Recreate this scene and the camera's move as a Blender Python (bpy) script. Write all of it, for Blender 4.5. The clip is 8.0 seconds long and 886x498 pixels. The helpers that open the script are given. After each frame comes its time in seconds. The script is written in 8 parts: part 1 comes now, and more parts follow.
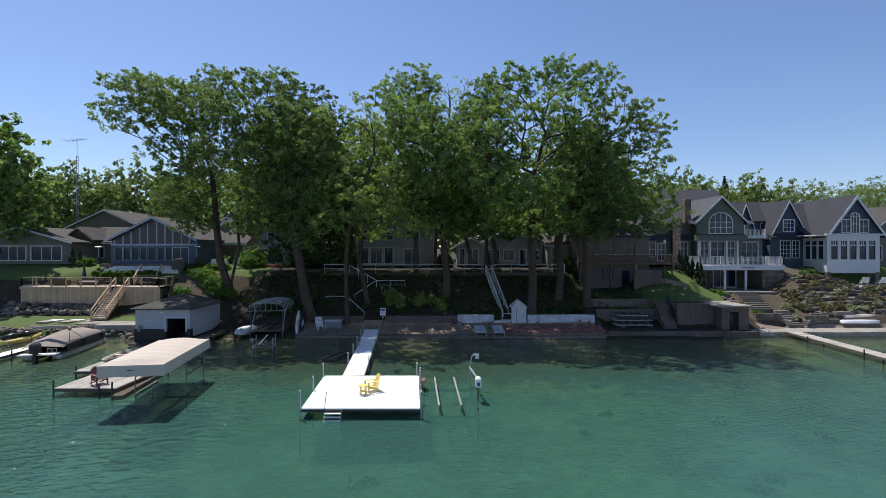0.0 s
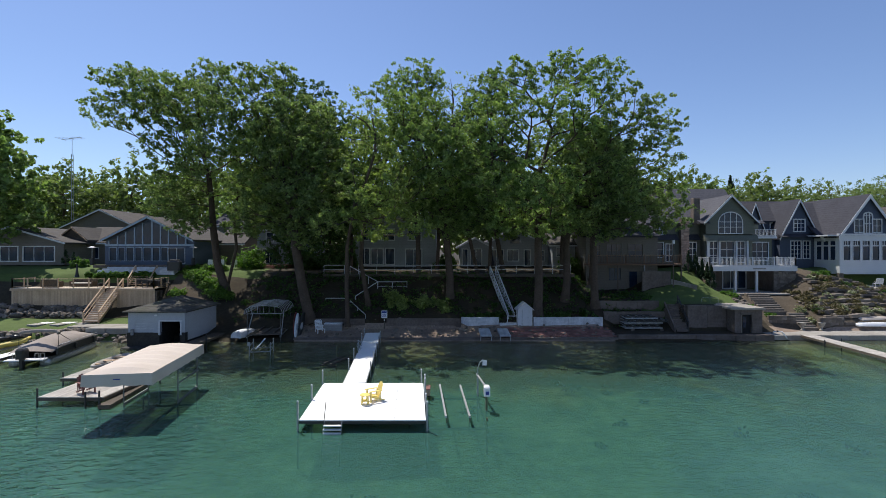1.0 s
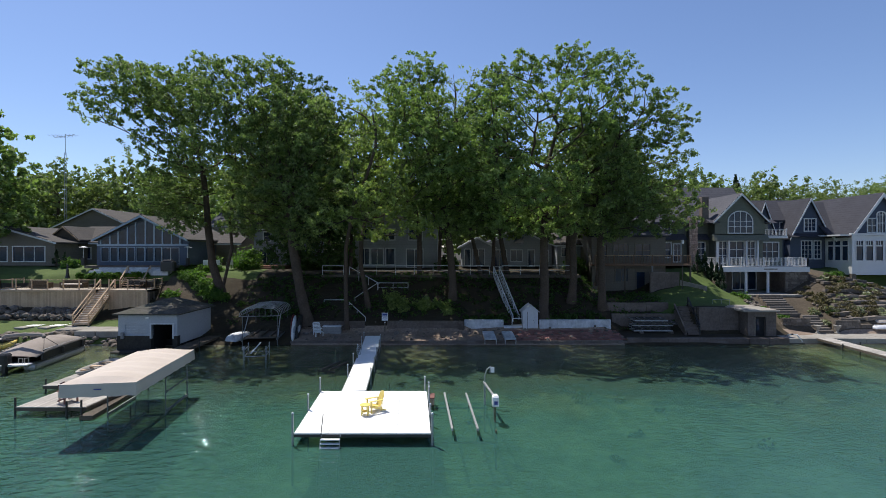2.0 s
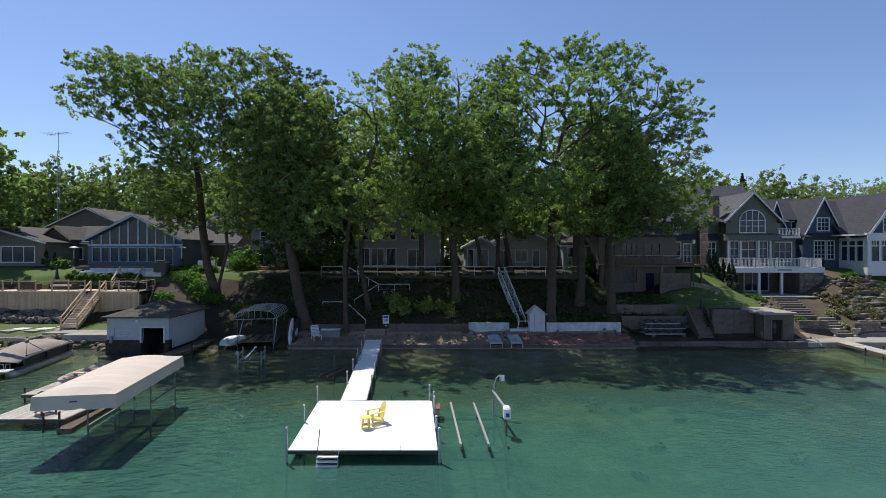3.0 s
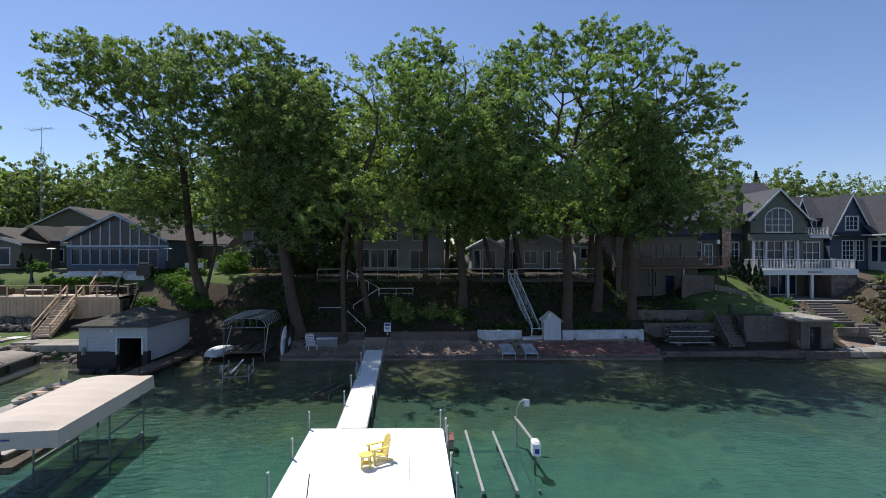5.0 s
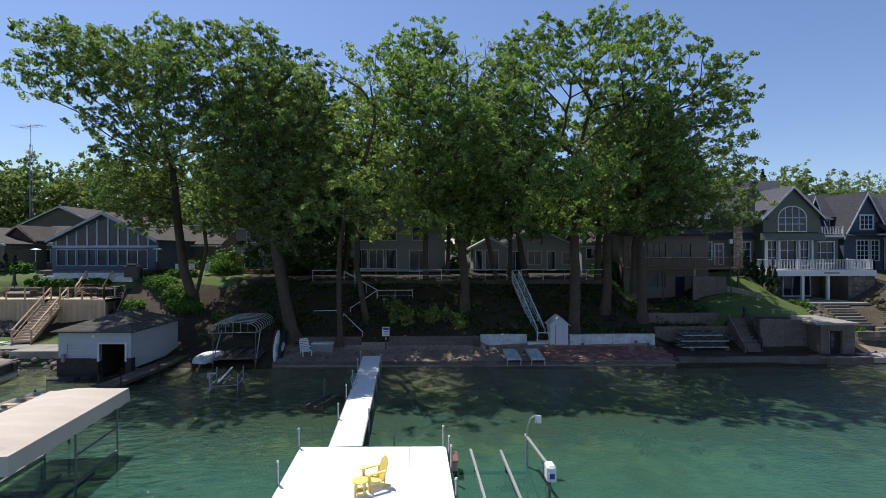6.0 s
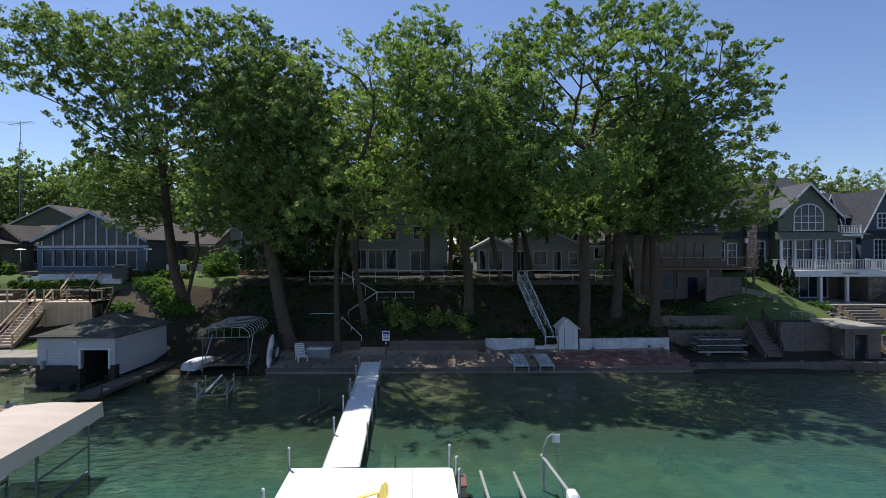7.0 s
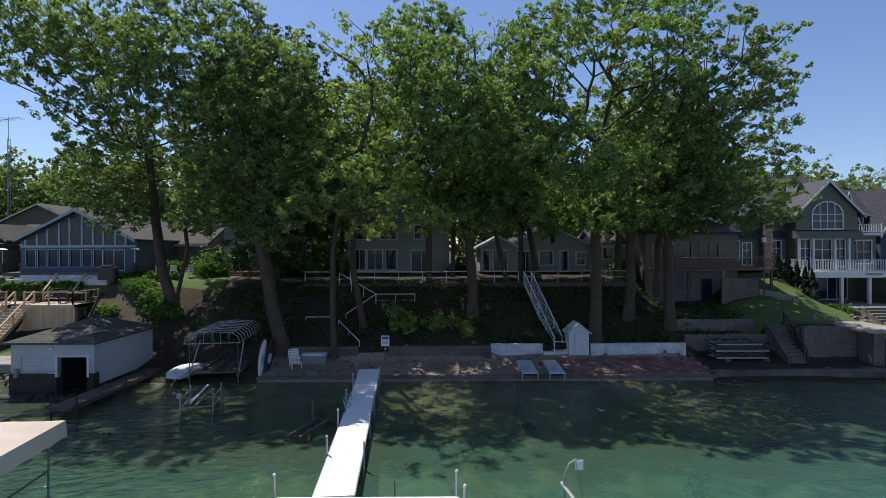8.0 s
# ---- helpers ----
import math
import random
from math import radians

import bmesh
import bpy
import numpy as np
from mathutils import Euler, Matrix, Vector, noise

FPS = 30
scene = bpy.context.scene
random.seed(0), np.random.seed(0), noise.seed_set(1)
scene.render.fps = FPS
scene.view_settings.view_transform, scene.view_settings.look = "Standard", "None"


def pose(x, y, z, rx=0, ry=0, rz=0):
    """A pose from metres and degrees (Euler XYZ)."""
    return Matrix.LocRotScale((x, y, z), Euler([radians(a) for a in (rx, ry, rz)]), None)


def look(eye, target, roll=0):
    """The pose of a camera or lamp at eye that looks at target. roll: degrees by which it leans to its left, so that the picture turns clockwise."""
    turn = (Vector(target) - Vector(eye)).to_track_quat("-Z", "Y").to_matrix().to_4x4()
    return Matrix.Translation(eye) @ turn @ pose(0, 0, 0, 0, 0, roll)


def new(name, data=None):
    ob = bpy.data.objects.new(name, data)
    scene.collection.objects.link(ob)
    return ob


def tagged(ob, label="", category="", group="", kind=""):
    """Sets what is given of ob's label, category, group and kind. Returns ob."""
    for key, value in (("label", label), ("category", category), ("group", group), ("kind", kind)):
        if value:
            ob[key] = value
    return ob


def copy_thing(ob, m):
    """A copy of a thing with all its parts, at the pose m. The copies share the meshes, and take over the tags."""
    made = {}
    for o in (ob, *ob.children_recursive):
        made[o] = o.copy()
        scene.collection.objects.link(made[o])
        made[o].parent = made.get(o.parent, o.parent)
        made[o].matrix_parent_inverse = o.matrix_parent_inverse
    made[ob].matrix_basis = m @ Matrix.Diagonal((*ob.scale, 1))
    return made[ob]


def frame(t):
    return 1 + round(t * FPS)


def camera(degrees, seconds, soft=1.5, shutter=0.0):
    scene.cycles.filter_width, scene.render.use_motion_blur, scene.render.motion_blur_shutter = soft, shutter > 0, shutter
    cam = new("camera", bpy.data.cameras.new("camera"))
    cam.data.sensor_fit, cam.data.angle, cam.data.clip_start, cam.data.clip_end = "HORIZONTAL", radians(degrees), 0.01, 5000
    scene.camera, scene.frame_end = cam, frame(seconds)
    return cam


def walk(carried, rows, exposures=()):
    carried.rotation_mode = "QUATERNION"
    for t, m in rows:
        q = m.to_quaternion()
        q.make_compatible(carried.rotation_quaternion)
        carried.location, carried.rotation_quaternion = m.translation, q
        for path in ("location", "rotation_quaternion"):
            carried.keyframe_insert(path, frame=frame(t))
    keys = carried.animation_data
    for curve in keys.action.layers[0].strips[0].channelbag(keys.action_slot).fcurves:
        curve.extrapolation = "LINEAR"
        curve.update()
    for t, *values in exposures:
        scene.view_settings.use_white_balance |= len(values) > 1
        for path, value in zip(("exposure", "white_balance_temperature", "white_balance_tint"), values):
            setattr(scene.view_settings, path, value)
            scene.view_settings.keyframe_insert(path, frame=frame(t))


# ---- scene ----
cam = camera(85.0, 8.0, soft=0.7)
ACROSS, AHEAD, EYE, TILT, LEAN, TURN = 11.85, 14.1, 8.0, 0.0, 0.0, 0.0
ROWS = [
    (0.0, 0.0, 0.0, 0.0, 0.0, 0.0, -0.0),
    (0.5, -0.0145, 0.0496, 0.0018, 0.0, -0.0, 0.01),
    (1.0, -0.0276, 0.1013, 0.0027, -0.01, 0.02, 0.01),
    (1.5, -0.0401, 0.1541, 0.0034, -0.06, 0.02, -0.0),
    (3.0, -0.0772, 0.3305, -0.0026, -0.1, 0.11, 0.01),
    (3.5, -0.0939, 0.3915, -0.0024, -0.14, 0.14, 0.02),
    (4.0, -0.1071, 0.4512, -0.001, -0.16, 0.16, 0.03),
    (4.5, -0.119, 0.5131, 0.0007, -0.17, 0.17, 0.06),
    (6.0, -0.1354, 0.7087, 0.0041, -0.23, 0.18, 0.14),
    (6.5, -0.1437, 0.7726, 0.0028, -0.22, 0.21, 0.18),
    (7.0, -0.1531, 0.8408, 0.0014, -0.23, 0.21, 0.19),
    (7.5, -0.1609, 0.9111, -0.0004, -0.21, 0.23, 0.19),
    (8.0, -0.1678, 0.9831, -0.0003, -0.21, 0.22, 0.21),
]
walk(cam, [(t, pose(0, 0, EYE, TILT, LEAN, TURN) @ pose(ACROSS * x, AHEAD * y, ACROSS * z, 90 + pitch, roll, yaw)) for t, x, y, z, yaw, pitch, roll in ROWS])

# ---- world and sun ----
SUN_TO = Vector((-0.30, 0.37, 0.88)).normalized()
world = bpy.data.worlds.new("sky")
scene.world = world
world.use_nodes = True
wn = world.node_tree.nodes
sky = wn.new("ShaderNodeTexSky")
sky.sky_type = "NISHITA"
sky.sun_disc = False
sky.sun_elevation = math.asin(SUN_TO.z)
sky.sun_rotation = math.atan2(SUN_TO.x, SUN_TO.y)
sky.air_density, sky.dust_density, sky.ozone_density = 1.0, 0.35, 2.6
wn["Background"].inputs["Strength"].default_value = 0.115
hue = wn.new("ShaderNodeMix")
hue.data_type, hue.blend_type = "RGBA", "MULTIPLY"
hue.inputs[0].default_value = 1.0
hue.inputs[7].default_value = (0.92, 0.945, 1.09, 1)
world.node_tree.links.new(sky.outputs[0], hue.inputs[6])
world.node_tree.links.new(hue.outputs[2], wn["Background"].inputs["Color"])
sun = new("sun", bpy.data.lights.new("sun", "SUN"))
sun.data.energy, sun.data.angle, sun.data.color = 5.0, radians(0.53), (1.0, 0.95, 0.87)
sun.matrix_world = look(SUN_TO * 100, (0, 0, 0))
scene.view_settings.exposure = 0.12


# ---- materials ----
def nodes_of(name):
    m = bpy.data.materials.new(name)
    m.use_nodes = True
    return m, m.node_tree.nodes, m.node_tree.links


def ramp(nt, links, fac, stops):
    r = nt.new("ShaderNodeValToRGB")
    while len(r.color_ramp.elements) < len(stops):
        r.color_ramp.elements.new(0.5)
    for e, (p, c) in zip(r.color_ramp.elements, stops):
        e.position, e.color = p, (*c, 1)
    links.new(fac, r.inputs[0])
    return r.outputs[0]


def noise_tex(nt, links, co, scale, detail=4.0, rough=0.55):
    n = nt.new("ShaderNodeTexNoise")
    n.inputs["Scale"].default_value, n.inputs["Detail"].default_value, n.inputs["Roughness"].default_value = scale, detail, rough
    links.new(co, n.inputs["Vector"])
    return n.outputs["Fac"]


def mixed(nt, links, fac, a, b, kind="MIX"):
    x = nt.new("ShaderNodeMix")
    x.data_type, x.blend_type = "RGBA", kind
    for sock, v in ((x.inputs[0], fac), (x.inputs[6], a), (x.inputs[7], b)):
        if isinstance(v, (int, float)):
            sock.default_value = v
        elif isinstance(v, tuple):
            sock.default_value = (*v, 1)
        else:
            links.new(v, sock)
    return x.outputs[2]


def surface(name, a, b, rough=0.8, metal=0.0, fine=12.0, broad=0.7, stain=(0.5, 0.5, 0.5), stain_amount=0.25,
            bump=0.15, bump_scale=None, bands=0.0, band_axis="Z", band_depth=0.3, piece=0.0, spec=0.4):
    """Two tones in fine grain, broad stains over them, bump, and boards or laps every `bands` metres."""
    m, nt, links = nodes_of(name)
    bsdf = nt["Principled BSDF"]
    co = nt.new("ShaderNodeTexCoord").outputs["Object"]
    grain = noise_tex(nt, links, co, fine, 5)
    col = mixed(nt, links, ramp(nt, links, grain, [(0.3, (0, 0, 0)), (0.7, (1, 1, 1))]), a, b)
    big = ramp(nt, links, noise_tex(nt, links, co, broad, 6, 0.65), [(0.42, (0, 0, 0)), (0.68, (1, 1, 1))])
    amount = nt.new("ShaderNodeMath")
    amount.operation = "MULTIPLY"
    links.new(big, amount.inputs[0])
    amount.inputs[1].default_value = stain_amount
    col = mixed(nt, links, amount.outputs[0], col, tuple(x * y for x, y in zip(stain, a)))
    height = grain
    if bands:
        w = nt.new("ShaderNodeTexWave")
        w.wave_type, w.bands_direction, w.wave_profile = "BANDS", band_axis, "SAW"
        w.inputs["Scale"].default_value = 2 * math.pi / 20 / bands
        w.inputs["Distortion"].default_value = 0.15
        w.inputs["Detail"].default_value = 1.0
        links.new(co, w.inputs["Vector"])
        line = ramp(nt, links, w.outputs["Fac"], [(0.0, (0, 0, 0)), (0.12, (1, 1, 1))])
        col = mixed(nt, links, line, tuple(x * (1 - band_depth) for x in a), col)
        height = line
    if piece:
        rnd = nt.new("ShaderNodeObjectInfo").outputs["Random"]
        col = mixed(nt, links, piece, col, ramp(nt, links, rnd, [(0.0, tuple(x * 0.35 for x in a)), (0.5, a), (1.0, tuple(min(1, x * 1.5) for x in b))]))
    links.new(col, bsdf.inputs["Base Color"])
    bsdf.inputs["Roughness"].default_value, bsdf.inputs["Metallic"].default_value = rough, metal
    bsdf.inputs["Specular IOR Level"].default_value = spec
    if bump:
        bp = nt.new("ShaderNodeBump")
        bp.inputs["Strength"].default_value, bp.inputs["Distance"].default_value = bump, 0.03
        links.new(noise_tex(nt, links, co, bump_scale, 5) if bump_scale else height, bp.inputs["Height"])
        links.new(bp.outputs[0], bsdf.inputs["Normal"])
    return m


def leaf_material(name, dark, mid, light, through_light=0.52):
    m, nt, links = nodes_of(name)
    bsdf, out = nt["Principled BSDF"], nt["Material Output"]
    geo = nt.new("ShaderNodeNewGeometry")
    co = nt.new("ShaderNodeTexCoord").outputs["Object"]
    a = ramp(nt, links, geo.outputs["Random Per Island"], [(0.0, tuple(x * 0.6 for x in dark)), (0.55, mid), (1.0, tuple(x * 1.2 for x in light))])
    b = ramp(nt, links, noise_tex(nt, links, co, 0.6, 3), [(0.36, dark), (0.64, light)])
    col = mixed(nt, links, 0.4, a, b)
    links.new(col, bsdf.inputs["Base Color"])
    bsdf.inputs["Roughness"].default_value = 0.55
    bsdf.inputs["Specular IOR Level"].default_value = 0.3
    tr = nt.new("ShaderNodeBsdfTranslucent")
    warm = mixed(nt, links, 1.0, col, (1.2, 1.36, 0.66), "MULTIPLY")
    links.new(warm, tr.inputs["Color"])
    mx = nt.new("ShaderNodeMixShader")
    mx.inputs[0].default_value = through_light
    links.new(bsdf.outputs[0], mx.inputs[1])
    links.new(tr.outputs[0], mx.inputs[2])
    links.new(mx.outputs[0], out.inputs["Surface"])
    return m


def glass_material(name, tint, rough=0.05):
    """Dark window glass: the room behind is unlit, so the pane is a dark gloss; its tint paints in reflected sky."""
    m, nt, links = nodes_of(name)
    bsdf = nt["Principled BSDF"]
    co = nt.new("ShaderNodeTexCoord").outputs["Object"]
    links.new(ramp(nt, links, noise_tex(nt, links, co, 1.2, 3), [(0.35, tuple(x * 0.5 for x in tint)), (0.7, tint)]), bsdf.inputs["Base Color"])
    bsdf.inputs["Roughness"].default_value = rough
    bsdf.inputs["Specular IOR Level"].default_value = 0.35
    return m


def water_material():
    m, nt, links = nodes_of("lake_water")
    out = nt["Material Output"]
    nt.remove(nt["Principled BSDF"])
    geo = nt.new("ShaderNodeNewGeometry")
    pos = geo.outputs["Position"]
    sep = nt.new("ShaderNodeSeparateXYZ")
    links.new(pos, sep.inputs[0])
    # depth from the shore outwards sets how much of the bed shows
    wob = noise_tex(nt, links, pos, 0.14, 6, 0.72)
    far = nt.new("ShaderNodeMapRange")
    far.inputs["From Min"].default_value, far.inputs["From Max"].default_value = 45.0, 12.0
    links.new(sep.outputs["Y"], far.inputs["Value"])
    add = nt.new("ShaderNodeMath")
    add.operation = "MULTIPLY_ADD"
    links.new(wob, add.inputs[0])
    add.inputs[1].default_value = 0.62
    links.new(far.outputs[0], add.inputs[2])
    side = nt.new("ShaderNodeMapRange")
    side.inputs["From Min"].default_value, side.inputs["From Max"].default_value = -20.0, 40.0
    side.inputs["To Min"].default_value, side.inputs["To Max"].default_value = 0.1, 0.2
    links.new(sep.outputs["X"], side.inputs["Value"])
    dep = nt.new("ShaderNodeMath")
    links.new(add.outputs[0], dep.inputs[0])
    links.new(side.outputs[0], dep.inputs[1])
    body = ramp(nt, links, dep.outputs[0], [(0.1, (0.30, 0.27, 0.18)), (0.42, (0.172, 0.192, 0.122)), (0.74, (0.088, 0.148, 0.09)), (1.0, (0.052, 0.152, 0.124))])
    tint = ramp(nt, links, dep.outputs[0], [(0.1, (0.95, 0.92, 0.76)), (0.4, (0.84, 0.86, 0.70)), (0.7, (0.56, 0.71, 0.48)), (1.0, (0.38, 0.64, 0.47))])
    murk = ramp(nt, links, dep.outputs[0], [(0.1, (0.12, 0.12, 0.12)), (0.5, (0.36, 0.36, 0.36)), (1.0, (0.56, 0.56, 0.56))])
    # ripples: short wind waves over broad patches
    patch = ramp(nt, links, noise_tex(nt, links, pos, 0.09, 3), [(0.35, (0.4, 0.4, 0.4)), (0.65, (1, 1, 1))])
    mp = nt.new("ShaderNodeMapping")
    mp.inputs["Rotation"].default_value = (0, 0, radians(-32))
    mp.inputs["Scale"].default_value = (1.0, 1.7, 1.0)
    links.new(pos, mp.inputs["Vector"])
    w1 = noise_tex(nt, links, mp.outputs[0], 2.1, 4.0, 0.62)
    hm = nt.new("ShaderNodeMath")
    hm.operation = "MULTIPLY"
    links.new(w1, hm.inputs[0])
    links.new(patch, hm.inputs[1])
    wind = nt.new("ShaderNodeMapRange")
    wind.inputs["From Min"].default_value, wind.inputs["From Max"].default_value = -24.0, 0.0
    wind.inputs["To Min"].default_value, wind.inputs["To Max"].default_value = 0.32, 0.2
    links.new(sep.outputs["X"], wind.inputs["Value"])
    gust = nt.new("ShaderNodeMath")
    gust.operation = "MULTIPLY"
    links.new(hm.outputs[0], gust.inputs[0])
    links.new(wind.outputs[0], gust.inputs[1])
    # livelier open wavelets on the windward side by the lifts
    lively = nt.new("ShaderNodeMapRange")
    lively.inputs["From Min"].default_value, lively.inputs["From Max"].default_value = -15.0, -7.0
    lively.inputs["To Min"].default_value, lively.inputs["To Max"].default_value = 0.55, 0.0
    links.new(sep.outputs["X"], lively.inputs["Value"])
    waves = nt.new("ShaderNodeMath")
    waves.operation = "MULTIPLY_ADD"
    links.new(noise_tex(nt, links, mp.outputs[0], 1.5, 2.0, 0.5), waves.inputs[0])
    links.new(lively.outputs[0], waves.inputs[1])
    links.new(gust.outputs[0], waves.inputs[2])
    bp = nt.new("ShaderNodeBump")
    bp.inputs["Strength"].default_value, bp.inputs["Distance"].default_value = 1.0, 0.5
    links.new(waves.outputs[0], bp.inputs["Height"])
    dif = nt.new("ShaderNodeBsdfDiffuse")
    links.new(body, dif.inputs["Color"])
    soft_bp = nt.new("ShaderNodeBump")
    soft_bp.inputs["Strength"].default_value, soft_bp.inputs["Distance"].default_value = 1.0, 0.55
    links.new(gust.outputs[0], soft_bp.inputs["Height"])
    links.new(soft_bp.outputs[0], dif.inputs["Normal"])
    tra = nt.new("ShaderNodeBsdfTransparent")
    links.new(tint, tra.inputs["Color"])
    inner = nt.new("ShaderNodeMixShader")
    links.new(murk, inner.inputs[0])
    links.new(tra.outputs[0], inner.inputs[1])
    links.new(dif.outputs[0], inner.inputs[2])
    glo = nt.new("ShaderNodeBsdfGlossy")
    glo.inputs["Roughness"].default_value = 0.03
    links.new(bp.outputs[0], glo.inputs["Normal"])
    fr = nt.new("ShaderNodeFresnel")
    fr.inputs["IOR"].default_value = 1.33
    links.new(bp.outputs[0], fr.inputs["Normal"])
    mx = nt.new("ShaderNodeMixShader")
    links.new(fr.outputs[0], mx.inputs[0])
    links.new(inner.outputs[0], mx.inputs[1])
    links.new(glo.outputs[0], mx.inputs[2])
    links.new(mx.outputs[0], out.inputs["Surface"])
    return m


WATER = water_material()
LAKEBED = surface("lakebed_sand", (0.25, 0.228, 0.165), (0.50, 0.45, 0.345), 0.95, fine=1.3, broad=0.35, stain=(0.22, 0.32, 0.22), stain_amount=0.9, bump=0.3)
BEACH = surface("beach_gravel", (0.20, 0.147, 0.112), (0.37, 0.28, 0.215), 0.95, fine=7, broad=0.5, stain=(0.5, 0.45, 0.4), stain_amount=0.6, bump=0.6)
LAWN = surface("lawn_grass", (0.05, 0.083, 0.017), (0.10, 0.145, 0.033), 0.95, fine=9, broad=0.35, stain=(0.8, 0.75, 0.6), stain_amount=0.5, bump=0.5)
# soil and ivy, with the tree shade darkened into the colour
SHADED_BANK = surface("shaded_bank_soil_ivy", (0.026, 0.021, 0.012), (0.05, 0.04, 0.022), 0.98, fine=3.5, broad=0.4, stain=(0.9, 0.6, 0.5), stain_amount=0.6, bump=0.7)
MULCH = surface("mulch_bed", (0.055, 0.043, 0.03), (0.115, 0.09, 0.062), 0.98, fine=8, broad=0.6, stain_amount=0.4, bump=0.7)
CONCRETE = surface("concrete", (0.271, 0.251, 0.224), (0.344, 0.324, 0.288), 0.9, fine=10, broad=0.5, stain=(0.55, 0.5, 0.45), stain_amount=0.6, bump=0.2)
# stained old concrete, its base colour also darkened and warmed for shade
OLD_SHADED_CONCRETE = surface("old_shaded_concrete", (0.12, 0.096, 0.082), (0.195, 0.16, 0.138), 0.95, fine=5, broad=0.5, stain=(0.45, 0.42, 0.4), stain_amount=0.7, bump=0.4)
WHITE_DECK = surface("white_decking", (0.80, 0.80, 0.79), (0.86, 0.86, 0.85), 0.6, fine=6, broad=0.5, stain=(0.9, 0.9, 0.88), stain_amount=0.3, bump=0.05)
ALUMINIUM = surface("aluminium", (0.42, 0.43, 0.44), (0.55, 0.56, 0.57), 0.45, 0.7, fine=14, stain_amount=0.3, bump=0.05)
GALVANISED = surface("galvanised_steel", (0.30, 0.32, 0.33), (0.42, 0.44, 0.45), 0.5, 0.6, fine=10, stain_amount=0.4, bump=0.1)
LIFT_STEEL = surface("dull_lift_steel", (0.12, 0.135, 0.135), (0.19, 0.205, 0.205), 0.6, 0.3, fine=10, stain_amount=0.5, bump=0.1)
BROWN_WOOD = surface("brown_stained_wood", (0.13, 0.075, 0.048), (0.20, 0.125, 0.085), 0.85, fine=8, stain_amount=0.3, bump=0.15)
PALE_BLUE = surface("pale_blue_trim", (0.27, 0.35, 0.45), (0.32, 0.40, 0.50), 0.7, fine=8, stain_amount=0.2, bump=0.05)
DARK_METAL = surface("dark_metal", (0.035, 0.035, 0.035), (0.06, 0.06, 0.06), 0.5, 0.4, fine=20, bump=0.05)
WEEDY_STEEL = surface("weedy_steel", (0.10, 0.115, 0.06), (0.17, 0.18, 0.11), 0.8, 0.1, fine=8, stain_amount=0.5, bump=0.3)
YELLOW = surface("yellow_plastic", (0.80, 0.62, 0.17), (0.84, 0.67, 0.21), 0.45, fine=8, stain_amount=0.15, bump=0.03)
WHITE_PLASTIC = surface("white_plastic", (0.72, 0.72, 0.72), (0.8, 0.8, 0.8), 0.4, fine=9, stain_amount=0.2, bump=0.03)
CANVAS = surface("beige_canvas", (0.50, 0.43, 0.37), (0.56, 0.49, 0.43), 0.85, fine=25, broad=0.45, stain=(0.82, 0.78, 0.72), stain_amount=0.45, bump=0.12, bump_scale=1.2)
COVER = surface("grey_boat_cover", (0.277, 0.236, 0.210), (0.330, 0.285, 0.252), 0.9, fine=18, broad=0.8, stain_amount=0.35, bump=0.3, bump_scale=2.0)
BLACK = surface("black_plastic", (0.02, 0.02, 0.022), (0.035, 0.035, 0.038), 0.35, fine=12, bump=0.03)
GREY_WOOD = surface("weathered_wood", (0.34, 0.31, 0.28), (0.48, 0.45, 0.41), 0.9, fine=9, broad=0.8, stain_amount=0.4, bump=0.2, piece=0.25)
DARK_WOOD = surface("dark_timber", (0.075, 0.06, 0.048), (0.14, 0.115, 0.09), 0.9, fine=9, broad=0.7, stain_amount=0.4, bump=0.3)
CEDAR = surface("cedar_boards", (0.46, 0.32, 0.21), (0.58, 0.43, 0.295), 0.85, fine=7, broad=0.9, stain=(0.6, 0.55, 0.5), stain_amount=0.4, bump=0.15, piece=0.2)
CEDAR_DECK = surface("cedar_decking", (0.52, 0.43, 0.34), (0.64, 0.55, 0.45), 0.85, fine=7, broad=0.9, stain_amount=0.3, bump=0.15)
BARK = surface("bark", (0.06, 0.043, 0.033), (0.115, 0.086, 0.066), 0.98, fine=9, broad=1.2, stain=(0.6, 0.65, 0.5), stain_amount=0.5, bump=0.9)
WHITE_PAINT = surface("white_paint", (0.52, 0.535, 0.56), (0.59, 0.605, 0.63), 0.6, fine=8, broad=0.8, stain=(0.85, 0.83, 0.8), stain_amount=0.3, bump=0.05)
WORN_WHITE = surface("worn_white_paint", (0.50, 0.52, 0.55), (0.70, 0.71, 0.73), 0.85, fine=3.5, broad=1.2, stain=(0.5, 0.5, 0.5), stain_amount=0.7, bump=0.3)
BLUE_SIDING = surface("blue_siding", (0.072, 0.098, 0.146), (0.088, 0.118, 0.17), 0.8, fine=6, bands=0.18, stain_amount=0.25, bump=0.3)
GREEN_SIDING = surface("sage_shingles", (0.105, 0.115, 0.095), (0.15, 0.16, 0.13), 0.9, fine=8, bands=0.16, stain_amount=0.3, bump=0.3)
NAVY_SIDING = surface("navy_siding", (0.055, 0.072, 0.11), (0.075, 0.095, 0.14), 0.8, fine=8, bands=0.16, stain_amount=0.25, bump=0.3)
# beige lowered in tone to include tree shade over the lakeside cottage
SHADED_BEIGE_SIDING = surface("shaded_beige_siding", (0.136, 0.122, 0.105), (0.177, 0.160, 0.136), 0.85, fine=6, bands=0.2, stain_amount=0.25, bump=0.3)
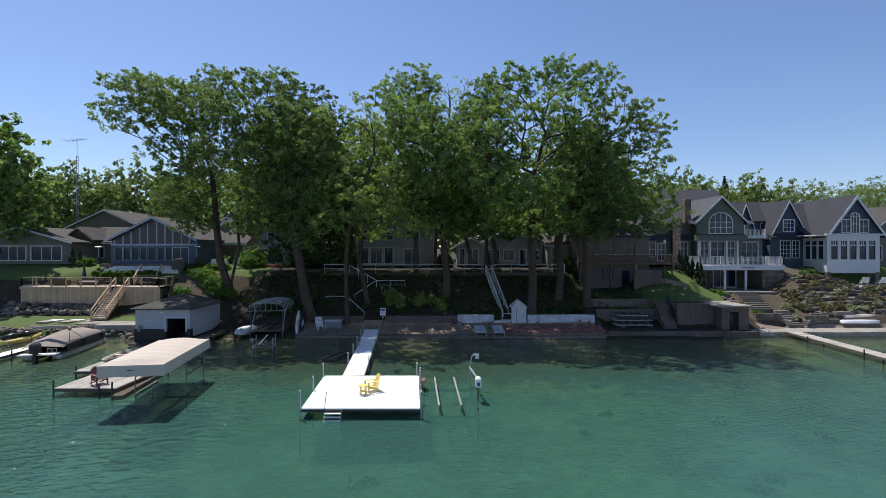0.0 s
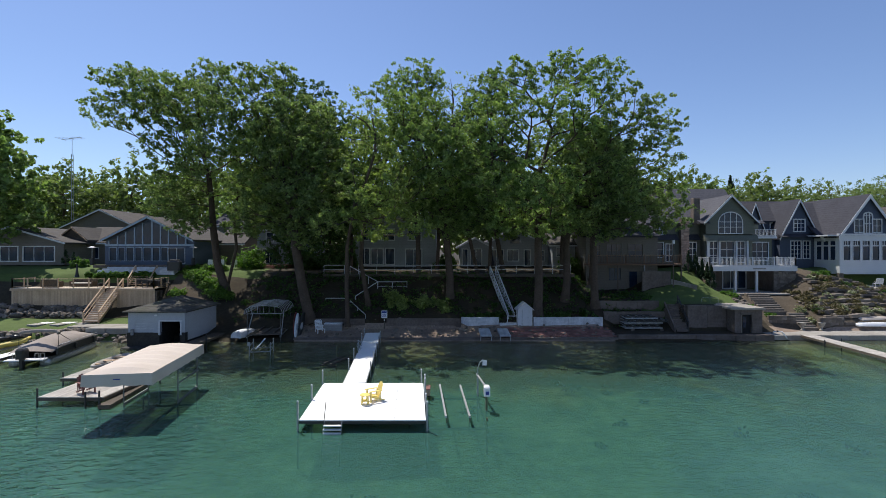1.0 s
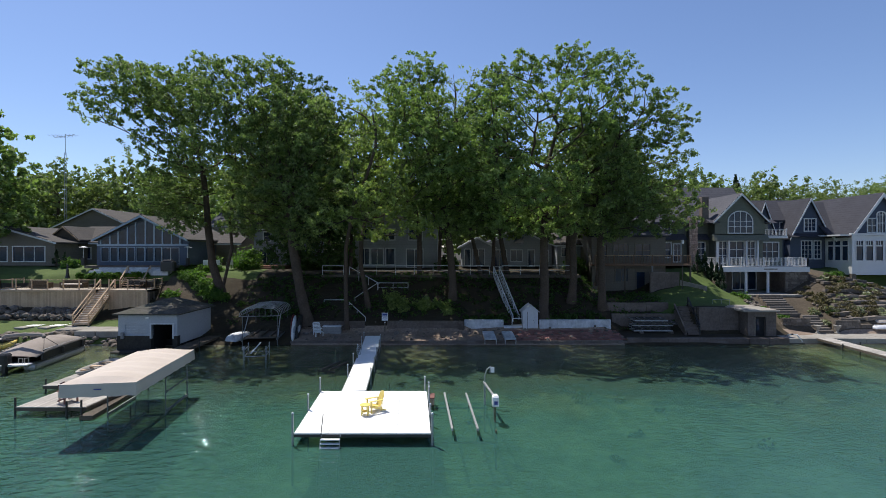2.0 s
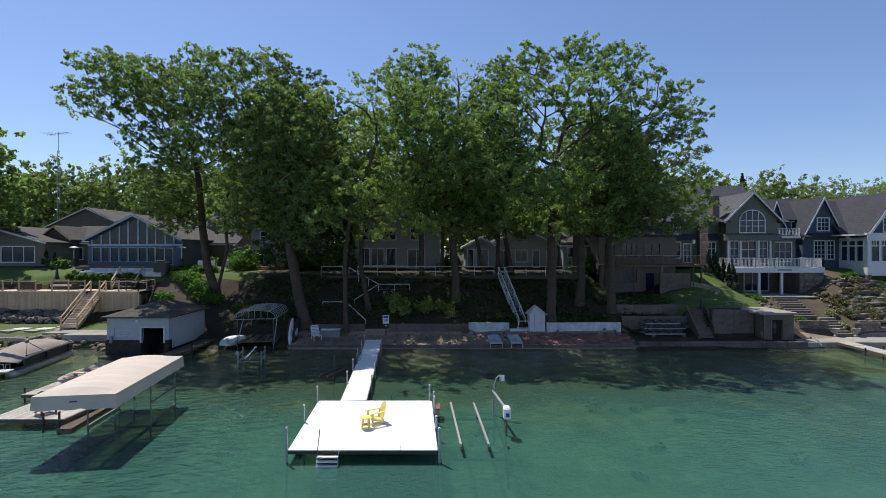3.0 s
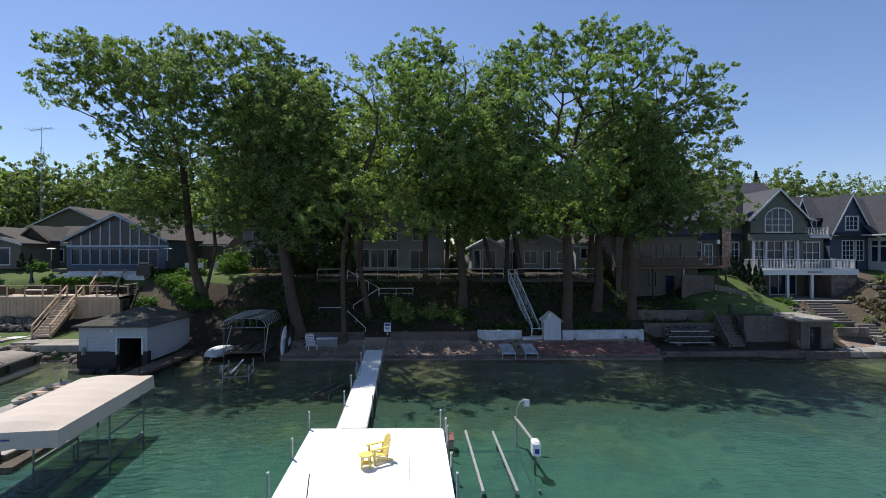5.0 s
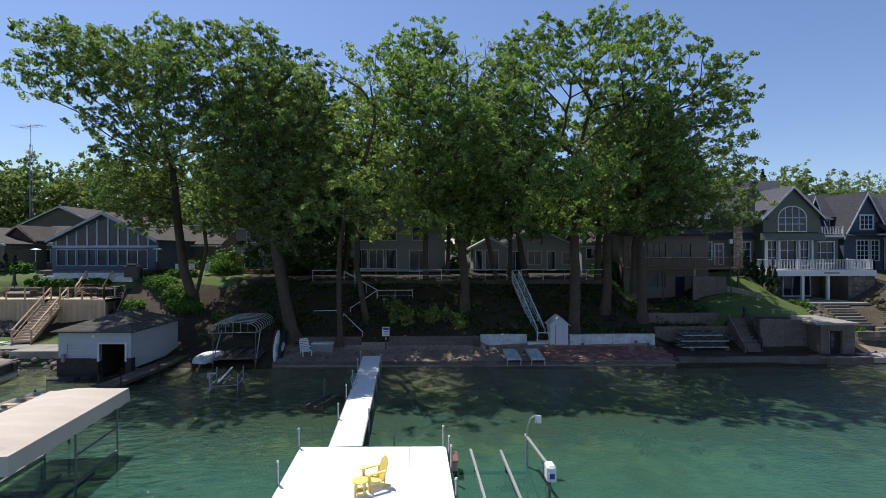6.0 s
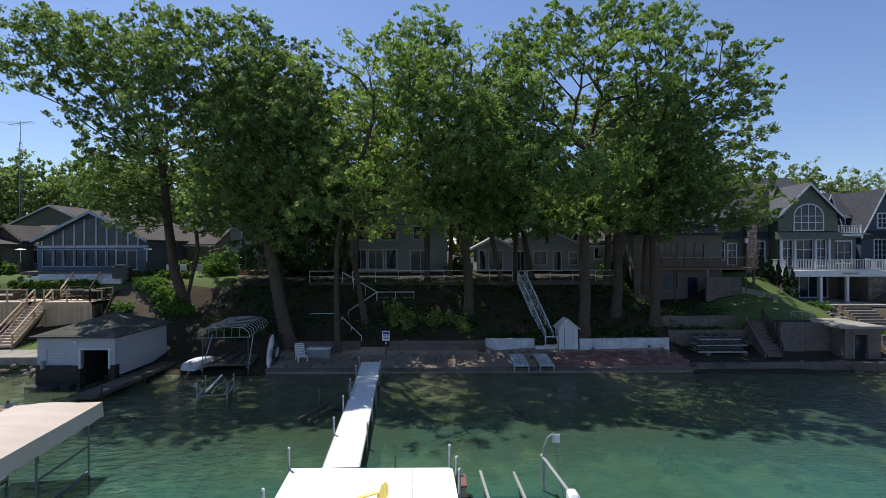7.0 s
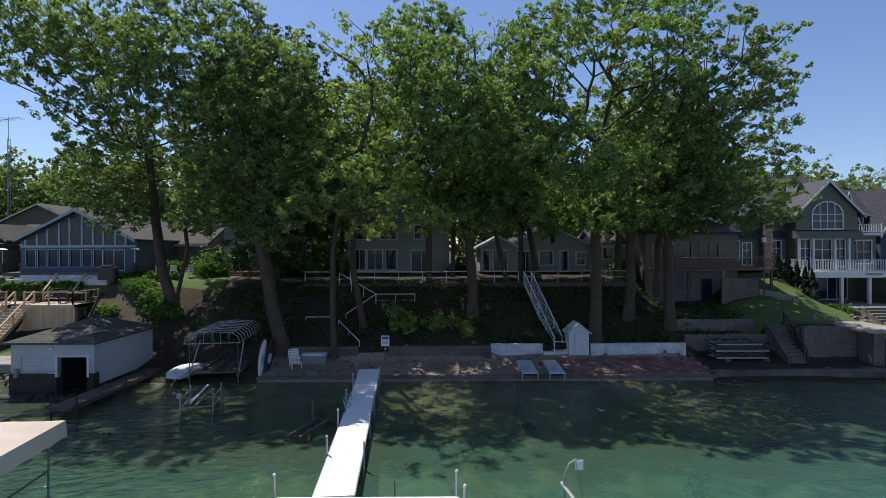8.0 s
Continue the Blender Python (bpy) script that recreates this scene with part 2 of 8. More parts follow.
# white siding greyed down so the colour carries the trees' shade
SHADED_WHITE_SIDING = surface("shaded_white_siding", (0.245, 0.262, 0.285), (0.305, 0.322, 0.345), 0.8, fine=6, bands=0.2, stain_amount=0.25, bump=0.25)
GREY_SIDING = surface("grey_siding", (0.22, 0.22, 0.22), (0.28, 0.28, 0.28), 0.85, fine=6, bands=0.2, stain_amount=0.25, bump=0.3)
GREY_ROOF = surface("grey_shingles", (0.058, 0.058, 0.071), (0.098, 0.098, 0.114), 0.92, fine=5, broad=0.4, bands=0.28, stain_amount=0.3, bump=0.4)
# white paint with the boathouse's bluish shade mixed into its colour
SHADED_WHITE = surface("shaded_white_paint", (0.37, 0.39, 0.43), (0.45, 0.47, 0.51), 0.8, fine=9, broad=0.6, stain=(0.75, 0.74, 0.72), stain_amount=0.3, bump=0.08)
DARK_ROOF = surface("charcoal_shingles", (0.030, 0.030, 0.040), (0.055, 0.056, 0.070), 0.92, fine=5, broad=0.4, bands=0.28, stain_amount=0.35, bump=0.4)
BROWN_ROOF = surface("brown_shingles", (0.052, 0.046, 0.043), (0.088, 0.078, 0.072), 0.92, fine=5, broad=0.4, bands=0.28, stain_amount=0.35, bump=0.4)
MOSSY_ROOF = surface("mossy_shingles", (0.05, 0.047, 0.042), (0.105, 0.098, 0.086), 0.95, fine=5, broad=0.6, bands=0.25, stain=(0.8, 1.1, 0.6), stain_amount=0.6, bump=0.5)
STONE = surface("field_stone", (0.120, 0.099, 0.082), (0.216, 0.186, 0.156), 0.92, fine=5, broad=1.2, stain_amount=0.4, bump=0.4, piece=0.4)
CHIMNEY_STONE = surface("chimney_stone", (0.34, 0.225, 0.175), (0.52, 0.37, 0.30), 0.92, fine=5, broad=1.2, stain_amount=0.3, bump=0.4, piece=0.35)
RED_PAVER = surface("red_paver", (0.216, 0.098, 0.081), (0.302, 0.153, 0.128), 0.9, fine=6, broad=0.8, stain=(0.6, 0.55, 0.5), stain_amount=0.5, bump=0.25, piece=0.4)
BRICK_DECK = surface("red_deck_stain", (0.22, 0.10, 0.075), (0.30, 0.15, 0.11), 0.85, fine=7, bands=0.14, band_axis="Y", stain_amount=0.3, bump=0.2)
# blue base colour stands in for sky reflected in the panes
PANE = glass_material("sky_tinted_dark_glass", (0.022, 0.04, 0.078))
# near-black paint that stands in for the darkness of unlit interiors
INSIDE = surface("unlit_black", (0.015, 0.015, 0.016), (0.025, 0.025, 0.026), 0.95, fine=3, bump=0)
# wet timber blackened to paint in shade and dark reflection at the waterline
WET_SHADED_WOOD = surface("wet_shaded_timber", (0.026, 0.024, 0.021), (0.05, 0.046, 0.04), 0.8, fine=6, stain_amount=0.5, bump=0.3)
DULL_FRAME = surface("weathered_frame_tube", (0.28, 0.29, 0.29), (0.42, 0.43, 0.42), 0.6, fine=10, stain_amount=0.4, bump=0.05)
DULL_RED = surface("faded_dark_red_plastic", (0.14, 0.025, 0.02), (0.19, 0.035, 0.03), 0.5, fine=9, bump=0.03)
SIGN_BLUE = surface("blue_print", (0.03, 0.05, 0.22), (0.04, 0.06, 0.26), 0.5, fine=9, bump=0)
OAK_LEAF = leaf_material("oak_leaves", (0.085, 0.13, 0.046), (0.18, 0.258, 0.09), (0.305, 0.4, 0.148))
DEEP_LEAF = leaf_material("deep_green_leaves", (0.078, 0.118, 0.048), (0.16, 0.222, 0.086), (0.275, 0.35, 0.14))
DARK_LEAF = leaf_material("dark_maple_leaves", (0.045, 0.085, 0.03), (0.07, 0.125, 0.042), (0.10, 0.165, 0.055), 0.4)
PALE_LEAF = leaf_material("young_yellow_green_leaves", (0.13, 0.175, 0.055), (0.22, 0.285, 0.09), (0.325, 0.4, 0.145))
WOODS_LEAF = leaf_material("pale_woodland_leaves", (0.115, 0.155, 0.065), (0.172, 0.22, 0.09), (0.24, 0.288, 0.125), 0.5)
SHRUB_LEAF = leaf_material("shrub_leaves", (0.045, 0.10, 0.018), (0.08, 0.165, 0.03), (0.13, 0.23, 0.05))
IVY_LEAF = leaf_material("ground_cover_leaves", (0.03, 0.065, 0.018), (0.055, 0.11, 0.028), (0.09, 0.15, 0.04))
GRASSY_LEAF = leaf_material("pale_grass_tufts", (0.16, 0.18, 0.09), (0.26, 0.28, 0.16), (0.38, 0.40, 0.26), 0.25)
HEATHER_LEAF = leaf_material("brown_heather", (0.07, 0.06, 0.03), (0.12, 0.10, 0.05), (0.19, 0.165, 0.085), 0.25)
CONIFER_LEAF = leaf_material("conifer_needles", (0.012, 0.03, 0.014), (0.022, 0.05, 0.02), (0.035, 0.07, 0.028), 0.15)


# ---- mesh helpers ----
class Shape:
    """Gathers solids into one mesh."""

    def __init__(self):
        self.v, self.f, self.weld = [], [], False

    def add(self, verts, faces):
        n = len(self.v)
        self.v += [tuple(p) for p in verts]
        self.f += [tuple(i + n for i in f) for f in faces]
        return self

    def box(self, x0, y0, z0, x1, y1, z1, m=None, c=0.0):
        """A box; c chamfers its upright and top edges."""
        if c:
            pts = [(x0 + c, y0), (x1 - c, y0), (x1, y0 + c), (x1, y1 - c), (x1 - c, y1), (x0 + c, y1), (x0, y1 - c), (x0, y0 + c)]
            top = [(min(max(x, x0 + c), x1 - c), min(max(y, y0 + c), y1 - c)) for x, y in pts]
            vs = [(x, y, z0) for x, y in pts] + [(x, y, z1 - c) for x, y in pts] + [(x, y, z1) for x, y in ((x0 + c, y0 + c), (x1 - c, y0 + c), (x1 - c, y1 - c), (x0 + c, y1 - c))]
            fs = [tuple(range(7, -1, -1)), (16, 17, 18, 19)]
            fs += [(i, (i + 1) % 8, 8 + (i + 1) % 8, 8 + i) for i in range(8)]
            fs += [(8, 9, 17, 16), (10, 11, 18, 17), (12, 13, 19, 18), (14, 15, 16, 19), (9, 10, 17), (11, 12, 18), (13, 14, 19), (15, 8, 16)]
        else:
            vs = [(x0, y0, z0), (x1, y0, z0), (x1, y1, z0), (x0, y1, z0), (x0, y0, z1), (x1, y0, z1), (x1, y1, z1), (x0, y1, z1)]
            fs = [(3, 2, 1, 0), (4, 5, 6, 7), (0, 1, 5, 4), (1, 2, 6, 5), (2, 3, 7, 6), (3, 0, 4, 7)]
        if m is not None:
            vs = [m @ Vector(p) for p in vs]
        return self.add(vs, fs)

    def beam(self, p, q, w, h=None):
        """A squared bar from p to q."""
        p, q = Vector(p), Vector(q)
        h = h or w
        d = (q - p).normalized()
        side = d.cross(Vector((0, 0, 1)))
        side = side.normalized() if side.length > 1e-4 else Vector((1, 0, 0))
        up = side.cross(d)
        vs = [e + side * a * w / 2 + up * b * h / 2 for e in (p, q) for a, b in ((-1, -1), (1, -1), (1, 1), (-1, 1))]
        return self.add(vs, [(3, 2, 1, 0), (4, 5, 6, 7), (0, 1, 5, 4), (1, 2, 6, 5), (2, 3, 7, 6), (3, 0, 4, 7)])

    def tube(self, pts, r, n=8, r2=None):
        """A round bar along pts."""
        pts = [Vector(p) for p in pts]
        r2 = r if r2 is None else r2
        vs, fs = [], []
        for i, p in enumerate(pts):
            d = (pts[min(i + 1, len(pts) - 1)] - pts[max(i - 1, 0)]).normalized()
            s = d.cross(Vector((0.0, 0.0, 1.0)) if abs(d.z) < 0.9 else Vector((0.0, 1.0, 0.0))).normalized()
            u = s.cross(d)
            rad = r + (r2 - r) * i / max(1, len(pts) - 1)
            vs += [p + (s * math.cos(2 * math.pi * k / n) + u * math.sin(2 * math.pi * k / n)) * rad for k in range(n)]
        for i in range(len(pts) - 1):
            fs += [(i * n + k, (i + 1) * n + k, (i + 1) * n + (k + 1) % n, i * n + (k + 1) % n) for k in range(n)]
        fs += [tuple(range(n)), tuple(range(len(vs) - 1, len(vs) - n - 1, -1))]
        return self.add(vs, fs)

    def prism(self, pts, d):
        """A flat outline (3D points) pushed along d."""
        n, d = len(pts), Vector(d)
        vs = [Vector(p) for p in pts] + [Vector(p) + d for p in pts]
        return self.add(vs, [tuple(range(n - 1, -1, -1)), tuple(range(n, 2 * n))] + [(i, (i + 1) % n, n + (i + 1) % n, n + i) for i in range(n)])

    def loft(self, rings, closed=True, caps=True):
        n = len(rings[0])
        vs = [p for r in rings for p in r]
        fs = []
        for i in range(len(rings) - 1):
            for k in range(n if closed else n - 1):
                fs.append((i * n + k, i * n + (k + 1) % n, (i + 1) * n + (k + 1) % n, (i + 1) * n + k))
        if caps and closed:
            fs += [tuple(range(n - 1, -1, -1)), tuple(range(len(vs) - n, len(vs)))]
        return self.add(vs, fs)

    def mesh(self, name, mat):
        me = bpy.data.meshes.new(name)
        me.from_pydata(self.v, [], self.f)
        bm = bmesh.new()
        bm.from_mesh(me)
        if self.weld:
            bmesh.ops.remove_doubles(bm, verts=bm.verts, dist=0.0005)
        bmesh.ops.recalc_face_normals(bm, faces=bm.faces)
        bm.to_mesh(me)
        bm.free()
        me.materials.append(mat)
        return me


def part(name, shape, mat, parent, label="", smooth=False):
    me = shape if isinstance(shape, bpy.types.Mesh) else shape.mesh(name, mat)
    if smooth:
        me.shade_smooth()
    ob = new(name, me)
    ob.parent = parent
    if label:
        ob["label"] = label
    return ob


def thing(name, place, label, category, group="", rz=0.0, kind=""):
    ob = new(name)
    ob.matrix_world = pose(*place, 0, 0, rz)
    return tagged(ob, label, category, group, kind)


def solid(name, shape, mat, label, category="", kind="", group="", place=(0, 0, 0), rz=0.0, smooth=False):
    me = shape.mesh(name, mat)
    if smooth:
        me.shade_smooth()
    ob = new(name, me)
    ob.matrix_world = pose(*place, 0, 0, rz)
    return tagged(ob, label, category, group, kind)


# ---- ground, lakebed and water ----
def lerp_table(v, table):
    for (a, p), (b, q) in zip(table, table[1:]):
        if v <= b:
            k = min(1, max(0, (v - a) / (b - a)))
            return p + (q - p) * k
    return table[-1][1]


# ground height along y for cross-sections at several x
SECTIONS = [
    (-60, [(43.0, -0.3), (43.6, 0.5), (45.0, 0.9), (48.5, 1.5), (50.5, 3.4), (53.5, 5.4), (57, 6.2), (70, 6.4)]),
    (-34, [(43.0, -0.3), (43.6, 0.6), (45.0, 1.0), (48.5, 1.3), (50.2, 2.4), (53.5, 5.3), (55.5, 6.0), (70, 6.3)]),
    (-27.2, [(43.0, -0.3), (43.8, 0.6), (45.5, 1.0), (48.0, 1.4), (50.5, 3.3), (53.0, 5.2), (55.5, 6.0), (70, 6.3)]),
    (-21, [(42.8, -0.3), (43.6, 0.2), (47.0, 0.9), (48.5, 1.6), (52.0, 3.7), (55.0, 5.4), (58, 5.8), (70, 6.2)]),
    (-14, [(43.0, -0.25), (43.8, 0.2), (46.2, 0.6), (47.2, 1.5), (50.0, 3.2), (53.4, 5.2), (57, 5.6), (70, 6.0)]),
    (-7.5, [(43.1, -0.25), (43.85, 0.25), (46.4, 0.68), (46.8, 1.45), (50.0, 3.1), (53.4, 5.2), (57, 5.6), (70, 6.0)]),
    (1.2, [(43.2, -0.25), (43.9, 0.25), (46.4, 0.72), (46.75, 1.45), (50.0, 2.95), (53.4, 5.2), (57, 5.6), (70, 6.0)]),
    (1.5, [(43.2, -0.25), (43.9, 0.25), (47.3, 0.75), (47.9, 1.5), (50.0, 2.9), (53.4, 5.2), (57, 5.6), (70, 6.0)]),
    (2, [(43.2, -0.25), (43.9, 0.25), (47.3, 0.75), (47.9, 1.5), (50.0, 2.9), (53.4, 5.2), (57, 5.6), (70, 6.0)]),
    (14, [(43.2, -0.25), (43.9, 0.3), (46.6, 0.75), (47.4, 1.6), (50.0, 3.0), (53.5, 4.9), (57, 5.6), (70, 6.0)]),
    (16, [(43.2, -0.25), (43.9, 0.35), (47.9, 0.5), (48.3, 1.9), (48.9, 1.95), (49.2, 2.85), (50.0, 3.0), (54.5, 3.2), (57, 3.6), (62, 5.6), (70, 6.0)]),
    (20.9, [(43.2, -0.25), (43.9, 0.35), (47.9, 0.5), (48.3, 1.9), (48.9, 1.95), (49.2, 2.85), (50.0, 3.0), (54.5, 3.3), (57, 3.7), (62, 5.6), (70, 6.0)]),
    (21.1, [(43.2, -0.25), (43.9, 0.35), (45.9, 0.3), (48.0, 2.15), (49.0, 2.8), (50.0, 3.0), (54.5, 3.4), (57, 4.2), (62, 5.6), (70, 6.0)]),
    (22.2, [(43.2, -0.25), (43.9, 0.35), (45.9, 0.3), (48.0, 2.15), (49.0, 2.8), (50.0, 3.0), (54.5, 3.7), (57, 4.7), (62, 5.7), (70, 6.0)]),
    (22.45, [(43.3, -0.25), (44.0, 0.35), (46.4, 0.5), (46.7, 2.65), (50.0, 3.0), (54.0, 3.8), (56.5, 4.8), (60, 5.7), (70, 6.0)]),
    (25.9, [(43.4, -0.25), (44.1, 0.35), (46.4, 0.5), (46.7, 2.5), (50.0, 3.1), (54.0, 4.4), (56.5, 5.5), (60, 5.8), (70, 6.0)]),
    (28.0, [(43.6, -0.3), (44.2, 0.4), (45.5, 0.45), (48.8, 2.4), (51.5, 3.4), (54.0, 4.4), (56.0, 5.4), (59.2, 5.9), (70, 6.0)]),
    (29.5, [(43.6, -0.3), (44.2, 0.4), (45.5, 0.45), (48.8, 1.9), (51.5, 3.2), (54.0, 3.35), (58.0, 3.4), (59.2, 5.8), (70, 6.0)]),
    (33.0, [(43.6, -0.3), (44.2, 0.4), (46.8, 0.45), (47.1, 1.4), (49.0, 1.6), (52.0, 3.1), (53.0, 3.2), (58.0, 3.3), (59.2, 5.8), (70, 6.0)]),
    (33.3, [(43.6, -0.3), (44.2, 0.35), (46.6, 0.35), (48.8, 1.4), (52.0, 3.1), (53.0, 3.2), (58.0, 3.3), (59.2, 5.8), (70, 6.0)]),
    (34.8, [(43.6, -0.3), (44.2, 0.35), (46.6, 0.35), (48.8, 1.4), (52.0, 3.1), (53.0, 3.2), (58.0, 3.3), (59.2, 5.8), (70, 6.0)]),
    (36, [(43.6, -0.3), (44.2, 0.4), (46.4, 0.45), (47.0, 1.3), (51.0, 2.9), (53.0, 3.3), (58.0, 3.4), (59.2, 5.8), (70, 6.0)]),
    (39.5, [(43.6, -0.3), (44.2, 0.4), (46.4, 0.45), (47.0, 1.4), (50.0, 3.0), (53.5, 5.2), (56, 5.9), (70, 6.0)]),
    (43.5, [(43.6, -0.3), (44.2, 0.4), (46.4, 0.45), (47.0, 1.4), (50.0, 2.9), (53.5, 4.5), (56, 5.1), (60, 5.6), (70, 6.0)]),
    (45.7, [(43.6, -0.3), (44.2, 0.4), (46.4, 0.45), (47.0, 1.3), (50.0, 2.5), (53.5, 3.8), (56, 4.3), (58, 4.6), (60, 5.6), (70, 6.0)]),
    (46.1, [(43.6, -0.3), (44.2, 0.4), (46.4, 0.45), (47.0, 1.2), (51.0, 2.4), (53.0, 3.7), (59.0, 3.8), (60, 5.8), (70, 6.0)]),
    (60, [(43.6, -0.3), (44.2, 0.4), (46.4, 0.45), (47.0, 1.0), (51.0, 2.0), (53.0, 3.7), (59.0, 3.8), (60, 5.8), (70, 6.0)]),
]


def land(x, y):
    if y < 43.0:
        return lerp_table(y, [(-60, -3.2), (0, -2.4), (20, -1.8), (34, -1.1), (41, -0.55), (43.0, -0.28)])
    xs = [s[0] for s in SECTIONS]
    x = min(max(x, xs[0]), xs[-1])
    for (a, p), (b, q) in zip(SECTIONS, SECTIONS[1:]):
        if x <= b:
            k = (x - a) / (b - a)
            return lerp_table(y, p) * (1 - k) + lerp_table(y, q) * k


def ground_sheet():
    xs = [-2500, -900, -400, -220, -140, -100, -80] + [-70 + 0.7 * i for i in range(201)] + [80, 100, 140, 220, 400, 900, 2500]
    ys = [-2500, -900, -300, -120, -60, -30, -10, 0, 6, 12, 18, 22, 26, 30, 33, 36, 38, 40, 41, 42, 42.6] + [43 + 0.33 * i for i in range(56)] + [63, 66, 70, 80, 100, 130, 180, 300, 600, 1200, 3000]
    vs, fs, mi = [], [], []
    for y in ys:
        for x in xs:
            z = land(x, y)
            if y < 43:
                z += 0.12 * noise.noise(Vector((x * 0.25, y * 0.25, 0))) + 0.04 * noise.noise(Vector((x, y, 3)))
                z = min(z, -0.12)
            elif 47.5 < y < 62:
                z += 0.10 * noise.noise(Vector((x * 0.6, y * 0.6, 5)))
            vs.append((x, y, z))
    n = len(xs)
    for j in range(len(ys) - 1):
        for i in range(n - 1):
            fs.append((j * n + i, j * n + i + 1, (j + 1) * n + i + 1, (j + 1) * n + i))
            x, y = (xs[i] + xs[i + 1]) / 2, (ys[j] + ys[j + 1]) / 2
            wob = 1.2 * noise.noise(Vector((x * 0.3, y * 0.3, 9)))
            if y < 43.3:
                k = 0
            elif x < -27:
                k = 2 if (y < 48.3 or y > 52.5) else 3
                if -28.5 < x < -25.5 and 48 < y < 53.5:
                    k = 4
            elif x < -20:
                k = 4 if (x < -24.6 + wob and 48 < y < 53.5) else (3 if y < 54 else 2)
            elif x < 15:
                # beach left of the walk and right of x 15 takes the shade-dark soil
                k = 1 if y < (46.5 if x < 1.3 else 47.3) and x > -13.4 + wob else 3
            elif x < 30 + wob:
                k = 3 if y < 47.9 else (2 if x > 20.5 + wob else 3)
            else:
                k = 1 if y < 46.6 else (4 if y < 57 else 2)
            # ground behind the cottages: dark soil colour stands in for tree shade
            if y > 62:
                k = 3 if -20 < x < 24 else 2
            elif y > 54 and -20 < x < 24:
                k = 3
            mi.append(k)
    me = bpy.data.meshes.new("ground")
    me.from_pydata(vs, [], fs)
    for m in (LAKEBED, BEACH, LAWN, SHADED_BANK, MULCH):
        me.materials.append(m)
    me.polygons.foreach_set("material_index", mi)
    me.shade_smooth()
    return tagged(new("ground", me), "grassy lake bank falling to gravel beach and sandy lakebed", "ground", kind="structure")


ground_sheet()
lake = Shape()
lake.add([(-2500, -2500, 0), (2500, -2500, 0), (2500, 44.4, 0), (-2500, 44.4, 0)], [(0, 1, 2, 3)])
solid("water", lake, WATER, "clear green rippled lake water", "water", "structure")


# ---- trees ----
def leaf_cards(rng, centres, radii, count, size, droop=0.35, up=0.5, out=0.55):
    """Leaf sprays: small four-cornered blades round cluster centres, each an island of its own."""
    k = len(centres)
    idx = np.repeat(np.arange(k), count)
    n = len(idx)
    d = rng.normal(size=(n, 3))
    d /= np.linalg.norm(d, axis=1)[:, None]
    rad = rng.random(n) ** 0.45
    off = d * rad[:, None] * radii[idx]
    tilt = rng.normal(size=(k, 2)) * 0.38
    off[:, 2] += (off[:, :2] * tilt[idx]).sum(1)
    p = centres[idx] + off
    nrm = rng.normal(size=(n, 3)) * 0.6 + np.array([0, 0, up]) + d * out
    nrm /= np.linalg.norm(nrm, axis=1)[:, None]
    along = np.cross(nrm, rng.normal(size=(n, 3)))
    along /= np.linalg.norm(along, axis=1)[:, None]
    along[:, 2] -= droop * rng.random(n)
    across = np.cross(nrm, along)
    s = size * (0.6 + 0.8 * rng.random(n))[:, None]
    v = np.stack([p - along * s * 0.5, p + across * s * 0.38 + along * s * 0.08, p + along * s * 0.55, p - across * s * 0.38 + along * s * 0.02], 1)
    return v.reshape(-1, 3)


def sprays(rng, centres, spacing, each):
    """Every cluster breaks into a few short twigs' ends, so that its edge is ragged."""
    k = len(centres)
    idx = np.repeat(np.arange(k), each)
    d = rng.normal(size=(len(idx), 3)) * np.array([0.46, 0.46, 0.28]) * spacing
    r = spacing * (0.25 + 0.2 * rng.random((len(idx), 1)))
    return centres[idx] + d, np.concatenate([r, r, r * 0.6], 1)


def quads_mesh(name, v, mat):
    me = bpy.data.meshes.new(name)
    n = len(v) // 4
    me.vertices.add(len(v))
    me.vertices.foreach_set("co", np.asarray(v, dtype=np.float32).ravel())
    me.loops.add(4 * n)
    me.loops.foreach_set("vertex_index", np.arange(4 * n, dtype=np.int32))
    me.polygons.add(n)
    me.polygons.foreach_set("loop_start", np.arange(0, 4 * n, 4, dtype=np.int32))
    me.polygons.foreach_set("loop_total", np.full(n, 4, dtype=np.int32))
    me.update(calc_edges=True)
    me.validate()
    me.materials.append(mat)
    return me


def spread(rng, ellipsoids, spacing):
    """Cluster centres through the crown's lobes, kept apart, denser towards the outside."""
    out = np.zeros((0, 3))
    for (cx, cy, cz, rx, ry, rz) in ellipsoids:
        for _ in range(int(60 * (rx * ry * rz) ** 0.85 / spacing ** 2.6) + 25):
            d = rng.normal(size=3)
            d /= np.linalg.norm(d)
            r = 0.3 + 0.7 * rng.random() ** 0.5
            wob = 1 + 0.25 * noise.noise(Vector(d * 2.1) + Vector((cx, cy, cz)))
            p = np.array([cx, cy, cz]) + d * r * wob * np.array([rx, ry, rz])
            if not len(out) or ((out - p) ** 2).sum(1).min() > spacing ** 2:
                out = np.vstack([out, p])
    return out


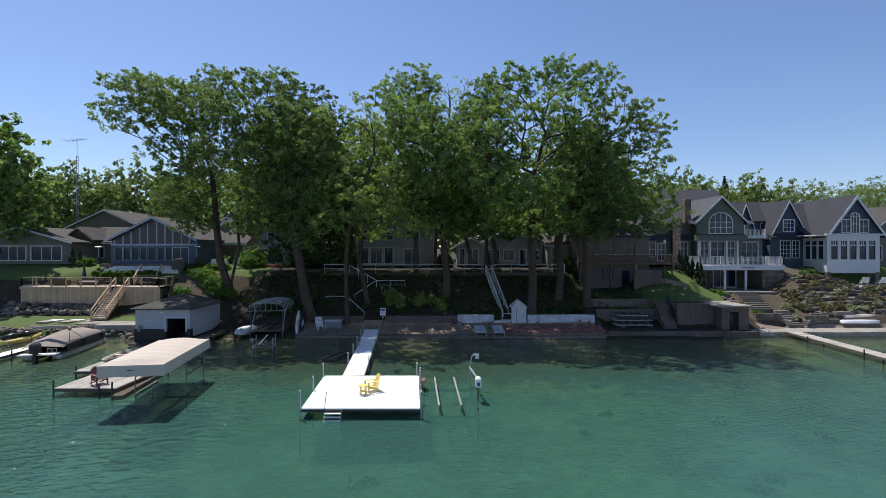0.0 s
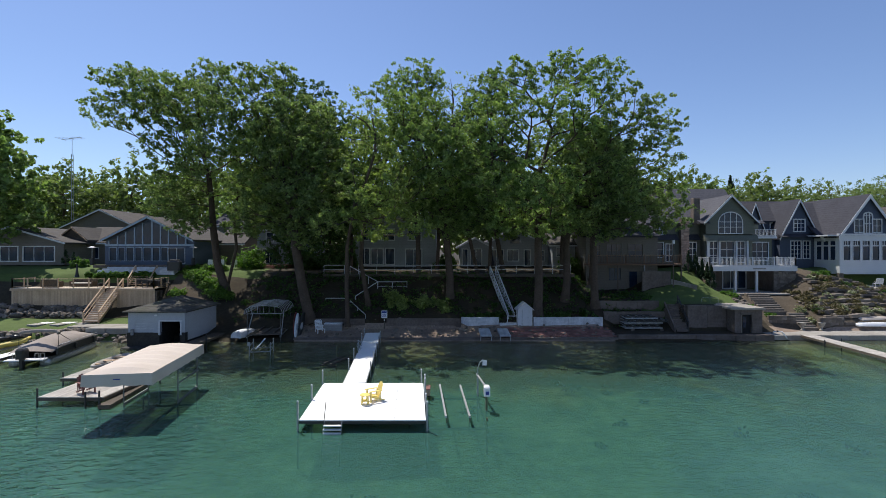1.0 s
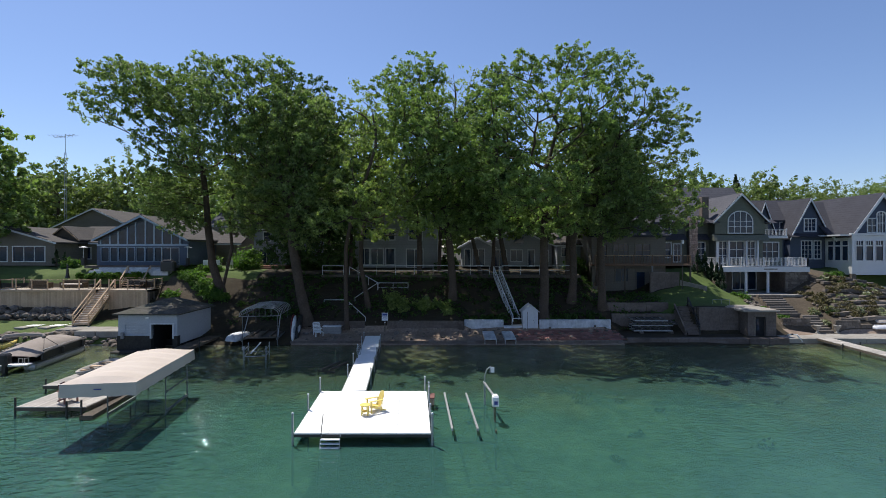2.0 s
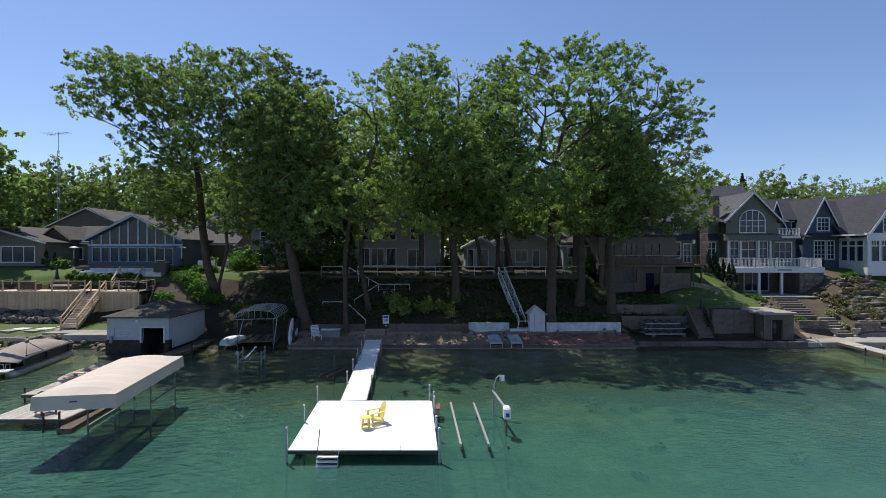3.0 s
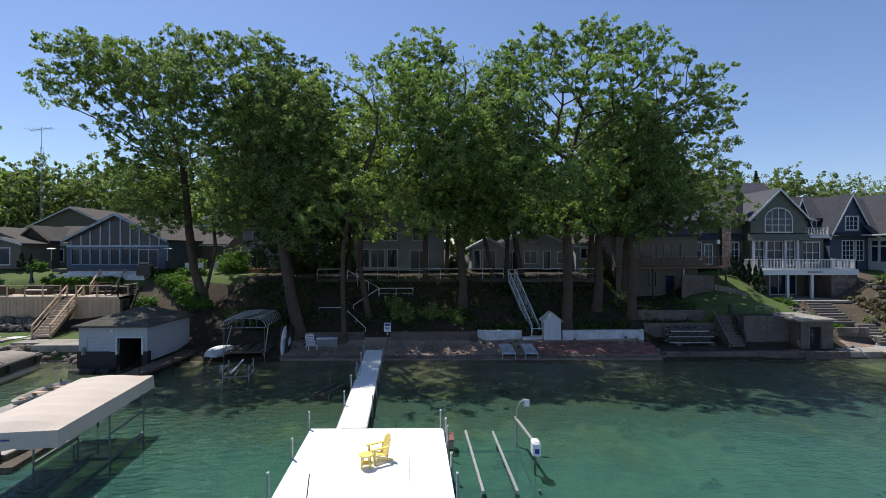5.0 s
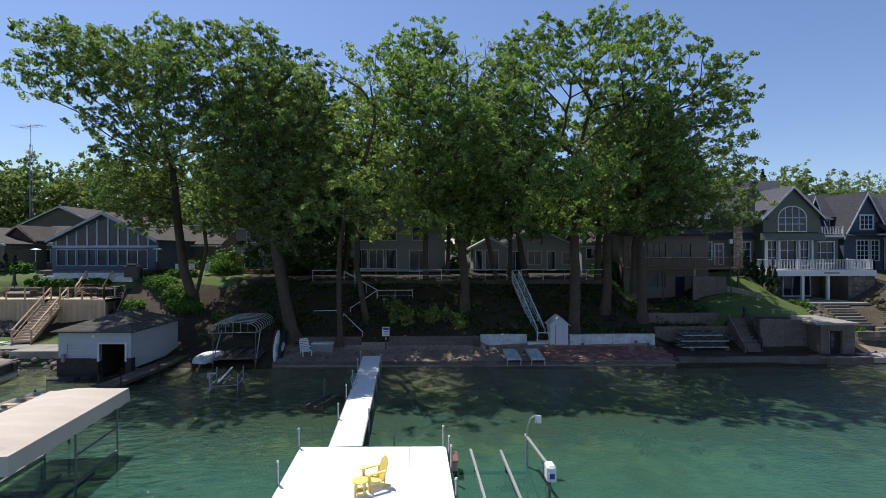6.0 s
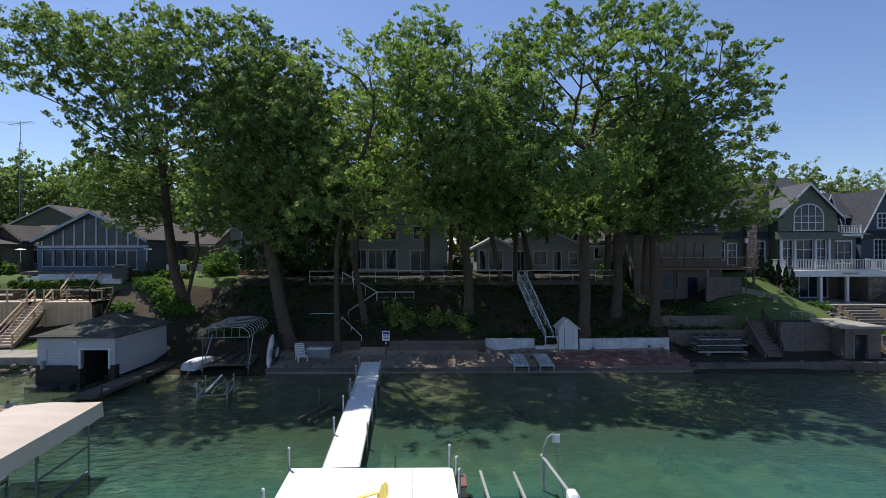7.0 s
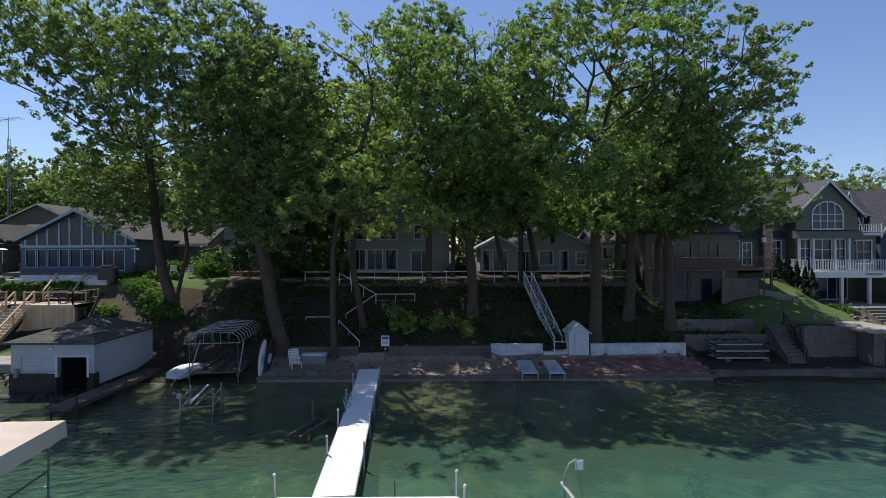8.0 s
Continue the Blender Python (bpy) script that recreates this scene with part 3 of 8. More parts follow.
def limbs(rng, trunk, centres, base_r, tip=0.02, stems=()):
    """Trunk and limbs as one tapered network that fans out to every cluster."""
    nodes, up, run = [], [], []

    def line(pts, prev, start):
        for a, b in zip(pts, pts[1:]):
            n = max(1, int(np.linalg.norm(b - a) / 0.9))
            for i in range(n):
                nodes.append(a + (b - a) * i / n)
                up.append(prev)
                run.append(start)
                prev = len(nodes) - 1
        nodes.append(pts[-1])
        up.append(prev)
        run.append(start)

    line([np.array(p, float) for p in trunk], -1, 0.0)
    ntrunk = len(nodes)
    low = int(ntrunk * 0.55)
    for i in range(ntrunk):
        run[i] = 0.35 * (ntrunk - i)
    for st in stems:
        st = [np.array(p, float) for p in st]
        line(st, int(np.argmin([np.linalg.norm(q - st[0]) for q in nodes[:ntrunk]])), 0.5)
    order = np.argsort([np.linalg.norm(c - nodes[ntrunk - 1]) for c in centres])
    for k in order:
        c = centres[k]
        arr = np.array(nodes[low:])
        dist = np.linalg.norm(arr - c, axis=1) + 1.1 * np.maximum(0, arr[:, 2] - c[2] + 0.3) + 0.55 * np.array(run[low:])
        j = int(np.argmin(dist)) + low
        a = nodes[j]
        long = np.linalg.norm(c - a)
        n = max(1, int(long / 0.8))
        prev = j
        for i in range(1, n + 1):
            t = i / n
            p = a + (c - a) * t + np.array([0, 0, -0.04]) * long * math.sin(math.pi * t) + rng.normal(size=3) * 0.06 * (t < 1)
            nodes.append(p)
            up.append(prev)
            run.append(run[j] + long * t)
            prev = len(nodes) - 1
    area = np.full(len(nodes), 0.0)
    kids = np.zeros(len(nodes), int)
    for i in range(len(nodes) - 1, 0, -1):
        if kids[i] == 0:
            area[i] = tip ** 2.2
        area[up[i]] += area[i]
        kids[up[i]] += 1
    r = area ** (1 / 2.2)
    r *= np.where(r > tip * 1.01, 0.6 * base_r / r[0], 1.0)
    r = np.maximum(r, tip)
    r[:ntrunk] = np.maximum(r[:ntrunk], base_r * np.linspace(1, 0.55, ntrunk))
    r[0] *= 1.35
    sh = Shape()
    sides = 12
    rings = []
    for i in range(ntrunk):
        d = nodes[min(i + 1, ntrunk - 1)] - nodes[max(i - 1, 0)]
        d /= np.linalg.norm(d)
        e1 = np.cross(d, [0, 1.0, 0])
        e1 /= np.linalg.norm(e1)
        e2 = np.cross(d, e1)
        rings.append([tuple(nodes[i] + (e1 * math.cos(w) + e2 * math.sin(w)) * r[i] * (1 + 0.10 * math.sin(3 * w + i * 0.4) + 0.06 * math.sin(5 * w - i * 0.7))) for w in np.linspace(0, 2 * math.pi, sides, endpoint=False)])
    sh.loft(rings, caps=False)
    for i in range(ntrunk, len(nodes)):
        a, b = Vector(nodes[up[i]]), Vector(nodes[i])
        d = b - a
        if d.length < 1e-3:
            continue
        ra = r[up[i]] if r[up[i]] < 1.6 * r[i] else r[i] * 1.25
        s1 = d.cross(Vector((0.3, 0.9, 0.2))).normalized()
        s2 = s1.cross(d).normalized()
        n = 7 if r[i] > 0.1 else 4
        ring = lambda p, q: [tuple(p + (s1 * math.cos(2 * math.pi * k / n) + s2 * math.sin(2 * math.pi * k / n)) * q) for k in range(n)]
        sh.loft([ring(a - d * 0.06, ra), ring(b + d * 0.04, r[i])], caps=False)
    return sh


def tree(name, base, lean, lobes, leaf, label, base_r=0.35, spacing=0.92, leaves=156, size=0.172, seed=1, group="", stems=()):
    """lean: points of the trunk above its foot; lobes: the crown's ellipsoids; all in world metres."""
    rng = np.random.default_rng(seed)
    ob = thing(name, base, label, "tree", group)
    b = np.array(base, float)
    centres = spread(rng, [(x - b[0], y - b[1], z - b[2], rx, ry, rz) for x, y, z, rx, ry, rz in lobes], spacing)
    trunk = [(0, 0, -0.4)] + [tuple(np.array(p) - b) for p in lean]
    part("trunk", limbs(rng, trunk, centres, base_r, stems=[[tuple(np.array(p) - b) for p in st] for st in stems]), BARK, ob, smooth=True)
    at, radii = sprays(rng, centres, spacing, 4)
    part("crown", quads_mesh("crown", leaf_cards(rng, at, radii, leaves // 4, size), leaf), leaf, ob)
    return ob


# the last lobes, behind the trunk, are unseen and added to shade the slope
tree("oak_tree", (-22.9, 52.0, 3.9), [(-23.7, 51.6, 6.6), (-24.0, 51.2, 10.2), (-23.9, 50.6, 13.3), (-23.9, 50.0, 15.7)],
     [(-27.5, 43.5, 22.2, 2.6, 2.3, 1.7), (-30.2, 44.0, 20.7, 1.6, 1.4, 1.0), (-31.1, 44.0, 20.0, 0.7, 0.6, 0.4), (-29.8, 44.5, 19.4, 1.7, 1.1, 0.4), (-25.1, 43.0, 21.3, 2.0, 1.9, 1.6), (-26.0, 45.0, 20.3, 2.4, 2.2, 1.7), (-22.5, 44.0, 21.7, 2.1, 2.0, 1.7), (-23.9, 46.0, 20.0, 2.0, 1.9, 1.6), (-21.2, 45.5, 23.6, 1.8, 1.8, 1.6), (-19.4, 42.5, 19.5, 1.6, 1.8, 1.8), (-20.2, 42.0, 17.1, 2.2, 1.8, 1.3), (-18.7, 44.5, 17.5, 1.7, 1.6, 1.3), (-26.9, 45.0, 17.8, 1.3, 1.0, 0.7), (-25.9, 46.0, 17.5, 1.8, 1.7, 1.5), (-26.1, 47.0, 15.4, 1.9, 1.6, 1.1), (-23.2, 46.0, 16.1, 1.6, 1.6, 1.6), (-27.1, 49.0, 13.3, 2.8, 2.6, 2.1), (-25.4, 49.0, 10.9, 1.9, 1.7, 1.3), (-25.0, 50.0, 13.7, 1.0, 1.3, 1.5), (-20.4, 50.0, 13.2, 1.2, 1.8, 2.2), (-20.9, 51.0, 10.8, 1.7, 1.7, 1.5), (-24.9, 49.0, 22.3, 2.7, 2.6, 2.2), (-28.2, 48.0, 23.0, 2.1, 2.0, 1.7), (-26.4, 54.0, 17.0, 2.6, 2.6, 3.0), (-22.4, 58.0, 15.5, 2.6, 2.4, 2.6), (-21.6, 54.6, 15.5, 1.9, 2.2, 2.4), (-20.2, 53.5, 18.5, 3.2, 3.0, 3.2), (-20.4, 57.0, 14.5, 3.2, 3.0, 3.0)],
     DEEP_LEAF, "tall mature oak in fresh green leaf on the bank", 0.42, spacing=0.95, leaves=150, seed=3, group="shore trees", stems=[[(-22.9, 52.0, 3.9), (-21.7, 51.5, 8.2), (-21.7, 51.0, 10.8), (-20.9, 50.0, 14.2)]])
tree("oak_tree", (-12.7, 46.8, 1.5), [(-13.5, 46.8, 4.5), (-14.1, 46.6, 8.2), (-14.3, 46.5, 10.9), (-14.8, 46.5, 13.7)],
     [(-19.2, 47.0, 24.0, 1.5, 1.4, 1.2), (-17.3, 47.0, 23.8, 2.0, 1.8, 1.5), (-15.8, 48.0, 23.9, 1.7, 1.7, 1.7), (-18.2, 45.5, 20.7, 2.0, 2.1, 2.0), (-15.4, 44.5, 20.1, 2.1, 2.1, 1.9), (-13.3, 46.0, 20.6, 1.6, 1.8, 1.8), (-11.1, 44.5, 19.1, 1.6, 1.8, 1.9), (-9.9, 45.0, 17.7, 0.9, 1.5, 2.0), (-16.1, 44.0, 17.0, 2.1, 2.1, 1.8), (-12.7, 43.5, 16.6, 2.3, 2.2, 1.9), (-10.4, 44.5, 14.9, 1.6, 1.6, 1.4), (-17.6, 45.5, 14.4, 1.8, 1.8, 1.6), (-15.0, 44.5, 13.4, 2.4, 2.4, 2.1), (-12.0, 44.0, 12.7, 2.1, 2.2, 2.1), (-17.7, 47.0, 11.2, 2.5, 2.3, 1.8), (-13.3, 46.0, 10.0, 2.5, 2.1, 1.5), (-10.7, 46.5, 12.3, 1.4, 1.7, 1.8), (-16.5, 50.0, 20.2, 3.2, 3.1, 2.7), (-13.5, 50.0, 16.2, 2.2, 2.6, 2.7), (-14.5, 52.0, 16.5, 4.2, 3.2, 4.2), (-17.0, 51.5, 12.5, 2.6, 2.4, 2.6)],
     DEEP_LEAF, "dark green oak with leaning trunk above the beach", 0.48, seed=5, group="shore trees")
tree("maple_tree", (-16.4, 55.5, 5.5), [(-16.8, 55.0, 11.6), (-16.0, 54.0, 15.9), (-15.5, 53.5, 19.6)],
     [(-16.3, 52.5, 24.6, 1.5, 1.5, 1.3), (-15.4, 53.0, 23.2, 2.0, 2.2, 2.2), (-13.4, 53.0, 24.5, 1.0, 1.1, 1.1), (-13.4, 53.5, 21.7, 2.2, 2.3, 2.2), (-11.1, 53.0, 21.6, 0.6, 0.9, 1.1), (-18.0, 55.0, 8.2, 2.2, 1.8, 1.9), (-15.2, 54.6, 9.0, 2.4, 1.8, 2.2), (-12.6, 55.2, 8.2, 2.2, 1.8, 2.0), (-16.4, 55.5, 12.5, 3.2, 2.4, 2.4), (-12.2, 55.5, 11.6, 2.4, 2.2, 2.0)],
     DARK_LEAF, "dark green maple behind the leaning oak", 0.3, seed=6, group="shore trees")
tree("maple_tree", (-9.1, 46.0, 1.3), [(-9.2, 46.0, 4.5), (-9.1, 45.6, 8.2), (-8.4, 44.5, 10.8), (-7.7, 43.0, 13.2)],
     [(-8.8, 40.3, 19.8, 0.7, 0.6, 0.5), (-8.1, 41.0, 19.2, 0.5, 0.5, 0.5), (-7.0, 41.0, 20.5, 0.9, 0.8, 0.5), (-6.1, 42.0, 20.3, 0.6, 0.7, 0.8), (-6.5, 41.5, 18.8, 1.0, 0.9, 0.8), (-7.8, 41.0, 17.4, 0.5, 0.5, 0.5), (-5.6, 42.5, 18.3, 0.8, 0.9, 0.9), (-6.8, 42.0, 17.1, 0.6, 0.6, 0.6), (-5.1, 42.0, 16.3, 0.8, 0.8, 0.8), (-7.3, 43.0, 19.7, 1.0, 1.1, 1.0)],
     PALE_LEAF, "slender yellow-green maple with thin top", 0.21, spacing=1.0, seed=8, group="shore trees", leaves=90, stems=[[(-8.4, 44.5, 10.8), (-6.9, 43.0, 14.0), (-6.0, 42.0, 16.3)]])
tree("maple_tree", (-7.6, 49.0, 2.7), [(-8.3, 48.5, 6.7), (-7.8, 46.0, 9.1), (-7.0, 43.5, 10.7)],
     [(-9.6, 40.5, 10.3, 1.3, 1.2, 1.1), (-10.6, 40.5, 9.9, 0.6, 0.6, 0.6), (-8.7, 41.5, 13.8, 1.1, 0.8, 0.4), (-6.7, 40.5, 12.5, 1.6, 1.3, 0.8), (-7.8, 42.0, 15.3, 0.5, 0.8, 1.0), (-5.1, 41.5, 13.0, 1.4, 1.3, 1.0), (-3.1, 42.5, 15.5, 1.2, 0.9, 0.5), (-4.8, 43.0, 14.8, 1.4, 1.1, 0.7), (-1.9, 43.0, 14.4, 1.4, 1.2, 0.8), (-1.3, 43.5, 15.7, 0.8, 0.7, 0.6), (-7.2, 42.0, 10.8, 1.4, 1.1, 0.7), (-4.8, 42.5, 10.6, 1.8, 1.6, 1.2), (-2.3, 43.0, 10.0, 1.7, 1.3, 0.8), (-6.3, 43.5, 9.0, 1.4, 1.0, 0.4), (-3.6, 44.0, 12.7, 1.7, 1.4, 1.0)],
     PALE_LEAF, "young yellow-green maple hanging low over the bank", 0.24, seed=9, group="shore trees")
tree("maple_tree", (0.4, 50.5, 3.1), [(0.4, 50.4, 5.2), (0.1, 50.0, 8.7), (-0.5, 49.6, 12.1), (-1.2, 49.0, 15.0)],
     [(-3.7, 49.5, 25.4, 1.5, 1.5, 1.3), (-5.8, 48.5, 23.4, 1.6, 1.5, 1.2), (-7.0, 48.0, 23.2, 0.8, 0.8, 0.8), (-2.2, 49.5, 24.5, 1.6, 1.7, 1.6), (-1.0, 50.0, 25.2, 0.8, 1.0, 1.0), (-4.1, 44.5, 20.8, 1.7, 1.6, 1.4), (-1.7, 44.5, 20.1, 1.8, 1.8, 1.6), (-5.0, 47.5, 19.5, 1.5, 1.6, 1.4), (-2.7, 42.5, 17.2, 1.8, 1.7, 1.5), (-0.4, 43.5, 17.7, 1.5, 1.7, 1.7), (1.3, 47.5, 17.6, 1.6, 1.8, 1.9), (-0.6, 43.0, 14.8, 2.0, 1.9, 1.6), (-3.9, 48.0, 14.9, 1.7, 1.6, 1.5), (1.8, 47.0, 14.0, 2.1, 2.1, 2.0), (-1.5, 47.5, 12.2, 2.3, 2.3, 2.0), (1.3, 47.5, 10.8, 2.1, 2.0, 1.6), (-3.1, 52.0, 22.3, 2.4, 2.8, 2.9), (-5.9, 49.0, 17.9, 1.0, 1.1, 1.1)],
     OAK_LEAF, "tall maple in bright spring leaf", 0.40, seed=12, group="shore trees")
tree("ash_tree", (3.6, 54.0, 5.0), [(2.3, 53.5, 10.4), (1.5, 53.0, 15.7), (1.1, 52.5, 19.8)],
     [(0.3, 52.0, 25.2, 1.1, 1.2, 1.1), (1.5, 52.0, 24.7, 1.1, 1.4, 1.6), (0.7, 52.5, 23.0, 1.7, 1.6, 1.3), (-0.4, 52.5, 23.8, 0.9, 1.2, 1.3), (1.9, 52.0, 22.1, 1.1, 1.2, 1.1)],
     PALE_LEAF, "thin ash just coming into leaf", 0.22, spacing=1.3, leaves=70, size=0.17, seed=14, group="shore trees")
tree("maple_tree", (6.6, 56.5, 5.5), [(5.6, 56.0, 10.5), (5.2, 55.0, 16.0), (4.9, 54.5, 21.5)],
     [(4.3, 54.0, 26.2, 1.1, 1.1, 1.0), (3.0, 54.0, 25.6, 0.7, 0.7, 0.6), (5.4, 54.5, 27.0, 0.9, 1.0, 1.0), (5.1, 54.5, 24.2, 2.0, 2.1, 2.0), (3.0, 55.0, 22.2, 2.0, 2.2, 2.3), (3.0, 57.5, 13.0, 3.0, 2.4, 2.4), (8.5, 57.5, 12.5, 3.2, 2.6, 2.6), (5.5, 58.0, 17.0, 3.4, 2.8, 3.0)],
     DARK_LEAF, "dark green maple behind the broad oak", 0.28, seed=15, group="shore trees")
tree("oak_tree", (8.7, 47.8, 1.9), [(8.9, 47.8, 4.4), (8.8, 47.6, 8.7), (8.8, 47.4, 11.9), (8.8, 47.2, 15.4)],
     [(7.0, 48.0, 25.4, 1.5, 1.4, 1.3), (5.2, 48.0, 24.1, 1.5, 1.3, 1.0), (8.2, 47.5, 24.2, 1.2, 1.2, 1.2), (3.0, 44.0, 20.6, 1.7, 1.4, 1.0), (5.0, 43.0, 20.7, 1.8, 1.5, 1.0), (11.5, 47.5, 25.5, 1.8, 1.7, 1.4), (9.9, 47.0, 24.2, 1.1, 1.3, 1.4), (13.6, 47.5, 24.9, 1.6, 1.6, 1.4), (15.5, 47.5, 25.1, 1.1, 1.1, 1.0), (15.0, 47.0, 23.1, 1.3, 1.4, 1.3), (11.1, 42.5, 20.9, 1.6, 1.5, 1.2), (8.5, 41.5, 20.0, 1.6, 1.4, 1.2), (6.7, 42.0, 19.9, 1.4, 1.4, 1.2), (3.5, 41.5, 18.2, 2.0, 1.4, 0.8), (2.3, 43.0, 17.8, 1.0, 1.2, 1.3), (11.4, 46.5, 19.6, 1.6, 1.3, 0.9), (12.1, 42.5, 19.1, 1.4, 1.3, 1.1), (3.5, 42.5, 16.6, 1.5, 1.3, 1.1), (2.3, 43.0, 15.1, 1.8, 1.7, 1.4), (4.2, 42.0, 13.6, 2.0, 1.9, 1.6), (6.0, 42.0, 15.1, 1.4, 1.1, 0.6), (6.6, 41.0, 12.5, 1.9, 1.9, 1.6), (9.1, 41.5, 13.4, 1.6, 1.7, 1.7), (5.6, 45.0, 11.0, 2.4, 2.2, 1.7), (9.5, 45.5, 10.4, 2.2, 2.0, 1.5), (2.7, 46.5, 11.8, 1.6, 1.9, 2.0)],
     OAK_LEAF, "broad oak in bright green leaf above the white wall", 0.46, spacing=0.92, seed=17, group="shore trees")
tree("oak_tree", (11.9, 50.0, 3.1), [(12.1, 49.8, 5.2), (12.0, 49.6, 8.7), (12.4, 49.2, 12.1), (13.2, 48.5, 14.9)],
     [(15.8, 41.5, 21.9, 0.6, 0.6, 0.5), (15.2, 41.8, 20.9, 1.0, 0.8, 0.6), (14.8, 42.5, 19.9, 1.4, 1.2, 0.9), (16.9, 42.5, 20.1, 1.2, 1.1, 0.8), (17.3, 41.0, 20.1, 0.6, 0.5, 0.4), (17.0, 43.5, 19.0, 1.7, 1.4, 1.0), (19.9, 45.5, 19.4, 1.1, 1.2, 1.3), (14.6, 44.0, 18.9, 1.2, 1.3, 1.3), (21.2, 46.5, 18.5, 0.5, 0.8, 0.9), (14.4, 42.5, 16.6, 1.4, 1.3, 1.0), (17.4, 43.5, 17.3, 1.7, 1.3, 0.7), (20.8, 46.5, 16.5, 0.9, 1.0, 1.0), (17.8, 46.0, 15.6, 2.0, 1.5, 0.7), (20.5, 46.8, 14.6, 1.5, 1.3, 1.0), (13.4, 42.5, 15.0, 1.4, 1.3, 1.2), (13.7, 46.5, 17.6, 1.4, 1.5, 1.4), (17.6, 47.0, 14.0, 2.3, 1.6, 0.7), (22.3, 47.5, 13.1, 0.6, 0.8, 0.9), (20.9, 48.0, 12.7, 2.1, 1.7, 1.2), (17.6, 47.0, 12.1, 2.3, 1.9, 1.2), (14.6, 46.5, 13.0, 1.8, 1.8, 1.6), (23.2, 49.0, 11.2, 1.0, 1.1, 1.0), (20.2, 48.0, 10.6, 1.9, 1.6, 1.1), (16.6, 47.5, 10.3, 2.3, 1.8, 1.2), (13.9, 47.0, 10.3, 1.6, 1.6, 1.4), (17.5, 53.5, 16.0, 3.6, 3.0, 3.4), (21.0, 54.0, 13.5, 2.6, 2.6, 2.2), (14.5, 54.0, 13.0, 3.0, 2.6, 2.6)],
     DEEP_LEAF, "dark green oak spreading over the retaining wall", 0.40, seed=21, group="shore trees")
tree("oak_tree", (12.6, 54.0, 5.1), [(12.6, 53.5, 9), (12.8, 52.6, 14), (13.0, 51.5, 18)],
     [(13.0, 50.5, 17.0, 4.2, 4.0, 4.5), (10.0, 51, 13, 3.5, 3.2, 3)], DEEP_LEAF, "shaded oak behind the front row", 0.30, seed=24, group="shore trees", spacing=1.3, leaves=96, size=0.24)
tree("oak_tree", (14.6, 49.0, 2.6), [(14.4, 48.6, 7), (14.0, 47.8, 12), (13.6, 47, 16)],
     [(13.2, 46.6, 14.8, 4.6, 4.2, 5.0)], DEEP_LEAF, "dark oak beside the grey cottage", 0.40, seed=26, group="shore trees", spacing=1.3, leaves=96, size=0.24)
tree("oak_tree", (-3.0, 54.0, 5.2), [(-3.0, 53.6, 10), (-4, 53, 15), (-4.5, 52, 19)],
     [(-5.5, 52, 17.5, 4.5, 3.8, 4.2), (1.5, 52.5, 15, 3.6, 3.5, 3.6), (-10, 53, 14.5, 4, 3.2, 4)], DEEP_LEAF, "shaded tree close to the cottages", 0.28, seed=28, group="shore trees", spacing=1.3, leaves=96, size=0.24)
for k, (x, y) in enumerate(((-16.5, 56.5), (-11.0, 57.5), (5.0, 57.0), (16.0, 60.5), (-19.5, 66.0), (-1.0, 58.0))):
    z = land(x, y)
    tree("shade_tree", (x, y, z), [(x + 0.2, y - 0.2, z + 4.5), (x - 0.3, y - 0.6, z + 8.5), (x, y - 0.8, z + 12)],
         [(x, y - 1, z + 10.0, 4.2, 3.6, 3.6), (x + 1.5, y - 1, z + 14.0, 3.8, 3.4, 3.4), (x - 2.4, y - 1, z + 7.2, 2.6, 2.4, 1.9), (x + 1.6, y - 1, z + 5.2, 2.4, 2.2, 1.6)],
         DEEP_LEAF, "dark leafy tree shading the cottages", 0.22, 1.25, 80, 0.3, 300 + k, "cottage trees")
# added behind the front crowns, out of sight, to shade cottage and lawn
tree("oak_tree", (15.6, 53.4, 4.6), [(15.8, 53.4, 8.5), (16.6, 53.5, 11.5), (18.0, 53.6, 14)],
     [(17.2, 54.4, 14.6, 3.2, 2.8, 3.4), (16.8, 54.0, 11.2, 2.4, 2.2, 2.0)], DEEP_LEAF, "hidden oak added to shade the beige cottage", 0.3, seed=33, group="shore trees")


# ---- swim platform, walkway and what stands on them ----
def post(parent, x, y, z0, z1, r=0.045, cap=True):
    p = part("post", Shape().tube([(x, y, z0), (x, y, z1)], r, 10), GALVANISED, parent)
    if cap:
        part("cap", Shape().tube([(x, y, z1 - 0.02), (x, y, z1 + 0.03)], r * 1.15, 10, r * 0.8), WHITE_PLASTIC, p)
    return p


def skewed(name, shape, mat, parent):
    """The platform has settled a little out of square."""
    shape.v = [(x - 0.06 * y, y, z) for x, y, z in shape.v]
    return part(name, shape, mat, parent)


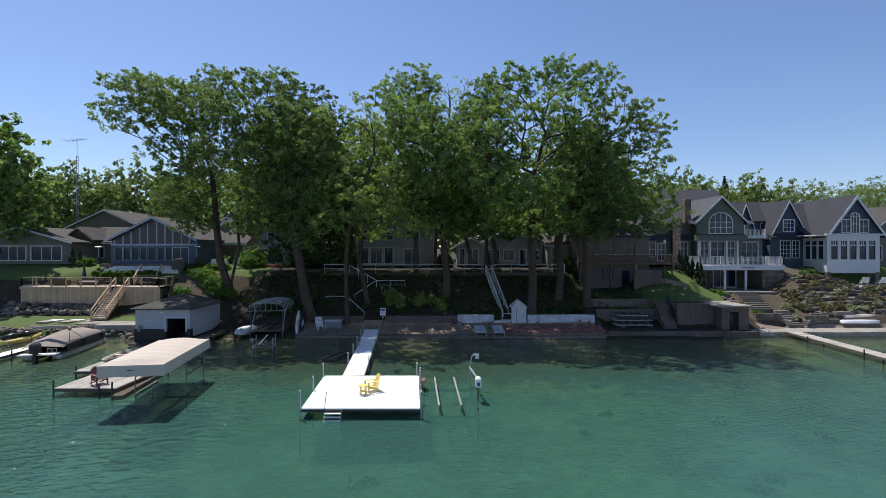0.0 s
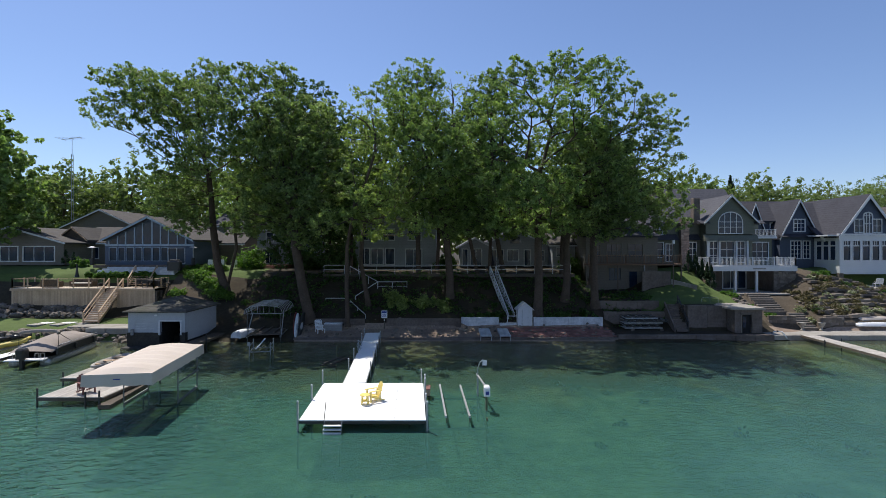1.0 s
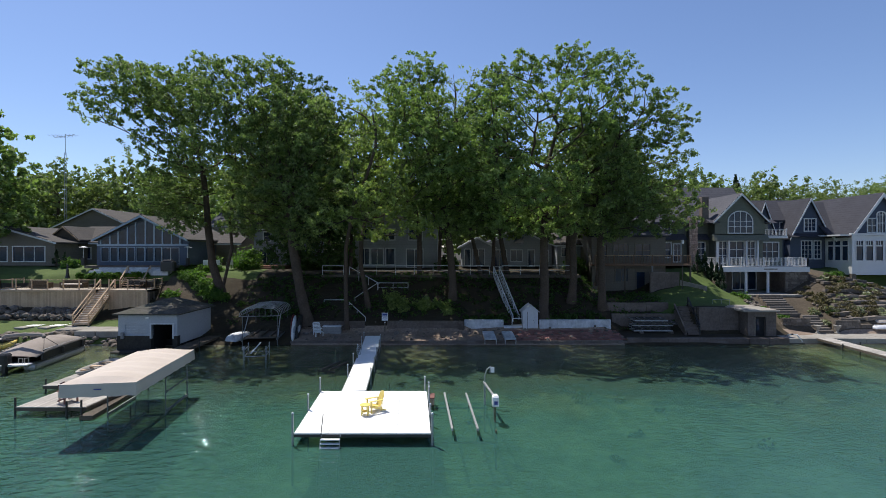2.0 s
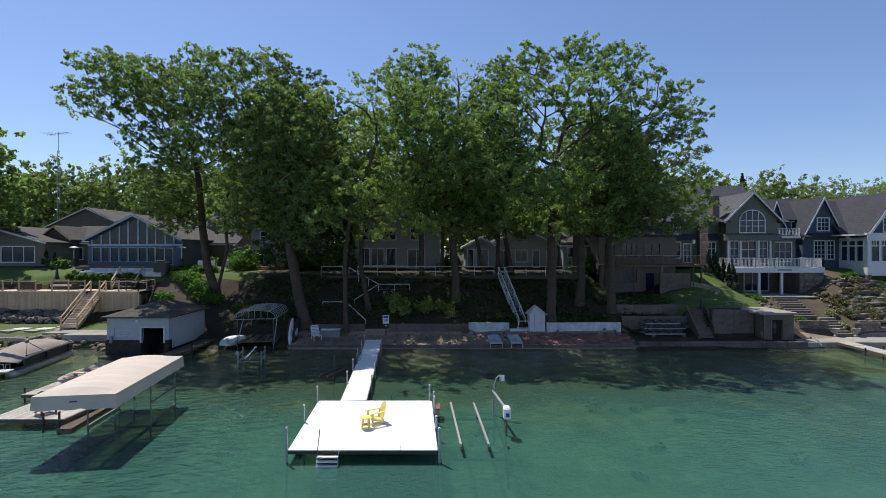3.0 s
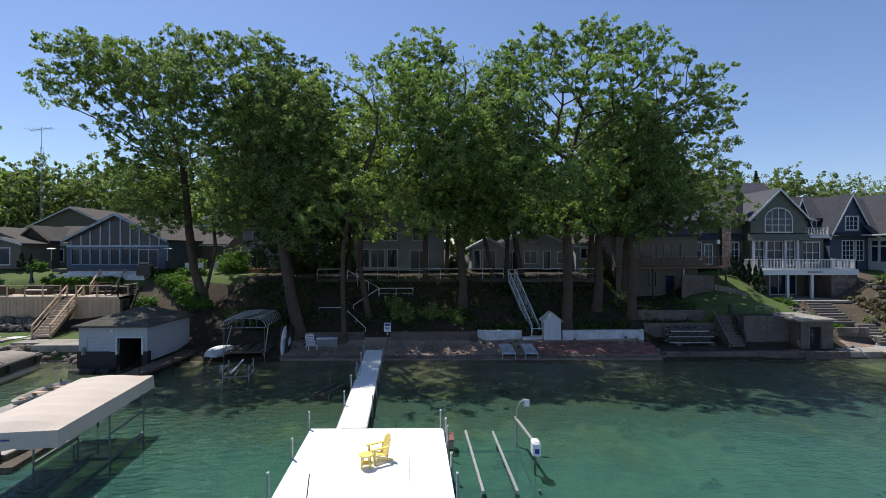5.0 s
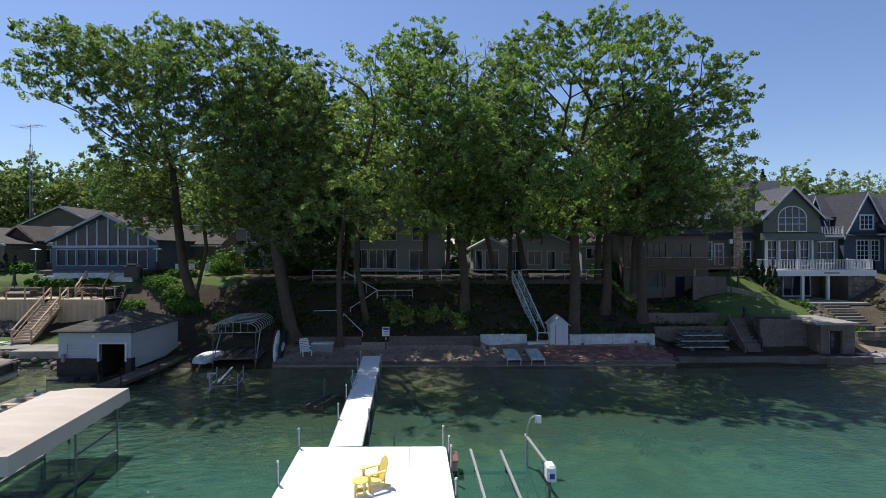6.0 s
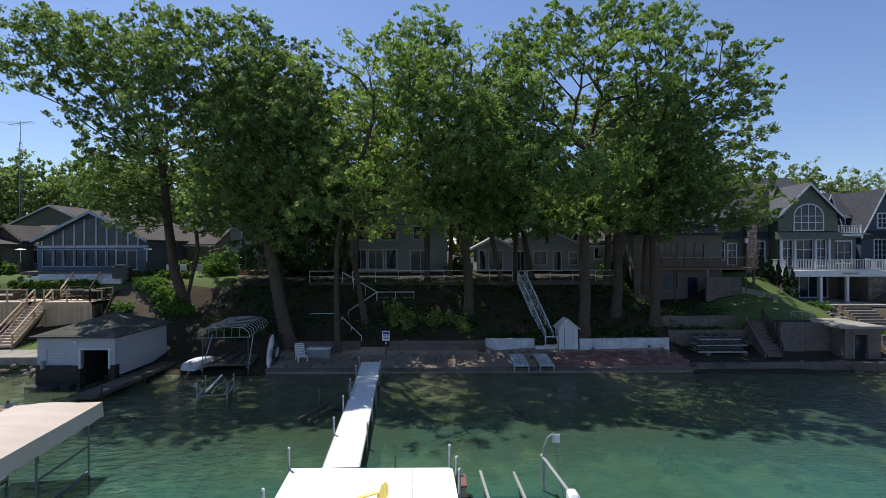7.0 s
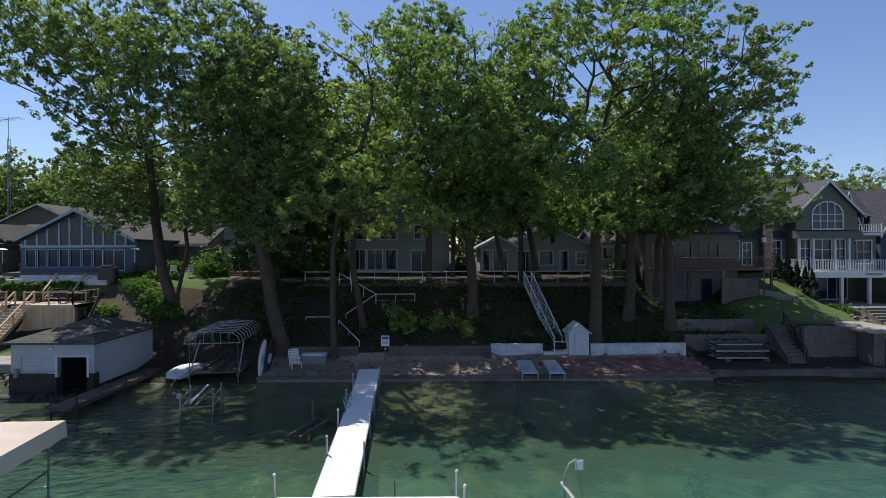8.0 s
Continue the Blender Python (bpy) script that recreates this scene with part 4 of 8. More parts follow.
def swim_platform():
    t = thing("swim_platform", (-6.68, 22.75, 0), "large square white dock platform on galvanised posts in the lake", "dock platform")
    w, d, top = 5.6, 5.9, 0.5
    for i in range(4):
        for j in range(2):
            x0, x1, y0, y1 = i * w / 4 + 0.004, (i + 1) * w / 4 - 0.004, j * d / 2 + 0.004, (j + 1) * d / 2 - 0.004
            skewed("deck_panel", Shape().box(x0, y0, top - 0.05, x1, y1, top, c=0.006), WHITE_DECK, t)
    for a, b in (((0, 0.02), (w, 0.02)), ((0, d - 0.02), (w, d - 0.02)), ((0, d / 2), (w, d / 2))):
        skewed("frame_rail", Shape().box(a[0], a[1] - 0.02, top - 0.17, b[0], b[1] + 0.02, top - 0.052), DARK_METAL, t)
    for x in (0.02, w / 2, w - 0.02):
        skewed("side_rail", Shape().box(x - 0.02, 0.045, top - 0.17, x + 0.02, d - 0.045, top - 0.054), DARK_METAL, t)
    for x, y, h in ((-0.06, 0.02, 0.82), (-0.06, 2.95, 0.72), (-0.06, 5.85, 0.72), (w + 0.06, 0.02, 0.8), (w + 0.06, 2.2, 0.5), (w + 0.06, 4.1, 0.75), (w - 0.1, d + 0.06, 0.75), (w + 0.08, 5.3, 0.62)):
        post(t, x - 0.06 * y, y, -2.2, top + h)
    part("post", Shape().tube([(3.2, 6.4, -1.2), (3.2, 6.4, 0.75)], 0.02, 6), WEEDY_STEEL, t)
    for x in (0.9, 2.8, 4.7):
        part("brace", Shape().beam((x, 0.05, top - 0.15), (x + 0.5, 2.8, -0.9), 0.03), DARK_METAL, t)


swim_platform()


def swim_ladder():
    t = thing("swim_ladder", (-5.55, 22.66, 0), "aluminium swim ladder with treads hung on the platform edge", "ladder")
    for x in (0.0, 0.78):
        part("stile", Shape().tube([(x, 0.05, 0.45), (x, -0.12, 0.25), (x, -0.55, -1.3)], 0.02, 7), ALUMINIUM, t)
    for k in range(6):
        z = 0.32 - 0.15 * k
        y = -0.13 - 0.28 * (0.25 - z) + 0.02
        part("tread", Shape().box(0.0, y - 0.09, z - 0.02, 0.78, y + 0.06, z + 0.015, c=0.008), WHITE_PLASTIC, t)
    part("handrail", Shape().tube([(0.06, 0.12, 1.28), (0.03, -0.02, 0.75), (0.0, -0.12, 0.25)], 0.017, 7), DARK_METAL, t)


swim_ladder()


def walkway():
    t = thing("dock_walkway", (-5.32, 28.7, 0), "long white dock walkway from beach to platform", "dock", rz=4.3)
    n, length, w = 5, 15.0, 1.22
    for i in range(n):
        y0, y1 = i * length / n + 0.012, (i + 1) * length / n - 0.012
        z0, z1 = 0.5 + 0.05 * i / n, 0.5 + 0.05 * (i + 1) / n
        if i == n - 1:
            z0, z1 = 0.55, 0.74
        s = Shape().prism([(-w / 2, y0, z0), (w / 2, y0, z0), (w / 2, y0, z0 - 0.05), (-w / 2, y0, z0 - 0.05)], (0, y1 - y0, z1 - z0))
        p = part("deck_section", s, WHITE_DECK, t)
        for x in (-w / 2 - 0.022, w / 2 + 0.022):
            part("side_rail", Shape().prism([(x - 0.02, y0, z0 - 0.01), (x + 0.02, y0, z0 - 0.01), (x + 0.02, y0, z0 - 0.15), (x - 0.02, y0, z0 - 0.15)], (0, y1 - y0, z1 - z0)), ALUMINIUM, p)
    for i, y in enumerate((3.0, 6.0, 9.0, 12.0, 14.2)):
        post(t, -w / 2 - 0.08, y + 0.1, -1.4 + 0.08 * i, 1.18, 0.04)
        post(t, w / 2 + 0.08, y - 0.15, -1.4 + 0.08 * i, 1.02, 0.034)


walkway()


def adirondack(name, place, rz, mat, label):
    """Faces local -y."""
    t = thing(name, place, label, "chair", rz=rz)
    tilt = 0.38
    for x in (-0.27, 0.27):
        part("arm_post", Shape().box(x - 0.035, -0.36, 0.0, x + 0.035, -0.28, 0.56, c=0.008), mat, t)
        part("skid", Shape().prism([(x * 0.86 - 0.015, -0.38, 0.36), (x * 0.86 - 0.015, -0.38, 0.26), (x * 0.86 - 0.015, 0.46, 0.0), (x * 0.86 - 0.015, 0.54, 0.03)], (0.03, 0, 0)), mat, t)
        part("armrest", Shape().box(x * 1.08 - 0.075, -0.44, 0.56, x * 1.08 + 0.075, 0.30, 0.585, c=0.01), mat, t)
        part("back_post", Shape().beam((x, 0.24, 0.05), (x, 0.28, 0.57), 0.035), mat, t)
    for k in range(6):
        y = -0.37 + 0.1 * k
        z = 0.375 - 0.028 * k
        part("seat_slat", Shape().box(-0.25, y, z - 0.02, 0.25, y + 0.09, z, c=0.005), mat, t)
    for k in range(5):
        x = -0.21 + 0.105 * k
        top = 0.80 - 0.030 * (k - 2) ** 2
        m = pose(0, 0.16, 0.20, -math.degrees(tilt), 0, 0)
        part("back_slat", Shape().box(x - 0.048, -0.012, 0, x + 0.048, 0.012, top, m, c=0.004), mat, t)
    part("back_rail", Shape().box(-0.27, 0.32, 0.52, 0.27, 0.35, 0.58), mat, t)
    return t


adirondack("adirondack_chair", (-3.74, 25.5, 0.5), -58, YELLOW, "bright yellow plastic adirondack chair on the white platform").scale = (0.9, 0.9, 0.95)


def side_table():
    t = thing("side_table", (-4.12, 24.95, 0.5), "round yellow plastic side table beside the yellow chair", "table")
    rim = [(0.25 * math.cos(a), 0.25 * math.sin(a)) for a in np.linspace(0, 2 * math.pi, 20, endpoint=False)]
    part("tabletop", Shape().prism([(x, y, 0.44) for x, y in rim], (0, 0, 0.03)), YELLOW, t)
    for k in range(4):
        a = math.pi / 4 + k * math.pi / 2
        part("leg", Shape().beam((0.2 * math.cos(a), 0.2 * math.sin(a), 0), (0.17 * math.cos(a), 0.17 * math.sin(a), 0.44), 0.045), YELLOW, t)
    part("shelf", Shape().prism([(x * 0.7, y * 0.7, 0.16) for x, y in rim], (0, 0, 0.02)), YELLOW, t)


side_table()
dock_bench = thing("dock_cushion_box", (-1.12, 27.6, 0.0), "small red-brown box on the platform edge", "box")
part("body", Shape().box(-0.1, -0.4, 0.2, 0.1, 0.4, 0.52, c=0.03), CEDAR, dock_bench)
part("lid", Shape().box(-0.12, -0.42, 0.522, 0.12, 0.42, 0.58, c=0.02), RED_PAVER, dock_bench)
part("bracket", Shape().box(-0.11, -0.35, 0.12, 0.09, 0.35, 0.198), DARK_METAL, dock_bench)


# ---- boat lifts ----
def bunk_lift():
    t = thing("boat_lift", (0, 0, 0), "empty boat lift with two bunks and white winch box", "boat lift")
    for (xa, ya), (xb, yb) in (((-0.19, 23.35), (-0.50, 28.4)), ((0.89, 23.35), (0.63, 28.3))):
        b = part("bunk", Shape().beam((xa, ya, 0.42), (xb, yb, 0.46), 0.085, 0.1), ALUMINIUM, t)
        for k in (0.1, 0.85):
            x, y = xa + (xb - xa) * k, ya + (yb - ya) * k
            part("bracket", Shape().tube([(x + 0.05, y, 0.36), (x + 0.05, y, -0.25)], 0.03, 7), WEEDY_STEEL, b)
    for y in (23.4, 27.8):
        part("cross_beam", Shape().beam((-0.95, y, -0.14), (1.72, y, -0.14), 0.09), WET_SHADED_WOOD, t)
    part("side_beam", Shape().beam((1.68, 22.9, -0.16), (1.6, 28.3, -0.16), 0.07), WET_SHADED_WOOD, t)
    part("side_beam", Shape().beam((-1.0, 22.9, -0.5), (-1.08, 28.3, -0.5), 0.09), WEEDY_STEEL, t)
    for x, y, z, mat in ((1.74, 24.1, 0.12, WEEDY_STEEL), (1.84, 25.45, 0.82, WEEDY_STEEL), (1.58, 28.0, 1.1, GALVANISED)):
        part("post", Shape().tube([(x, y, -1.6), (x, y, z)], 0.05, 9), mat, t)
    for x, y in ((-1.0, 23.3), (-1.08, 28.0)):
        part("post", Shape().tube([(x, y, -1.6), (x, y, -0.15)], 0.05, 9), WEEDY_STEEL, t)
    part("drive_tube", Shape().tube([(1.56, 28.2, 1.1), (1.84, 25.5, 1.12)], 0.06, 10), ALUMINIUM, t)
    part("cable_boom", Shape().tube([(1.57, 28.0, 1.1), (1.58, 27.9, 1.5), (1.68, 27.8, 1.85), (1.86, 27.7, 2.02)], 0.035, 8), ALUMINIUM, t)
    part("plate", Shape().box(1.82, 27.68, 1.72, 2.05, 27.71, 2.0), WHITE_PLASTIC, t, "small pale grey plate")
    w = part("winch_box", Shape().box(1.70, 25.1, 0.8, 2.0, 25.6, 1.28, c=0.07), WHITE_PLASTIC, t, "white winch motor cover")
    part("panel", Shape().box(1.77, 25.085, 0.9, 1.93, 25.098, 1.06), SIGN_BLUE, w)
    part("cable", Shape().tube([(1.84, 27.7, 1.95), (1.9, 26.5, 0.4), (1.75, 25.4, -0.2)], 0.008, 4), DARK_METAL, t)


bunk_lift()


def ski_lift():
    t = thing("watercraft_lift", (-7.75, 35.2, 0.22), "small empty watercraft lift with two dark bunks", "boat lift", rz=-20)
    for x in (-0.3, 0.25):
        part("bunk", Shape().beam((x, -1.15, 0.02), (x, 1.15, 0.05), 0.12), DARK_WOOD, t)
    for y in (-1.0, 1.0):
        part("cross_beam", Shape().beam((-0.65, y, -0.1), (0.65, y, -0.1), 0.09), DARK_METAL, t)
    for x, y, z in ((-0.62, 1.0, 0.85), (0.8, 1.5, 0.8), (-0.62, -1.0, 0.1), (0.62, -1.0, 0.1)):
        part("post", Shape().tube([(x, y, -1.4), (x, y, z)], 0.04, 8), WEEDY_STEEL, t)
    wh = [(0.95 + 0.04 * math.sin(4 * a), 1.5 + 0.32 * math.cos(a), 0.85 + 0.32 * math.sin(a)) for a in np.linspace(0, 2 * math.pi, 25)]
    hub = part("winch_wheel", Shape().tube(wh, 0.022, 6), GALVANISED, t)
    for a in range(3):
        part("spoke", Shape().tube([(0.95, 1.5 - 0.31 * math.cos(a * 2.1), 0.85 - 0.31 * math.sin(a * 2.1)), (0.95, 1.5 + 0.31 * math.cos(a * 2.1), 0.85 + 0.31 * math.sin(a * 2.1))], 0.012, 5), GALVANISED, hub)


ski_lift()


def canopy_lift():
    t = thing("canopy_boat_lift", (-15.4, 26.4, 0), "boat lift under a long beige canvas canopy", "boat lift", rz=8.2)
    w, l, zr = 1.46, 3.35, 2.44
    rings = []
    for k in range(15):
        y = -l + 2 * l * k / 14
        e = min(1.0, (l - abs(y)) / 0.3)
        rise = 0.22 * math.sin(e * math.pi / 2)
        sag = 0.025 * math.cos(k * math.pi)
        rings.append([(-w + 2 * w * i / 12, y, zr + (rise + sag * (e > 0.99)) * (1 - abs(-1 + 2 * i / 12) ** 2.0)) for i in range(13)])
    top = Shape().loft(rings, closed=False, caps=False)
    c = part("canopy", top, CANVAS, t)
    skirt, rim, hem = Shape(), [], []
    edge = [(-w + 2 * w * i / 12, -l) for i in range(13)] + [(w, -l + 2 * l * i / 28) for i in range(1, 29)] + [(w - 2 * w * i / 12, l) for i in range(1, 13)] + [(-w, l - 2 * l * i / 28) for i in range(1, 28)]
    n = len(edge)
    for i, (x, y) in enumerate(edge):
        rim.append((x, y, zr))
        hem.append((x * 1.02, y * 1.01, zr - 0.50 - 0.06 * abs(math.sin(i * 0.9))))
    skirt.loft([rim, hem], caps=False)
    sk = part("skirt", skirt, CANVAS, t)
    mod = sk.modifiers.new("cloth", "SOLIDIFY")
    mod.thickness = 0.015
    mod2 = c.modifiers.new("cloth", "SOLIDIFY")
    mod2.thickness = 0.015
    part("maker_mark", Shape().box(-0.14, -l - 0.062, zr - 0.25, 0.14, -l - 0.045, zr - 0.205), SIGN_BLUE, t, "short blue printed bar")
    for x in (-1.3, 1.3):
        part("canopy_rail", Shape().tube([(x, -l + 0.1, 2.15), (x, l - 0.1, 2.15)], 0.03, 7), GALVANISED, t)
        for y in (0.0, 2.75):
            part("leg", Shape().tube([(x, y, -1.9), (x, y, 2.3)], 0.032, 8), LIFT_STEEL, t)
        part("side_beam", Shape().beam((x, 0.0, 0.1), (x, 2.75, 0.1), 0.07, 0.12), LIFT_STEEL, t)
        part("side_beam", Shape().beam((x, 0.0, 1.05), (x, 2.75, 1.05), 0.05), LIFT_STEEL, t)
    for y in (-2.9, 0.0, 2.75):
        part("roof_hoop", Shape().tube([(-1.3, y, 2.3), (-0.7, y, 2.5), (0, y, 2.6), (0.7, y, 2.5), (1.3, y, 2.3)], 0.02, 6), GALVANISED, t)
    for y in (-2.4, 2.4):
        part("cross_beam", Shape().beam((-1.3, y, -0.8), (1.3, y, -0.8), 0.1), WEEDY_STEEL, t)
    for x in (-0.75, 0.45):
        part("bunk", Shape().beam((x, -2.7, -0.7), (x, 2.7, -0.7), 0.12, 0.1), DARK_WOOD, t)


canopy_lift()


def plank_dock(name, place, w, l, top, label, rz=0.0, board=0.14, legs=((0, 0),), along=False, mat=None, depth=-1.6):
    """Boards across x, frame and legs under them."""
    t = thing(name, place, label, "dock", rz=rz)
    n = int((w if along else l) / board)
    for k in range(n):
        a = k * board + 0.006
        b = (k + 1) * board - 0.006
        s = Shape().box(a, 0, top - 0.035, b, l, top) if along else Shape().box(0, a, top - 0.035, w, b, top)
        part("board", s, mat or GREY_WOOD, t)
    for x in (0.03, w - 0.03):
        part("side_beam", Shape().box(x - 0.03, 0.01, top - 0.19, x + 0.03, l - 0.01, top - 0.037), DARK_WOOD, t)
    part("end_beam", Shape().box(0.062, 0.0, top - 0.19, w - 0.062, 0.05, top - 0.037), DARK_WOOD, t)
    for x, y, h in legs:
        part("leg", Shape().tube([(x, y, depth), (x, y, top + h)], 0.045, 8), DARK_METAL, t)
    return t


plank_dock("plank_dock", (-21.1, 26.2, 0), 3.4, 3.7, 0.45, "low weathered plank dock beside the canopy lift", 0,
           legs=((-0.05, 0.05, 0.45), (-0.05, 3.6, 0.3), (3.2, -0.05, 0.35), (3.2, 3.6, 0.2), (2.5, -0.06, 0.3)), along=True)
plank_dock("plank_dock", (-22.9, 29.95, 0), 1.3, 6.2, 0.42, "narrow weathered plank dock leading to shore", 2, legs=((-0.05, 0.3, 0.3), (1.35, 3.0, 0.3), (-0.05, 5.8, 0.3)))
plank_dock("plank_dock", (-17.6, 25.6, 0), 0.6, 5.2, 0.22, "low dark walk plank alongside the boat lift", 8, mat=DARK_WOOD, legs=((0.0, 0.2, 0.35), (0.95, 4.8, 0.1)))
adirondack("adirondack_chair", (-19.2, 27.0, 0.45), 60, RED_PAVER, "reddish-brown adirondack chair on the plank dock")


def raft():
    t = thing("rowing_boat", (-22.2, 33.4, 0.42), "small open boat with brown thwarts beside the dock", "boat", rz=4)
    ring = lambda s, z: [(s * 0.55 * math.cos(a), 1.9 * (s + 0.02) * math.sin(a) * (1 - 0.1 * math.cos(a)), z) for a in np.linspace(0, 2 * math.pi, 18, endpoint=False)]
    part("hull", Shape().loft([ring(0.7, 0.0), ring(0.95, 0.2), ring(1.0, 0.36), ring(0.93, 0.36), ring(0.85, 0.2), ring(0.6, 0.06)]), GREY_WOOD, t, smooth=True)
    for y in (-1.0, 0.0, 1.0):
        part("thwart", Shape().box(-0.48, y - 0.14, 0.25, 0.48, y + 0.14, 0.29), CEDAR, t)


raft()


# ---- pontoon boat, watercraft and their pier ----
def pontoon_boat():
    t = thing("pontoon_boat", (-29.0, 35.0, 0), "moored pontoon boat with grey canvas cover and black outboard", "boat", rz=10.5)
    for x in (-0.95, 0.95):
        rings = []
        for y, r in ((-0.1, 0.3), (0.2, 0.34), (5.6, 0.34), (6.2, 0.26), (6.7, 0.06)):
            rings.append([(x + r * math.cos(a), y, 0.12 + (0.34 - r) * 0.7 + r * math.sin(a)) for a in np.linspace(0, 2 * math.pi, 12, endpoint=False)])
        part("pontoon", Shape().loft(rings), ALUMINIUM, t, smooth=True)
    part("deck", Shape().box(-1.28, -0.1, 0.46, 1.28, 6.5, 0.54, c=0.02), BLACK, t)
    for x in (-1.25, 1.22):
        part("side_panel", Shape().box(x, 0.9, 0.54, x + 0.03, 6.2, 1.12), DARK_METAL, t, "black side panel")
        part("side_trim", Shape().box(x - 0.006, 0.9, 1.122, x + 0.036, 6.2, 1.16), ALUMINIUM, t)
    part("bow_panel", Shape().box(-1.2, 6.2, 0.54, 1.2, 6.23, 1.12), DARK_METAL, t)
    part("swim_deck", Shape().box(-1.2, -0.75, 0.42, 1.2, -0.11, 0.5, c=0.02), WHITE_PLASTIC, t)
    rings = []
    for y, zr, ze, hw in ((0.0, 0.95, 0.85, 1.3), (0.7, 1.3, 1.02, 1.32), (1.3, 1.52, 1.08, 1.33), (2.6, 1.72, 1.1, 1.34), (4.0, 1.66, 1.1, 1.34), (5.4, 1.46, 1.1, 1.33), (6.3, 1.18, 1.02, 1.3)):
        rings.append([(-hw, y, ze - 0.1), (-hw, y, ze), (-hw * 0.5, y, ze + (zr - ze) * 0.62), (0, y, zr), (hw * 0.5, y, ze + (zr - ze) * 0.62), (hw, y, ze), (hw, y, ze - 0.1)])
    part("cover", Shape().loft(rings, closed=False, caps=False), COVER, t, smooth=True)
    bm = part("bimini", Shape().tube([(-1.25, 1.0, 2.0), (-1.1, 1.1, 2.12), (0, 1.15, 2.2), (1.1, 1.1, 2.12), (1.25, 1.0, 2.0)], 0.13, 9), COVER, t, "rolled grey bimini top")
    for x in (-1.25, 1.25):
        part("strut", Shape().tube([(x, 1.0, 2.0), (x, 2.6, 1.15)], 0.018, 6), DARK_METAL, bm)
        part("strut", Shape().tube([(x, 1.0, 2.0), (x, 0.95, 1.1)], 0.018, 6), DARK_METAL, bm)
    e = part("outboard", Shape().box(-0.28, -1.15, 0.62, 0.28, -0.5, 1.3, c=0.1), BLACK, t, "black outboard motor cowl")
    part("leg", Shape().box(-0.09, -0.95, -0.3, 0.09, -0.65, 0.62), BLACK, e)
    for x in (-0.75, 0.6, 0.95):
        part("grab_rail", Shape().tube([(x - 0.12, -0.3, 0.5), (x - 0.12, -0.3, 0.85), (x + 0.12, -0.3, 0.85), (x + 0.12, -0.3, 0.5)], 0.018, 6), ALUMINIUM, t)
    for y in (0.6, 3.0, 5.6):
        part("fender", Shape().tube([(1.36, y, 0.5), (1.36, y, 0.95)], 0.09, 8), BLACK, t)


pontoon_boat()


def jet_ski():
    t = thing("personal_watercraft", (-34.9, 39.9, 0.25), "yellow and black personal watercraft on a lift", "watercraft", rz=-18)
    def ring(y, w, z0, z1):
        return [(w * math.cos(a) * (0.75 if math.sin(a) < 0 else 1), y, z0 + (z1 - z0) * (0.5 + 0.5 * math.sin(a))) for a in np.linspace(0, 2 * math.pi, 12, endpoint=False)]
    part("hull", Shape().loft([ring(-1.4, 0.45, 0.1, 0.45), ring(-0.8, 0.56, 0.0, 0.5), ring(0.5, 0.54, 0.02, 0.55), ring(1.2, 0.34, 0.15, 0.62), ring(1.6, 0.06, 0.4, 0.6)]), YELLOW, t, smooth=True)
    part("seat", Shape().loft([ring(-1.3, 0.2, 0.45, 0.75), ring(-0.6, 0.24, 0.45, 0.9), ring(0.1, 0.22, 0.45, 0.85)]), BLACK, t, smooth=True)
    part("cowl", Shape().loft([ring(0.1, 0.3, 0.5, 0.95), ring(0.6, 0.34, 0.5, 0.9), ring(1.3, 0.15, 0.5, 0.66)]), BLACK, t, smooth=True)
    part("handlebar", Shape().tube([(-0.4, 0.2, 1.08), (0, 0.32, 1.02), (0.4, 0.2, 1.08)], 0.03, 6), BLACK, t)
    for x in (-0.35, 0.35):
        part("bunk", Shape().beam((x, -1.5, -0.08), (x, 1.3, -0.02), 0.1), GREY_WOOD, t)
    for x in (-0.7, 0.7):
        for y in (-1.2, 1.2):
            part("post", Shape().tube([(x, y, -1.3), (x, y, 0.35)], 0.04, 7), GALVANISED, t)


jet_ski()
plank_dock("pier", (-31.6, 30.5, 0), 1.0, 13.6, 0.5, "narrow pale pier along the pontoon boat", 4, board=0.3, mat=WHITE_DECK,
           legs=((-0.05, 1, 0.2), (1.05, 4, 0.25), (-0.05, 7, 0.2), (1.05, 10, 0.25)))
plank_dock("pier", (29.9, 26.0, 0), 1.2, 18.2, 0.5, "weathered grey pier running out from the shore walk", -4, board=0.3,
           legs=((-0.05, 3, 0.1), (1.25, 3, 0.1), (-0.05, 9, 0.25), (1.25, 9, 0.1), (-0.05, 15, 0.1), (1.25, 15, 0.25)))


# ---- houses ----
def wpart(name, shape, mat, parent, label="", smooth=False):
    """A part whose shape is given in world metres."""
    root = parent
    while root.parent:
        root = root.parent
    o = root.location
    shape.v = [(x - o.x, y - o.y, z - o.z) for x, y, z in shape.v]
    return part(name, shape, mat, parent, label, smooth)


def wall_shape(x0, x1, z0, z1, y, thick, holes):
    """A wall facing -y with rectangular openings right through it."""
    xs = sorted({x0, x1, *[min(max(v, x0), x1) for h in holes for v in (h[0], h[2])]})
    zs = sorted({z0, z1, *[min(max(v, z0), z1) for h in holes for v in (h[1], h[3])]})
    s = Shape()
    for a, b in zip(xs, xs[1:]):
        for c, d in zip(zs, zs[1:]):
            mx, mz = (a + b) / 2, (c + d) / 2
            if not any(h[0] < mx < h[2] and h[1] < mz < h[3] for h in holes):
                s.box(a, y, c, b, y + thick, d)
    s.weld = True
    return s


